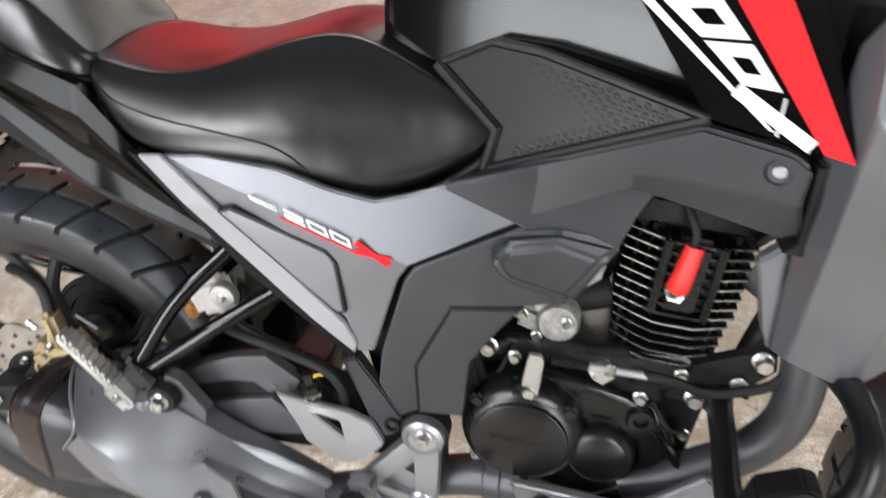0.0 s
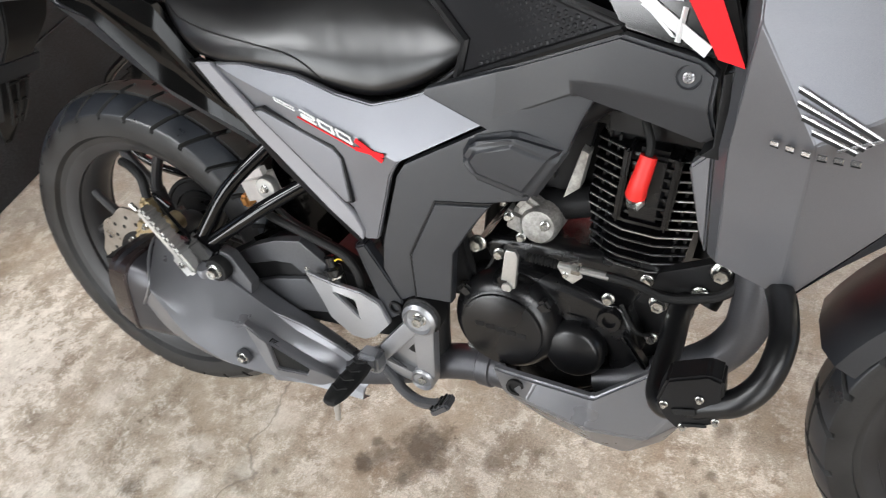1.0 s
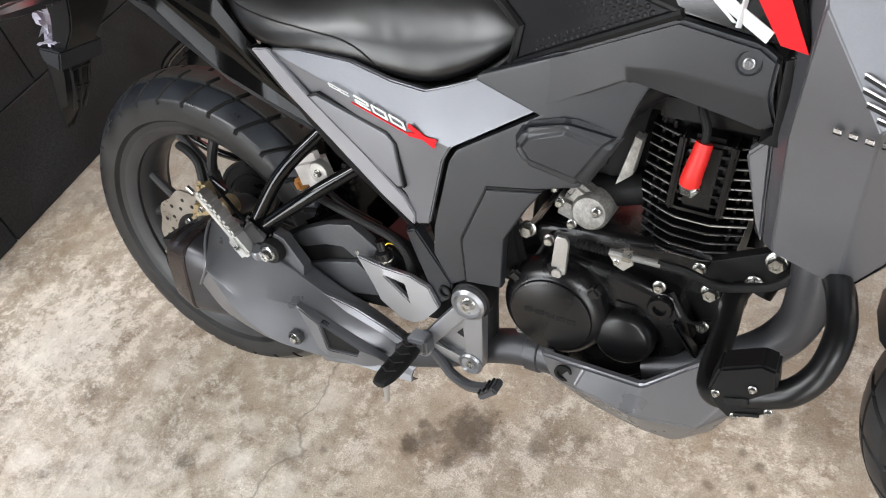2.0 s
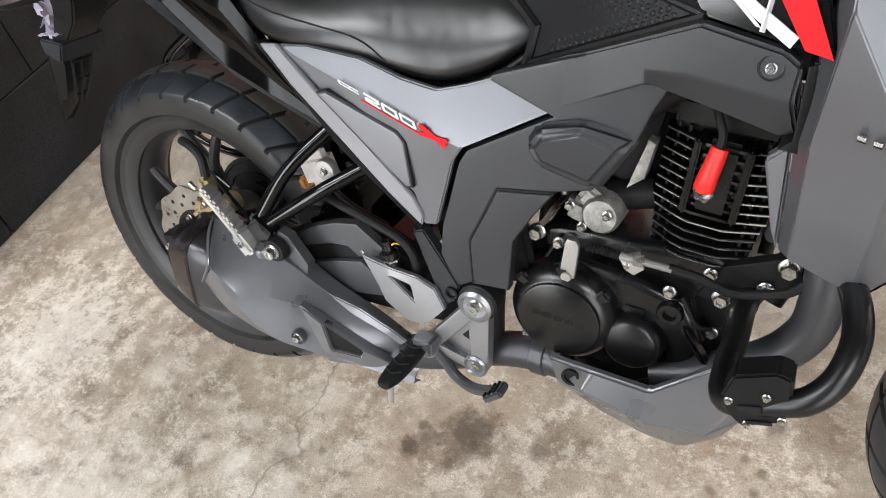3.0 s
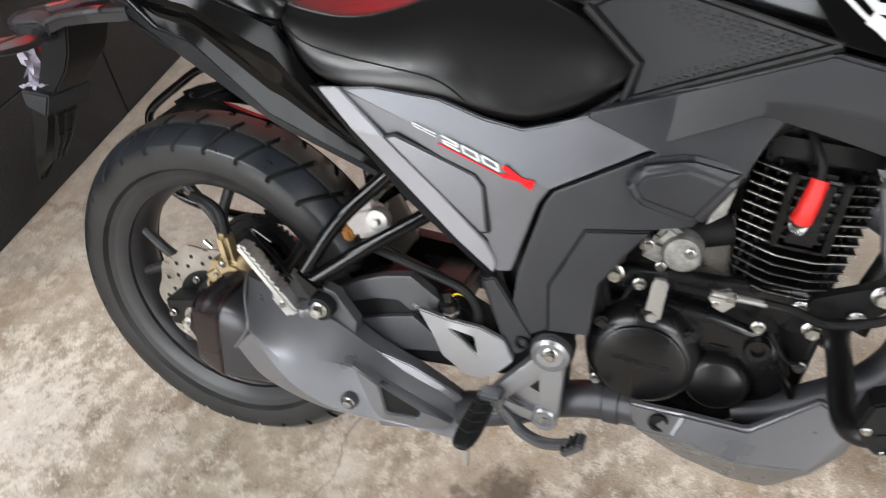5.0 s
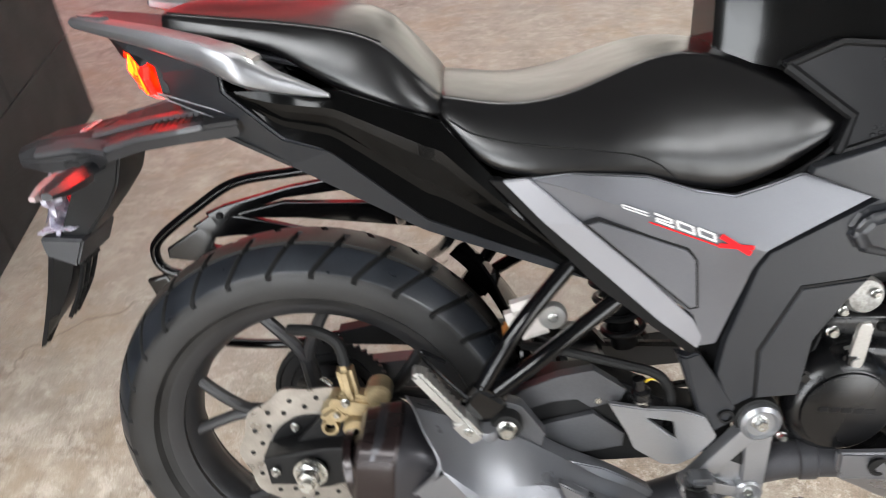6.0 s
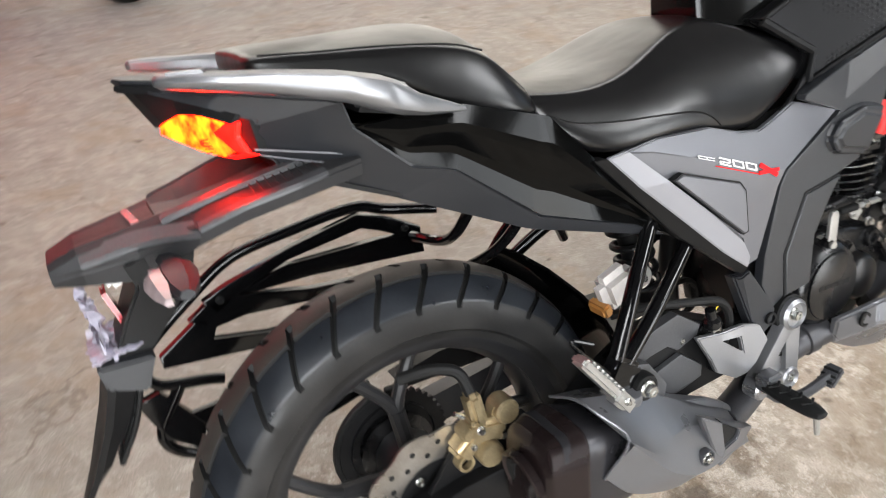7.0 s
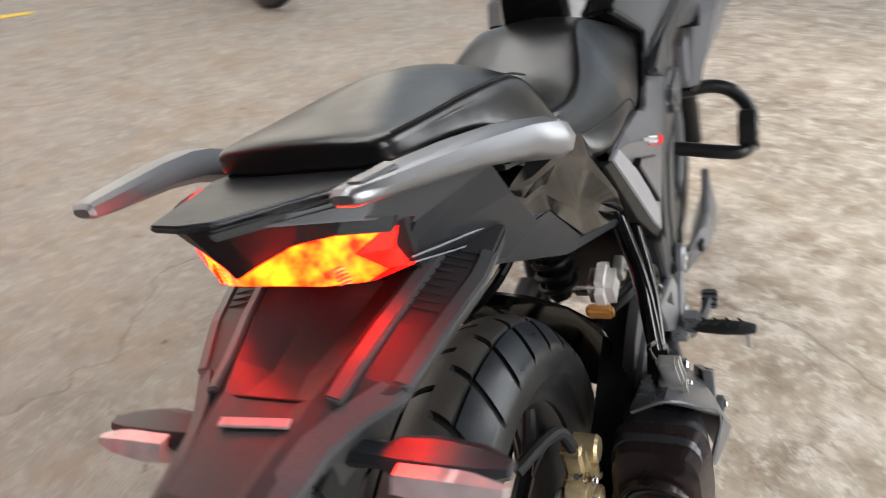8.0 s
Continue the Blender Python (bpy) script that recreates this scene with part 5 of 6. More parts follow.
def panels():
    sp = shell([(0.300, -0.134, 0.735), (0.353, -0.140, 0.742), (0.439, -0.144, 0.736), (0.495, -0.140, 0.716), (0.542, -0.136, 0.706), (0.580, -0.132, 0.716), (0.617, -0.130, 0.729), (0.694, -0.146, 0.704), (0.580, -0.150, 0.640), (0.430, -0.152, 0.694), (0.340, -0.146, 0.728),
                (0.567, -0.149, 0.619), (0.535, -0.143, 0.514), (0.514, -0.142, 0.510), (0.503, -0.143, 0.556), (0.357, -0.143, 0.679)],
               [(0, 1, 2, 3, 4, 5, 6, 7, 8, 9, 10), (10, 9, 8, 11, 12, 13, 14, 15, 0)], 0.010, 0.002)
    s = part("side_panel", sp, GREY, bike, "matte grey side panel with a white and red model mark")
    part("stripe", shell([(0.274, -0.139, 0.735), (0.304, -0.141, 0.738), (0.366, -0.148, 0.682), (0.438, -0.148, 0.617), (0.502, -0.148, 0.553), (0.516, -0.147, 0.526), (0.512, -0.146, 0.509), (0.463, -0.145, 0.549), (0.389, -0.144, 0.620), (0.321, -0.143, 0.684)], [(0, 1, 2, 9), (9, 2, 3, 8), (8, 3, 4, 7), (7, 4, 5, 6)], 0.008, 0.0015), SILVER, s, "satin silver edge stripe")
    part("lower_lip", shell([(0.258, -0.132, 0.735), (0.274, -0.138, 0.735), (0.321, -0.142, 0.684), (0.389, -0.143, 0.620), (0.463, -0.144, 0.549), (0.512, -0.145, 0.509), (0.508, -0.140, 0.496), (0.385, -0.136, 0.597)], [(0, 1, 2, 3, 4, 5, 6, 7)], 0.02, 0.001), BLACK, s)
    ins = [(0.370, 0.683), (0.384, 0.687), (0.487, 0.647), (0.498, 0.633), (0.504, 0.572), (0.496, 0.570)]
    part("inset", plate(ins, -0.1530, -0.140, 0.0030, 3), GREY, s, "inset pad in a thin seam")
    part("seam", plate([(0.367, 0.6835), (0.384, 0.6895), (0.489, 0.649), (0.5005, 0.634), (0.5068, 0.5695), (0.496, 0.5675)], -0.1510, -0.141, 0.0008), BLACK, s)
    # model mark: plain slanted shapes
    a, b = Vector((0.408, -0.1535, 0.705)), Vector((0.566, -0.1525, 0.643))
    d = (b - a).normalized()
    up = Vector((0.10, -0.05, 0.99)).normalized()

    def stroke(u0, v0, u1, v1, w, mat, lift=0.0):
        p, q = a + d * u0 + up * v0 * 0.55, a + d * u1 + up * v1 * 0.55
        side = (q - p).normalized().cross(Vector((0, -1, 0))) * w * 0.27
        o = Vector((0, -lift, 0))
        part("mark", shell([p - side + o, q - side + o, q + side + o, p + side + o], [(0, 1, 2, 3)], 0.0012, 0), mat, s)

    for u in (0.000, 0.016):
        stroke(u, 0.004, u + 0.016, 0.004, 0.0025, WHITE_INK)
        stroke(u + 0.002, -0.002, u + 0.017, -0.002, 0.0025, WHITE_INK)
        stroke(u, 0.004, u + 0.003, -0.002, 0.0025, WHITE_INK)
    for k in range(3):
        u = 0.040 + 0.027 * k
        stroke(u, 0.008, u + 0.023, 0.006, 0.0042, WHITE_INK)
        stroke(u + 0.004, -0.006, u + 0.026, -0.008, 0.0042, WHITE_INK)
        if k:
            stroke(u + 0.001, 0.007, u + 0.005, -0.007, 0.005, WHITE_INK)
        else:
            stroke(u + 0.021, 0.006, u + 0.023, -0.001, 0.005, WHITE_INK)
            stroke(u + 0.003, 0.000, u + 0.005, -0.007, 0.005, WHITE_INK)
        if k:
            stroke(u + 0.021, 0.006, u + 0.025, -0.008, 0.005, WHITE_INK)
        else:
            stroke(u + 0.003, -0.0005, u + 0.022, -0.001, 0.0035, WHITE_INK)
    stroke(0.036, -0.014, 0.125, -0.016, 0.0028, RED_INK)
    stroke(0.124, 0.008, 0.164, -0.010, 0.012, RED_INK, 0.0006)
    stroke(0.124, -0.014, 0.166, 0.006, 0.010, RED_INK, 0.0008)
    twin(s, bike)
    # the dark mid cover round the engine
    mid = [(0.619, 0.732), (0.622, 0.739), (0.718, 0.772), (0.845, 0.819), (0.93, 0.799), (0.94, 0.787), (0.945, 0.728), (0.934, 0.72), (0.869, 0.736), (0.822, 0.750), (0.808, 0.722), (0.794, 0.684), (0.748, 0.614), (0.70, 0.602), (0.679, 0.570), (0.649, 0.520), (0.642, 0.436), (0.600, 0.442), (0.564, 0.421), (0.540, 0.470), (0.545, 0.516), (0.574, 0.618), (0.586, 0.637), (0.697, 0.699)]
    c = part("frame_cover", plate(mid, -0.147, -0.132, 0.004), DARK, bike, "dark grey moulded frame cover beside the engine")
    hexa = [(0.664, -0.152, 0.664), (0.680, -0.153, 0.690), (0.735, -0.156, 0.704), (0.800, -0.150, 0.690), (0.756, -0.150, 0.616), (0.680, -0.152, 0.636)]
    inner = [(0.676, -0.163, 0.664), (0.688, -0.163, 0.680), (0.733, -0.165, 0.692), (0.780, -0.160, 0.676), (0.748, -0.160, 0.628), (0.688, -0.162, 0.645)]
    pts = hexa + inner
    part("scoop", shell(pts, [tuple(range(6, 12))] + [(k, (k + 1) % 6, 6 + (k + 1) % 6, 6 + k) for k in range(6)], 0.012, 0.006, segments=4), DARK, c)
    low = [(0.591, 0.436), (0.588, 0.505), (0.628, 0.590), (0.702, 0.600), (0.679, 0.568), (0.650, 0.520), (0.643, 0.440)]
    part("lower_cover", plate(low, -0.1505, -0.142, 0.003, 3), DARK, c)
    part("gap", plate([(0.588, 0.432), (0.5845, 0.506), (0.626, 0.5935), (0.706, 0.604), (0.700, 0.600), (0.628, 0.590), (0.588, 0.505), (0.591, 0.434)], -0.1485, -0.144, 0.0005, 1), BLACK, c)
    duct = shell([(0.622, -0.136, 0.736), (0.718, -0.148, 0.774), (0.848, -0.176, 0.828), (0.925, -0.182, 0.812), (0.942, -0.184, 0.800), (0.948, -0.176, 0.735), (0.936, -0.165, 0.722), (0.870, -0.158, 0.738), (0.800, -0.156, 0.755), (0.700, -0.146, 0.706), (0.850, -0.172, 0.775), (0.940, -0.182, 0.765), (0.80, -0.164, 0.772)],
                 [(0, 1, 2, 12, 8, 9), (2, 3, 4, 11, 10, 12), (12, 10, 11, 5, 6, 7, 8)], 0.02, 0.004)
    dd = part("duct_cover", duct, DARK, c, "dark grey duct cover with a screw")
    part("cup", lathe([(0.0125, -0.001), (0.0115, 0.003), (0.0095, 0.001), (0, 0.0)], (0.916, -0.180, 0.795), (0, -1, 0.15)), DARK, dd)
    bolt(dd, (0.916, -0.181, 0.795), 0.0052, (0, -1, 0.15), mat=EMBLEM)
    part("join", plate([(0.946, 0.800), (0.953, 0.802), (0.960, 0.735), (0.953, 0.715), (0.935, 0.717), (0.946, 0.728)], -0.180, -0.15, 0.002), BLACK, c)
    part("neck_cover", shell([(0.950, -0.180, 0.806), (0.990, -0.178, 0.802), (0.985, -0.170, 0.715), (0.952, -0.168, 0.722)], [(0, 1, 2, 3)], 0.02, 0.003), DARK, c)
    twin(c, bike)


panels()


def tank():
    def ring(x, w, zb, zt, n=6):
        side = []
        for k in range(n + 1):
            t = k / n
            side.append((w * (1 - 0.10 * t - 0.28 * t**4), zb + (zt - zb) * (0.88 * t)))
        side += [(w * 0.42, zb + (zt - zb) * 0.975), (0.0, zt)]
        right = [(x, -y, z) for y, z in side]
        left = [(x, y, z) for y, z in side[:-1]][::-1]
        return right + left

    secs = [(0.530, 0.046, 0.852, 0.985), (0.545, 0.056, 0.848, 1.000), (0.600, 0.072, 0.835, 1.020), (0.680, 0.092, 0.80, 1.045), (0.780, 0.118, 0.80, 1.070), (0.860, 0.140, 0.82, 1.080), (0.950, 0.155, 0.80, 1.080), (1.040, 0.150, 0.80, 1.065), (1.10, 0.12, 0.82, 1.03)]
    t = part("fuel_tank", centred(loft([ring(*s) for s in secs])), TANK, bike, "gloss black fuel tank with white and red bands", 40)
    # ribbed knee pad
    pts = [Vector(p) for p in ((0.655, -0.122, 0.748), (0.666, -0.120, 0.790), (0.600, -0.088, 0.842), (0.655, -0.096, 0.868), (0.705, -0.118, 0.866), (0.852, -0.178, 0.836))]
    k = part("knee_pad", shell(pts, [(0, 1, 2, 3, 4, 5)], 0.03, 0.004), PAD, t, "dark textured knee pad")
    part("edge", tube([pts[0], pts[5]], 0.005, 8, 1), BLACK, k)
    part("edge", tube([pts[0], pts[1], pts[2]], 0.007, 8, 1), BLACK, k)
    part("edge", tube([pts[2], pts[3], pts[4], pts[5]], 0.004, 8, 1), BLACK, k)
    nrm = (pts[5] - pts[0]).cross(pts[3] - pts[0]).normalized()
    if nrm.y > 0:
        nrm = -nrm
    e1 = (pts[5] - pts[0]).normalized()
    e2 = e1.cross(nrm)
    if e2.z < 0:
        e2 = -e2
    dot = finish("dimple", lathe([(0, 0.0016), (0.0022, 0.0014), (0.0034, 0.0004), (0.0036, -0.001)], (0, 0, 0), (0, 0, 1), 6), PAD)
    base = (pts[0] + pts[3] + pts[5]) / 3
    flat = [((p - pts[0]).dot(e1), (p - pts[0]).dot(e2)) for p in (pts[0], pts[1], pts[3], pts[4], pts[5])]

    def inside(u, v):
        ok = True
        for (x0, y0), (x1, y1) in zip(flat, flat[1:] + flat[:1]):
            dx, dy = x1 - x0, y1 - y0
            dist = (dx * (v - y0) - dy * (u - x0)) / math.hypot(dx, dy)
            ok = ok and dist < -0.007
        return ok

    quat = nrm.to_track_quat("Z", "Y").to_matrix().to_4x4()
    for i in range(32):
        for j in range(18):
            u, v = 0.0085 * i + (0.00425 if j % 2 else 0), 0.0075 * j
            if inside(u, v) and u > 0.035 + 0.25 * v:
                o = new("dimple", dot)
                o.parent = k
                o.matrix_basis = Matrix.Translation(pts[0] + e1 * u + e2 * v + nrm * 0.0002) @ quat
    # bands on the tank's flank
    A, B, C, D = Vector((0.850, -0.1785, 0.836)), Vector((0.968, -0.2025, 0.814)), Vector((0.925, -0.1565, 0.934)), Vector((0.785, -0.1385, 0.922))
    fl = part("tank_cover", shell([A, B, C, D], [(0, 1, 2, 3)], 0.01, 0.002), TANK, bike)

    def spot(u, v, lift=0.003):
        lo, hi = A.lerp(B, u), D.lerp(C, u)
        return lo.lerp(hi, v) + Vector((0, -lift, 0.001))

    # the mark along the band: two ring figures and a cross, white on black
    def lo_u(v):
        return 0.52 - 0.40 * v

    def hi_u(v):
        return 0.71 - 0.26 * v

    def patch(v0, v1, a, b, lift):
        def at(v, k):
            return spot(lo_u(v) + (hi_u(v) - lo_u(v)) * k, v, lift)
        return shell([at(v0, a), at(v0, b), at(v1, b), at(v1, a)], [(0, 1, 2, 3)], 0.0012, 0)

    part("edge_band", patch(0.06, 1.03, -0.34, -0.14, 0.003), WHITE_INK, fl)
    for v0, v1 in ((0.71, 1.03), (0.37, 0.68)):
        fig = part("figure", patch(v0, v1, 0.0, 1.0, 0.003), WHITE_INK, fl, "white figure")
        part("counter", patch(v0 + 0.10, v1 - 0.10, 0.33, 0.72, 0.0042), GLOSS, fl)
    for k0, k1 in ((-0.3, 1.0), (1.0, -0.2)):
        p, q = spot(lo_u(0.33) + (hi_u(0.33) - lo_u(0.33)) * k0, 0.33), spot(lo_u(0.03) + (hi_u(0.03) - lo_u(0.03)) * k1, 0.03)
        m, ln = along(p, q)
        part("figure", block((ln, 0.0015, 0.012), m, 0), WHITE_INK, fl)
    part("band", shell([spot(0.77, 0.0), spot(0.97, 0.0), spot(0.82, 0.99), spot(0.53, 0.99)], [(0, 1, 2, 3)], 0.0015, 0), RED_INK, fl, "red band")
    kk = twin(k, t)
    # shroud
    sh = shell([(0.966, -0.195, 0.935), (0.970, -0.205, 0.858), (0.962, -0.212, 0.742), (0.966, -0.172, 0.594), (1.033, -0.150, 0.553), (1.046, -0.150, 0.558), (1.125, -0.185, 0.690), (1.160, -0.255, 0.860), (1.160, -0.235, 0.945), (1.030, -0.245, 0.770),
                (0.957, -0.168, 0.900), (0.948, -0.168, 0.722), (0.955, -0.150, 0.590)],
               [(0, 1, 7, 8), (1, 2, 3, 4, 9), (1, 9, 7), (9, 4, 5, 6, 7), (10, 11, 2, 1, 0), (11, 12, 3, 2)], 0.008, 0.004, segments=3)
    w = part("shroud", sh, GREY, bike, "matte grey radiator shroud with a raised wing emblem")
    part("inner_panel", shell([(0.924, -0.150, 0.690), (0.946, -0.158, 0.716), (0.953, -0.154, 0.590), (0.943, -0.148, 0.612)], [(0, 1, 2, 3)], 0.02, 0.003), GREY, w)
    part("lower_front", shell([(1.037, -0.147, 0.556), (1.049, -0.149, 0.562), (1.128, -0.184, 0.694), (1.22, -0.15, 0.78), (1.20, -0.12, 0.70), (1.08, -0.12, 0.575)], [(0, 1, 2, 5), (5, 2, 3, 4)], 0.01, 0.002), DARK, w)
    # wing emblem in four feathers and a row of plain bars under it; black strips below each paint in their shade
    for q in range(4):
        p0 = Vector((1.0087, -0.2312, 0.8143)).lerp(Vector((1.0250, -0.2427, 0.7829)), q / 3) - Vector((0.005 * math.sin(math.pi * q / 3), 0, 0))
        p1 = Vector((1.0761, -0.2545, 0.7862)).lerp(Vector((1.0612, -0.2540, 0.7731)), q / 3)
        m, ln = along(p0, p1)
        f = part("emblem_feather", block((ln, 0.0026, 0.0018), m, 0.0006), EMBLEM, w)
        part("feather_shade", block((ln * 0.96, 0.0022, 0.0034), m @ pose(0, 0.0006, -0.0030), 0.0006, 1), BLACK, f)
    m, ln = along((1.046, -0.2500, 0.7705), (1.0761, -0.2545, 0.7862))
    part("emblem_feather", block((ln, 0.0030, 0.0030), m, 0.0008), EMBLEM, w)
    for q in range(6):
        x = 0.999 + 0.0125 * q
        y = -0.2312 - 0.53 * (x - 0.999) if x < 1.03 else -0.2480 - 0.10 * (x - 1.03)
        bar = part("emblem_bar", block((0.0078, 0.0022, 0.0050), pose(x, y - 0.001, 0.7630, 0, 2, -27 if x < 1.03 else -8), 0.0008, 1), EMBLEM, w)
        part("bar_shade", block((0.0078, 0.0018, 0.0014), pose(x + 0.0003, y - 0.0008, 0.7598, 0, 2, -27 if x < 1.03 else -8), 0.0005, 1), BLACK, bar)
    twin(w, bike)


tank()


def on_flank(ob, line, r=0.0012):
    """A thin seam laid on a part's right flank along a line of (x, z)."""
    flank = [v.co for v in ob.data.vertices if v.co.y < -0.02]
    pts = []
    for p in curve_points([(x, 0, z) for x, z in line], 6):
        near = sorted(((c.x - p.x) ** 2 + (c.z - p.z) ** 2 + 1e-8, c.y) for c in flank)[:4]
        y = sum(c / d for d, c in near) / sum(1 / d for d, c in near)
        pts.append((p.x, y - 0.0004, p.z))
    return tube(pts, r, 6, 1)


def seats():
    def ring(x, wb, zb, we, ze, zc):
        r = [(wb * 0.80, zb - 0.004), (wb, zb), (wb * 0.99, zb + 0.3 * (ze - zb)), (wb * 0.45 + we * 0.55, zb + 0.72 * (ze - zb)), (we * 1.03, ze - 0.008), (we * 1.0, ze - 0.002), (we * 0.92, ze + 0.001), (we * 0.5, ze + 0.75 * (zc - ze)), (0, zc)]
        right = [(x, -y, z) for y, z in r]
        left = [(x, y, z) for y, z in r[:-1]][::-1]
        return right + left

    secs = [(0.196, 0.085, 0.806, 0.075, 0.822, 0.830), (0.204, 0.112, 0.795, 0.096, 0.826, 0.838), (0.250, 0.134, 0.746, 0.104, 0.818, 0.829), (0.300, 0.145, 0.733, 0.108, 0.814, 0.823), (0.360, 0.148, 0.736, 0.104, 0.824, 0.830), (0.430, 0.147, 0.730, 0.086, 0.852, 0.855), (0.490, 0.142, 0.712, 0.074, 0.864, 0.868),
            (0.540, 0.137, 0.706, 0.080, 0.850, 0.862), (0.590, 0.130, 0.722, 0.092, 0.828, 0.845), (0.640, 0.124, 0.752, 0.104, 0.808, 0.83), (0.668, 0.117, 0.778, 0.106, 0.796, 0.82), (0.674, 0.100, 0.785, 0.095, 0.792, 0.81)]
    s = part("rider_seat", centred(refined(loft([ring(*q) for q in secs]), 2)), LEATHER, bike, "stitched black leatherette rider seat", 60)
    part("seat_base", tube([(0.50, -0.133, 0.708), (0.54, -0.132, 0.700), (0.59, -0.126, 0.715), (0.64, -0.120, 0.745), (0.672, -0.114, 0.776), (0.678, -0.112, 0.800)], 0.004, 8), BLACK, s)
    part("seam", on_flank(s, [(0.215, 0.800), (0.245, 0.785), (0.295, 0.775), (0.36, 0.768), (0.42, 0.760), (0.45, 0.748), (0.472, 0.730)]), SOFT, s)
    secs = [(-0.118, 0.074, 0.914, 0.072, 0.926, 0.930), (-0.112, 0.085, 0.907, 0.081, 0.931, 0.936), (-0.040, 0.094, 0.898, 0.087, 0.922, 0.933), (0.020, 0.103, 0.886, 0.093, 0.916, 0.931), (0.055, 0.112, 0.858, 0.097, 0.912, 0.931), (0.100, 0.119, 0.834, 0.101, 0.905, 0.928), (0.142, 0.124, 0.818, 0.104, 0.891, 0.916), (0.170, 0.124, 0.810, 0.103, 0.865, 0.888), (0.200, 0.115, 0.803, 0.098, 0.834, 0.850), (0.212, 0.095, 0.803, 0.085, 0.824, 0.832)]
    p = part("pillion_seat", centred(refined(loft([ring(*q) for q in secs]), 2)), LEATHER, bike, "raised black leatherette pillion seat", 60)
    part("seam", centred(tube([(-0.104, -0.0815, 0.9300), (-0.04, -0.0875, 0.9225), (0.02, -0.0935, 0.9165), (0.10, -0.1015, 0.9045), (0.142, -0.1045, 0.8900)], 0.0012, 6, 4)), SOFT, p)
    part("seat_base", centred(block((0.20, 0.130, 0.022), pose(-0.010, 0, 0.894, 0, 11, 0), 0.006)), BLACK, p)
    part("rear_trim", centred(block((0.014, 0.15, 0.014), pose(-0.108, 0, 0.905), 0.004)), BLACK, p)
    for y in (-0.055, 0.055):
        part("seat_foot", block((0.05, 0.02, 0.03), pose(-0.07, y, 0.895), 0.004), BLACK, p)


seats()


def tail():
    side = shell([(-0.228, -0.006, 0.918), (-0.150, -0.075, 0.904), (-0.040, -0.116, 0.876), (-0.036, -0.124, 0.848), (0.024, -0.121, 0.791), (0.078, -0.117, 0.772), (0.185, -0.113, 0.682), (0.330, -0.120, 0.628), (0.392, -0.122, 0.592), (0.325, -0.112, 0.612), (0.179, -0.096, 0.660), (0.017, -0.080, 0.745), (-0.093, -0.066, 0.808), (-0.135, -0.062, 0.838), (-0.120, -0.078, 0.866), (-0.165, -0.066, 0.890)],
                 [(0, 15, 1), (15, 14, 2, 1), (14, 13, 12, 11, 5, 4, 3, 2), (11, 10, 6, 5), (10, 9, 8, 7, 6)], 0.012, 0.003, (0, 1, 0))
    t = part("tail_cover", side, DARK, bike, "dark grey tail side cover")
    twin(t, bike)
    def at_x(pts, x):
        k = max(i for i in range(len(pts) - 1) if pts[i][0] <= x + 1e-9)
        f = (x - pts[k][0]) / (pts[k + 1][0] - pts[k][0])
        return pts[k][1] + f * (pts[k + 1][1] - pts[k][1])

    rim_hi = [(-0.034, 0.847), (0.09, 0.844), (0.205, 0.803), (0.262, 0.738), (0.396, 0.592)]
    rim_lo = [(-0.034, 0.842), (0.022, 0.790), (0.078, 0.771), (0.185, 0.683), (0.330, 0.627), (0.396, 0.586)]
    blk = bmesh.new()
    grid = []
    for i in range(44):
        x = -0.034 + 0.43 * i / 43
        row = []
        for j in range(9):
            v = j / 8
            fold = 0.010 * max(0.0, 1 - abs(v - 0.30) / 0.30) - 0.007 * max(0.0, 1 - abs(v - 0.72) / 0.28)  # a ledge above, a hollow below
            row.append(blk.verts.new((x, -0.121 + 0.006 * v - 0.004 * (x > 0.2) * min(1, (x - 0.2) / 0.06) - fold * min(1, max(0, (x + 0.03) / 0.10)) * min(1, max(0, (0.40 - x) / 0.10)), at_x(rim_hi, x) * (1 - v) + at_x(rim_lo, x) * v)))
        grid.append(row)
    for p, q in zip(grid, grid[1:]):
        for j in range(8):
            blk.faces.new((p[j], p[j + 1], q[j + 1], q[j]))
    for g in bmesh.ops.extrude_face_region(blk, geom=blk.faces[:])["geom"]:
        if isinstance(g, bmesh.types.BMVert):
            g.co.y += 0.012
    g = part("tail_panel", blk, GLOSS, t, "gloss black tail panel", 14)
    # two thin silver tubes paint the highlights along the cover's folded edge
    part("edge_highlight", tube([(-0.13, -0.074, 0.840), (-0.06, -0.094, 0.822), (0.0, -0.108, 0.806)], 0.0010, 6), SILVER, t)
    part("edge_highlight", tube([(-0.125, -0.070, 0.832), (-0.06, -0.088, 0.810), (-0.005, -0.100, 0.798)], 0.0008, 6), SILVER, t)
    twin(g, bike)
    top = shell([(-0.238, 0.014, 0.927), (-0.231, -0.010, 0.926), (-0.120, -0.085, 0.908), (0.05, -0.10, 0.87), (0.05, 0.10, 0.87), (-0.120, 0.085, 0.908), (-0.233, 0.044, 0.926)], [(0, 1, 2, 5, 6), (2, 3, 4, 5)], 0.006, 0.002, (0, 0, -1))
    part("tail_top", centred(top), DARK, t, "dark grey pointed tail top")
    part("under_tail", shell([(-0.240, 0, 0.915), (-0.15, -0.062, 0.90), (-0.10, -0.066, 0.80), (0.02, -0.085, 0.745), (0.02, 0.085, 0.745), (-0.10, 0.066, 0.80), (-0.15, 0.062, 0.90)], [(0, 1, 2, 5, 6), (2, 3, 4, 5)], 0.008, 0.002, (0, 0, 1)), BLACK, t)
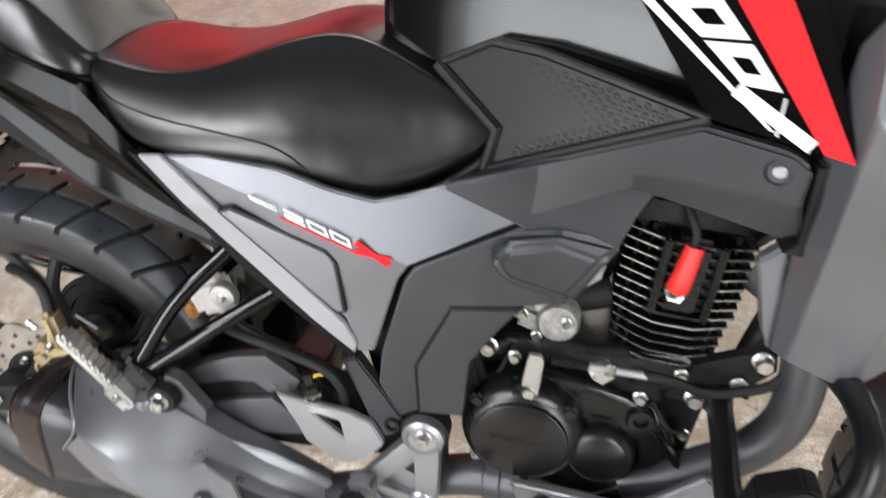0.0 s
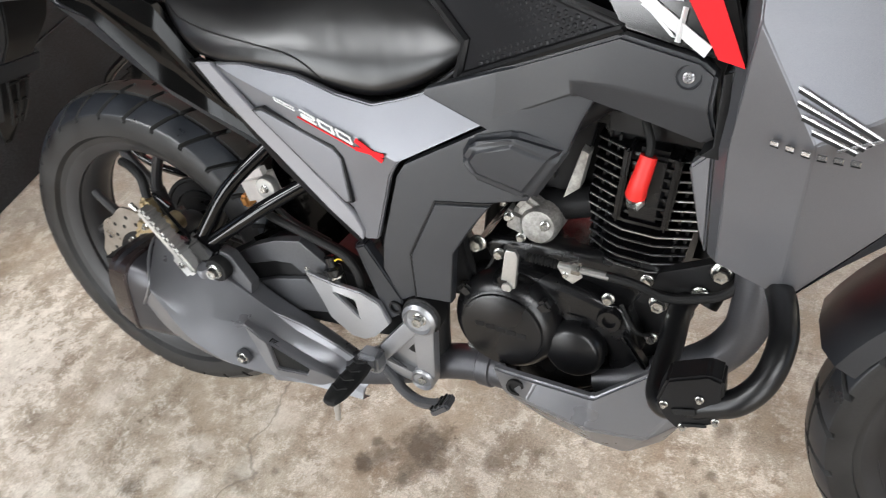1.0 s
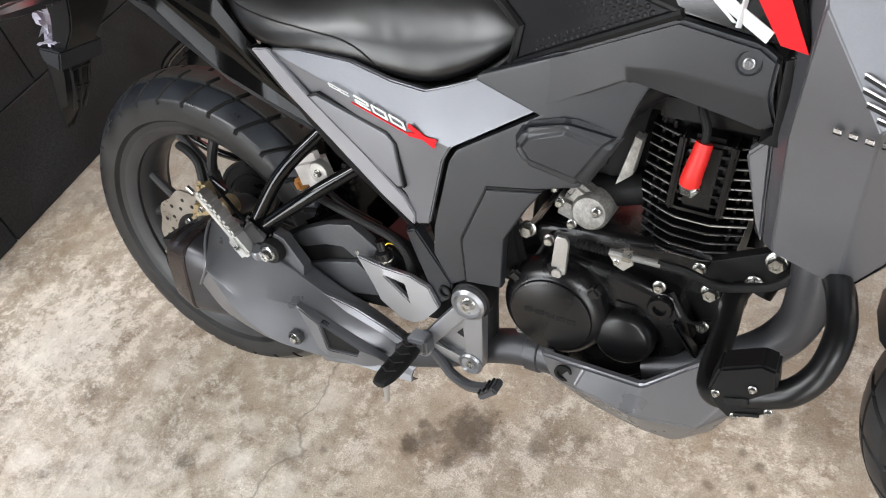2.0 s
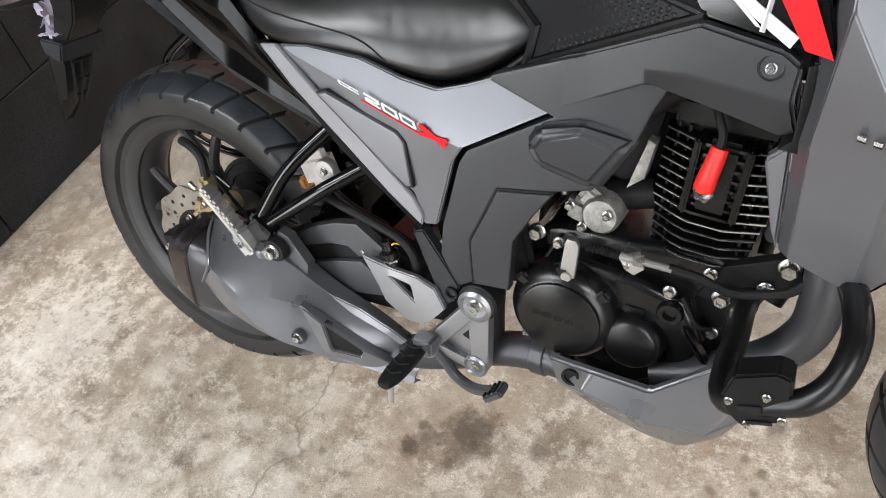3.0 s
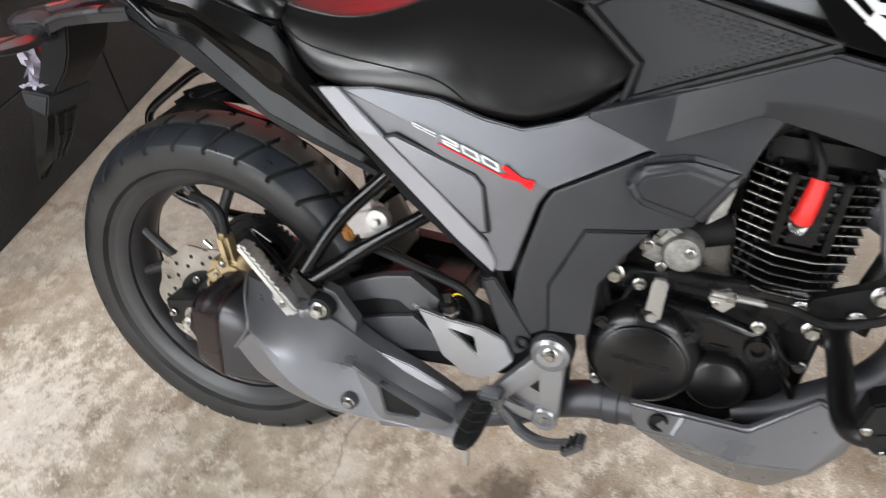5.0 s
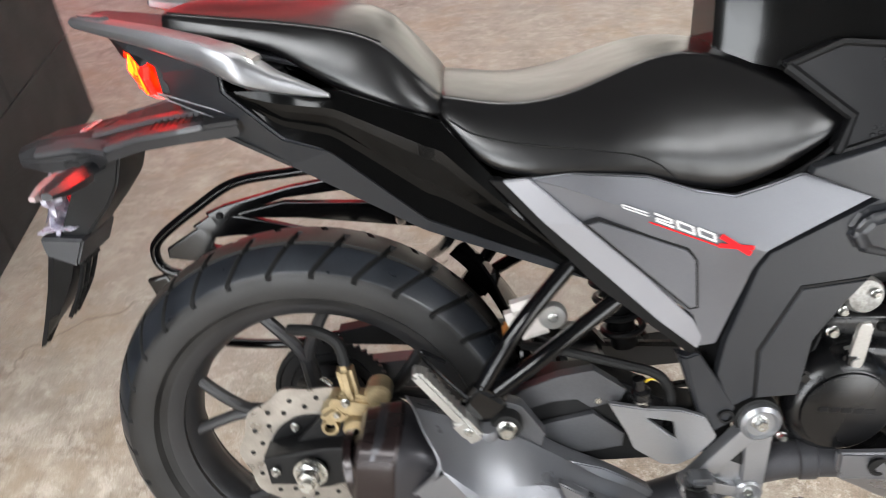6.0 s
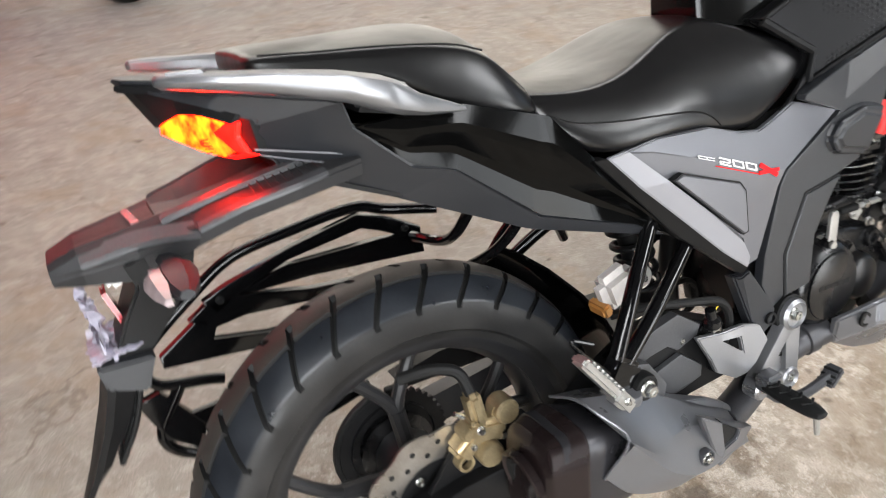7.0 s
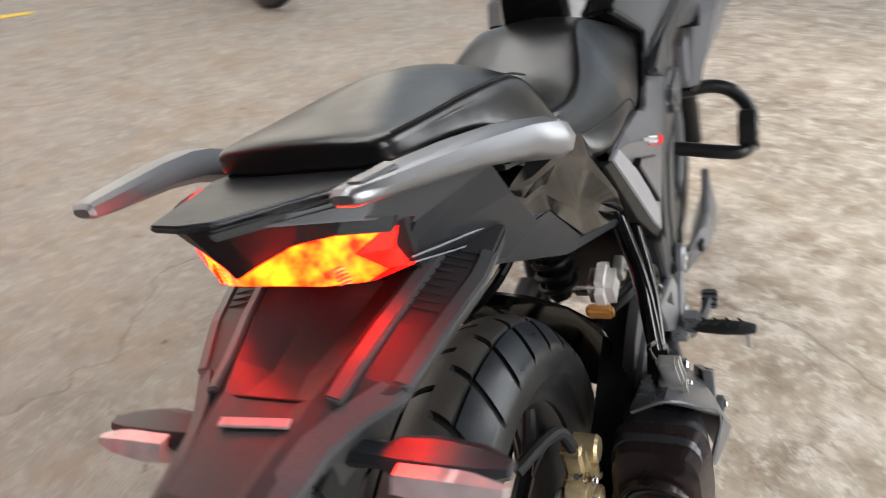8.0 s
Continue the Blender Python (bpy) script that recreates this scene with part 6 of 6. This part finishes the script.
    # lamp: two lit tiers wrapped round the tail, over a dark chin
    for sgn in (-1, 1):
        def w(x, d, z):
            return (x, 0.024 + sgn * d, z)

        edge = [w(-0.236, 0, 0.924), w(-0.228, 0.020, 0.921), w(-0.190, 0.058, 0.913), w(-0.160, 0.080, 0.905), w(-0.125, 0.100, 0.896)]
        brow = [w(-0.203, 0, 0.868), w(-0.196, 0.014, 0.874), w(-0.182, 0.040, 0.883), w(-0.165, 0.064, 0.881), w(-0.142, 0.098, 0.871)]
        keel = [w(-0.204, 0, 0.860), w(-0.197, 0.018, 0.856), w(-0.174, 0.045, 0.841), w(-0.156, 0.070, 0.834), w(-0.139, 0.097, 0.838)]
        lip = [(x - 0.005, y, z - 0.001) for x, y, z in brow]
        part("chin", shell(edge + lip, [(k, k + 1, k + 6, k + 5) for k in range(4)], 0.010, 0.001, (0.9, 0, 0.2)), BLACK, t)
        a, b = [Vector(p) for p in brow], [Vector(p) for p in keel]
        notch, fork, heel = Vector(w(-0.162, 0.070, 0.861)), Vector(w(-0.150, 0.090, 0.873)), Vector(w(-0.148, 0.085, 0.840))
        lamp = part("tail_lamp", shell(a[:4] + [fork, notch, heel] + b[3::-1], [(0, 1, 9, 10), (1, 2, 8, 9), (2, 3, 5, 7, 8), (3, 4, 5), (5, 6, 7)], 0.003, 0.0, (0.9, -sgn * 0.2, 0.1)), HOT, t, "lit orange red tail lamp")
        part("lens_edge", shell([fork, a[4], Vector(w(-0.146, 0.094, 0.856)), b[4], heel, notch], [(0, 1, 2, 5), (5, 2, 3, 4)], 0.008, 0.001, (0.9, -sgn * 0.2, 0)), HOT_RED, lamp)
        under = [p + Vector((0.010, 0, -0.005)) for p in b]
        part("lens_edge", shell(b + under, [(k, k + 1, k + 6, k + 5) for k in range(4)], 0.006, 0.0005, (0.9, 0, 0)), HOT_RED, lamp)
        for q in range(5):
            part("lens_rib", block((0.0016, 0.016, 0.0012), pose(-0.1665 + 0.0006 * q, sgn * 0.060 + 0.024, 0.854 - 0.0036 * q, 0, 0, -sgn * 52), 0), RED_LENS, lamp)
        part("marker_strip", shell([w(-0.165, 0.072, 0.907), w(-0.10, 0.110, 0.893), w(-0.10, 0.109, 0.889), w(-0.165, 0.071, 0.904)], [(0, 1, 2, 3)], 0.004, 0, (0, -sgn, 0)), HOT_RED, lamp)
        part("core", shell([p + Vector((0.014, 0, 0)) for p in a] + [p + Vector((0.014, 0, 0)) for p in b], [(k, k + 1, k + 6, k + 5) for k in range(4)], 0.01, 0, (0.9, 0, 0)), BLACK, lamp)

    # grab rails: a flat-sided bar that thickens to a knuckle and ends in a thin nose
    def rail_ring(x, y, z, w, h):
        return [(x, y + u * w, z + v * h) for u, v in ((1.0, -0.6), (1.0, 0.5), (0.75, 0.95), (-0.35, 1.0), (-0.80, 0.75), (-1.0, 0.10), (-0.85, -0.60), (-0.45, -0.95), (0.6, -1.0))]

    rs = [(-0.209, -0.084, 0.926, 0.008, 0.0035), (-0.205, -0.085, 0.926, 0.012, 0.0065), (-0.180, -0.092, 0.922, 0.016, 0.0085), (-0.100, -0.119, 0.907, 0.019, 0.0125), (-0.045, -0.138, 0.893, 0.022, 0.0160), (-0.014, -0.147, 0.881, 0.026, 0.0190), (0.004, -0.148, 0.873, 0.026, 0.0180), (0.030, -0.145, 0.860, 0.016, 0.0120), (0.070, -0.141, 0.847, 0.008, 0.0055), (0.086, -0.139, 0.842, 0.003, 0.0025)]
    r = part("grab_rail", loft([rail_ring(*q) for q in rs]), RAIL, bike, "grey alloy grab rail", 40)
    part("end_pad", shell([(-0.199, -0.093, 0.9335), (-0.166, -0.104, 0.9318), (-0.160, -0.092, 0.9315), (-0.198, -0.081, 0.9335)], [(0, 1, 2, 3)], 0.005, 0.0015, (0, 0, -1)), RAIL, r)
    part("knuckle_pad", shell([(-0.020, -0.160, 0.9005), (0.014, -0.162, 0.8860), (0.014, -0.122, 0.8870), (-0.020, -0.120, 0.9010)], [(0, 1, 2, 3)], 0.006, 0.002, (0, 0, -1)), PEG, r)
    part("mount", block((0.06, 0.05, 0.02), pose(0.0, -0.100, 0.864, 0, 15, 0), 0.005), BLACK, r)
    twin(r, bike).location.y += 0.036


tail()


def fender():
    # roofed tail mudguard in facets, rising over a spine
    def row(x, zr, hr, zv, hv, ze, he, skirt=0.014):
        half = [(hv, zv), (hr - 0.003, zr), (hr + 0.007, zr - 0.006), (he, ze), (he - 0.004, ze - skirt)]
        return [(x, 0.010 - y, z) for y, z in half[::-1]] + [(x, 0.010 + y, z) for y, z in half]

    rows = [row(-0.030, 0.826, 0.078, 0.810, 0.040, 0.812, 0.120), row(-0.100, 0.816, 0.071, 0.798, 0.032, 0.805, 0.122), row(-0.160, 0.806, 0.060, 0.789, 0.022, 0.794, 0.108), row(-0.208, 0.795, 0.050, 0.785, 0.016, 0.778, 0.092),
            row(-0.238, 0.789, 0.042, 0.786, 0.024, 0.768, 0.070, 0.022), row(-0.266, 0.784, 0.040, 0.782, 0.027, 0.760, 0.056, 0.028), row(-0.322, 0.776, 0.034, 0.775, 0.022, 0.756, 0.046, 0.014), row(-0.352, 0.765, 0.028, 0.765, 0.018, 0.753, 0.036, 0.006)]
    pts = [p for r in rows for p in r]
    fs = [(10 * i + k, 10 * i + k + 1, 10 * i + k + 11, 10 * i + k + 10) for i in range(7) for k in range(9)]
    f = part("rear_fender", shell(pts, fs, 0.006, 0.0012, (0, 0, -1)), FENDER, bike, "black faceted tail mudguard lit red by the lamp", 20)
    # flat raised bands along the folds, and one across that runs on to the tip; their paler grey paints in the light
    # the edges catch
    def band(line, wide, drop):
        p = [Vector(q) for q in line]
        pts = [q + Vector((0, wide / 2, 0.0045)) for q in p] + [q + Vector((0, -wide / 2, 0.0045 - drop)) for q in p]
        k = len(p)
        return pts, [(i, i + 1, k + i + 1, k + i) for i in range(k - 1)]

    for sgn in (-1, 1):
        for name, line, wide, drop in (("ridge", [(-0.060, -0.072, 0.8200), (-0.100, -0.068, 0.8140), (-0.160, -0.057, 0.8040), (-0.208, -0.047, 0.7930), (-0.236, -0.044, 0.7870)], 0.012, 0.004),
                                       ("edge_rib", [(-0.070, -0.110, 0.8085), (-0.100, -0.110, 0.8040), (-0.160, -0.096, 0.7930), (-0.206, -0.081, 0.7780)], 0.013, 0.004),
                                       ("cross_ridge", [(-0.206, -0.078, 0.7800), (-0.240, -0.055, 0.7790), (-0.266, -0.043, 0.7770), (-0.322, -0.033, 0.7690)], 0.020, 0.011)):
            pts, faces = band(line, wide, drop)
            part(name, shell([(x, 0.010 - sgn * (y - 0.010) if sgn > 0 else y, z) for x, y, z in pts], faces, 0.006, 0.0015, (0, 0, -1)), PLATE, f)
        for k in range(9):
            x = -0.075 - 0.0085 * k
            lift = 0.0165 / 0.1 * (k * 0.0085)
            part("groove_rib", tube([(x, 0.010 + sgn * (0.086 - 0.16 * k * 0.0085), 0.8160 - lift), (x, 0.010 + sgn * (0.112 - 0.16 * k * 0.0085), 0.8097 - lift)], 0.0010, 5, 1), FENDER, f)
    part("joint", block((0.003, 0.075, 0.003), pose(-0.238, 0.010, 0.786, 0, 0, 0), 0.0008, 1), BLACK, f)
    part("reflector_strip", block((0.009, 0.058, 0.003), pose(-0.262, 0.006, 0.7855, 0, -8, 5), 0.001, 1), PINK, f, "pale pinkish reflector strip")
    # dark block in place of a cut, its shade put in the colour
    part("slot", block((0.008, 0.036, 0.004), pose(-0.288, 0.010, 0.777, 0, -12, 0), 0.001, 1), SOFT, f)
    # number plate holder hanging from it
    stem = loft([[(x0, -w, z0), (x1, -w, z1), (x1, w, z1), (x0, w, z0)] for x0, z0, x1, z1, w in ((-0.285, 0.752, -0.205, 0.765, 0.048), (-0.278, 0.722, -0.222, 0.715, 0.044), (-0.298, 0.690, -0.246, 0.683, 0.036), (-0.322, 0.645, -0.283, 0.643, 0.034))])
    bmesh.ops.bevel(stem, geom=stem.edges[:], offset=0.003, segments=2, affect="EDGES", clamp_overlap=True)
    h = part("plate_holder", stem, BLACK, f, "black plastic number plate holder with a pointed flap")
    boxy = loft([[(-0.341, -w, 0.650), (-0.281, -w, 0.645), (-0.298, -w, 0.606), (-0.338, -w, 0.622)] for w in (-0.050, 0.050)])
    bmesh.ops.bevel(boxy, geom=boxy.edges[:], offset=0.003, segments=2, affect="EDGES", clamp_overlap=True)
    part("plate_mount", boxy, DARK, h)
    blade = loft([[(x, -w, z), (x + 0.010, -w - 0.003, z + 0.004), (x + d, -w * 0.8, z + 0.008), (x + d, w * 0.8, z + 0.008), (x + 0.010, w + 0.003, z + 0.004), (x, w, z)] for x, z, w, d in ((-0.336, 0.626, 0.046, 0.036), (-0.356, 0.570, 0.038, 0.032), (-0.384, 0.510, 0.024, 0.022), (-0.414, 0.456, 0.004, 0.006))])
    part("flap", blade, BLACK, h)
    for y in (-0.022, 0.0, 0.022):
        part("rib", tube([(-0.300, y, 0.62), (-0.322, y * 0.8, 0.56), (-0.352, y * 0.5, 0.51)], 0.0035, 6, 3), BLACK, h)
    for z, x in ((0.60, -0.305), (0.56, -0.322), (0.525, -0.343)):
        part("cross_rib", block((0.005, 0.05 - 0.3 * (0.6 - z), 0.005), pose(x, 0, z), 0.001, 1), BLACK, h)
    part("plate_lamp", block((0.030, 0.050, 0.022), pose(-0.292, 0, 0.735, 0, -20, 0), 0.005), PEG, h)
    part("reflector", block((0.006, 0.036, 0.046), pose(-0.306, 0.0, 0.697, 0, -14, 0), 0.003), RED_LENS, h, "red reflector")

    # torn wrapping film left on the holder
    def scrap(corner, eu, ev, nu, nv, seed, crumple):
        bm = bmesh.new()
        grid = [[bm.verts.new(Vector(corner) + Vector(eu) * i / nu + Vector(ev) * j / nv + crumple * Vector((noise.noise((i * 0.7, j * 0.7, seed)), noise.noise((i * 0.6, j * 0.8, seed + 5)), noise.noise((i * 0.8, j * 0.6, seed + 9))))) for j in range(nv + 1)] for i in range(nu + 1)]
        for i in range(nu):
            for j in range(nv):
                bm.faces.new((grid[i][j], grid[i][j + 1], grid[i + 1][j + 1], grid[i + 1][j]))
        for q in bmesh.ops.extrude_face_region(bm, geom=bm.faces[:])["geom"]:
            if isinstance(q, bmesh.types.BMVert):
                q.co.z += 0.0008
        return bm

    film = part("film", scrap((-0.344, -0.046, 0.654), (0.052, 0.004, 0.004), (0.0, 0.085, 0.004), 8, 12, 3, 0.008), FILM, h, "crumpled clear wrapping film", 25)
    part("film", scrap((-0.322, -0.040, 0.650), (-0.010, 0.0, 0.062), (0.006, 0.030, 0.0), 10, 6, 17, 0.014), FILM, film, smooth=25)
    part("film", scrap((-0.332, 0.005, 0.640), (-0.004, 0.0, 0.080), (0.004, 0.030, 0.0), 12, 6, 31, 0.014), FILM, film, smooth=25)
    for sgn in (-1, 1):
        pod = loft([[(-0.241 + dx * w, 0.006 + sgn * y * 1.03, 0.747 + dz * hgt) for dx, dz in ((-1, 0.1), (-0.6, 0.85), (0.4, 1), (1, 0.3), (0.9, -0.6), (0.1, -1), (-0.8, -0.7))] for y, w, hgt in ((0.045, 0.013, 0.009), (0.080, 0.011, 0.007), (0.092, 0.018, 0.011), (0.120, 0.020, 0.012), (0.150, 0.016, 0.009), (0.170, 0.007, 0.005))])
        i = part("indicator", pod, DARK, f, "turn indicator with a clear lens")
        lens = loft([[(-0.245 - 0.012 + dx * w, 0.006 + sgn * y * 1.03, 0.745 + dz * hgt) for dx, dz in ((-1, 0.0), (-0.5, 0.9), (0.3, 0.9), (0.4, -0.8), (-0.6, -0.8))] for y, w, hgt in ((0.098, 0.015, 0.011), (0.122, 0.017, 0.012), (0.150, 0.013, 0.009), (0.171, 0.006, 0.004))])
        part("lens", lens, PINK, i, "pale clear lens")


FILM = material("thin_film", (0.46, 0.44, 0.53), 0.22, stain=0.3, stain_size=40, coat=0.5)
fender()


def front_end():
    bm = bmesh.new()
    rows = []
    for i in range(25):
        a = radians(35 + 122 * i / 24)
        rows.append([bm.verts.new((FRONT_X + r * math.cos(a), FRONT_Y + y, 0.296 + r * math.sin(a))) for y, r in ((-0.078, 0.288), (-0.076, 0.310), (-0.055, 0.328), (0, 0.334), (0.055, 0.328), (0.076, 0.310), (0.078, 0.288))])
    for p, q in zip(rows, rows[1:]):
        for k in range(6):
            bm.faces.new((p[k], p[k + 1], q[k + 1], q[k]))
    for g in bmesh.ops.extrude_face_region(bm, geom=bm.faces[:])["geom"]:
        if isinstance(g, bmesh.types.BMVert):
            g.co += Vector((g.co.x - FRONT_X, 0, g.co.z - 0.296)).normalized() * 0.004
    part("front_fender", bm, DARK, bike, "dark grey front mudguard")
    for y in (-0.095, 0.095):
        fk = part("fork_leg", tube([(FRONT_X, y, 0.30), (FRONT_X - 0.10, y, 0.56)], 0.026, 16, 1), BLACK, bike)
        part("stanchion", tube([(FRONT_X - 0.10, y, 0.55), (FRONT_X - 0.245, y, 0.94)], 0.019, 16, 1), GOLD, fk)
    part("head_cowl", loft([[(x, y * w, z) for y, z in ((-1, 0.84), (-1, 1.0), (-0.6, 1.08), (0.6, 1.08), (1, 1.0), (1, 0.84))] for x, w in ((1.10, 0.15), (1.20, 0.16), (1.32, 0.13), (1.40, 0.06))]), DARK, bike)
    part("handlebar", tube([(0.96, -0.40, 1.10), (1.02, -0.30, 1.13), (1.10, -0.12, 1.12), (1.11, 0, 1.11), (1.10, 0.12, 1.12), (1.02, 0.30, 1.13), (0.96, 0.40, 1.10)], 0.011, 12), BLACK, bike)
    part("side_stand", tube([(0.62, 0.12, 0.28), (0.63, 0.19, 0.14), (0.64, 0.245, 0.045)], 0.011, 12, 4), BLACK, bike)
    part("stand_foot", block((0.06, 0.05, 0.008), pose(0.645, 0.255, 0.062, 14), 0.002), BLACK, bike)
    part("left_case", lathe([(0, 0.04), (0.07, 0.04), (0.078, 0.03), (0.08, 0)], (0.73, 0.105, 0.40), (0, 1, 0), 40), ENGINE, bike)
    part("skid", block((0.20, 0.16, 0.02), pose(0.80, 0, 0.262), 0.006), ENGINE, bike)
    # black filler added behind the side panels to darken the gap between them
    part("gap_filler", block((0.14, 0.02, 0.26), pose(0.575, -0.105, 0.545, 0, -12, 0), 0.008), BLACK, bike)
    part("airbox", block((0.38, 0.17, 0.17), pose(0.56, 0.01, 0.65), 0.03), BLACK, bike)
    part("coil_box", block((0.30, 0.10, 0.10), pose(0.86, 0.02, 0.775), 0.02), BLACK, bike)
    part("battery_box", block((0.18, 0.14, 0.10), pose(0.30, 0, 0.69, 0, 10, 0), 0.02), BLACK, bike)
    part("sub_frame", tube([(0.60, -0.08, 0.66), (0.30, -0.07, 0.74), (0.0, -0.06, 0.82), (-0.12, -0.04, 0.85)], 0.014, 12), BLACK, bike)


front_end()


# ---- what stands further off on the same floor ----


def ring_mesh(profile, n=40):
    """A ring turned about the y axis from (radius, y)."""
    bm = bmesh.new()
    rings = [[bm.verts.new((r * math.cos(2 * math.pi * k / n), y, r * math.sin(2 * math.pi * k / n))) for k in range(n)] for r, y in profile]
    for a, b in zip(rings, rings[1:] + rings[:1]):
        for k in range(n):
            bm.faces.new((a[k], a[(k + 1) % n], b[(k + 1) % n], b[k]))
    return bm


def parked_machine(label, place, turn, rim_mat, paint):
    """A parked motorcycle: two wheels, forks, engine, tank, seat."""
    base = tagged(new("parked_motorcycle", None), label, "motorcycle", "parked motorcycles")
    base.matrix_world = pose(*place, 0, 0, turn)
    for x in (0.0, 1.28):
        rim = part("wheel", ring_mesh([(0.232, -0.034), (0.220, -0.020), (0.214, 0.0), (0.220, 0.020), (0.232, 0.034), (0.226, 0.034), (0.208, 0.016), (0.208, -0.016), (0.226, -0.034)]), rim_mat, base)
        rim.matrix_basis = pose(x, 0, 0.30)
        ty = part("tyre", ring_mesh([(0.228, -0.034), (0.250, -0.048), (0.276, -0.046), (0.294, -0.028), (0.300, 0.0), (0.294, 0.028), (0.276, 0.046), (0.250, 0.048), (0.228, 0.034), (0.222, 0.0)]), RUBBER, rim)
        part("hub", lathe([(0, 0.05), (0.03, 0.05), (0.045, 0.03), (0.045, -0.03), (0.03, -0.05), (0, -0.05)], (0, 0, 0)), rim_mat, rim)
        for k in range(6):
            a = 2 * math.pi * k / 6
            part("spoke", tube([(0.035 * math.cos(a), 0, 0.035 * math.sin(a)), (0.12 * math.cos(a + 0.1), 0, 0.12 * math.sin(a + 0.1)), (0.214 * math.cos(a), 0, 0.214 * math.sin(a))], 0.009, 8, 3), rim_mat, rim)
    for y in (-0.09, 0.09):
        part("fork_leg", tube([(0, y, 0.30), (0.20, y, 0.95)], 0.022, 10, 1), BLACK, base)
        part("arm", tube([(0.72, y, 0.36), (1.28, y, 0.30)], 0.020, 10, 1), BLACK, base)
    part("front_fender", loft([[(0.335 * math.cos(radians(q)), y, 0.30 + (0.335 - 0.5 * y * y / 0.07) * math.sin(radians(q))) for y in (-0.07, 0.0, 0.07, 0.05, -0.05)] for q in range(50, 141, 10)]), paint, base)
    part("engine", block((0.36, 0.30, 0.30), pose(0.62, 0, 0.42), 0.05, 3), ENGINE, base)
    part("fuel_tank", refined(block((0.46, 0.26, 0.22), pose(0.50, 0, 0.86, 0, 6, 0), 0.06, 2), 1), paint, base)
    part("seat", refined(block((0.66, 0.24, 0.09), pose(1.02, 0, 0.80, 0, -6, 0), 0.03, 2), 1), LEATHER, base)
    part("handlebar", tube([(0.34, -0.36, 1.06), (0.26, -0.2, 1.08), (0.22, 0, 1.02), (0.26, 0.2, 1.08), (0.34, 0.36, 1.06)], 0.012, 10), BLACK, base)
    part("stand", tube([(0.66, 0.12, 0.30), (0.70, 0.22, 0.01)], 0.011, 8, 1), BLACK, base)


parked_machine("parked motorcycle with pale alloy wheels on the cement floor", (0.22, 4.00, 0.0), 150, PEG, SILVER)
parked_machine("parked black motorcycle with a dark front tyre", (3.25, 2.45, 0.0), 68, RIM, GLOSS)


def floor_line(a, b, width):
    """A worn painted line on the floor."""
    m, ln = along((*a, 0.0015), (*b, 0.0015))
    tagged(new("floor_line", finish("floor_line", block((ln, width, 0.003), m, 0.001), YELLOW)), "worn yellow painted line on the floor", "floor line", kind="structure")


floor_line((2.68, 3.70), (1.85, 4.32), 0.07)

# no part lies deeper than two levels under its thing
bpy.context.view_layer.update()
for ob in list(scene.objects):
    levels = [ob]
    while levels[-1].parent:
        levels.append(levels[-1].parent)
    if len(levels) > 3:
        keep, top = ob.matrix_world.copy(), levels[-2]
        ob.parent = top
        ob.matrix_parent_inverse = Matrix.Identity(4)
        ob.matrix_basis = top.matrix_world.inverted() @ keep
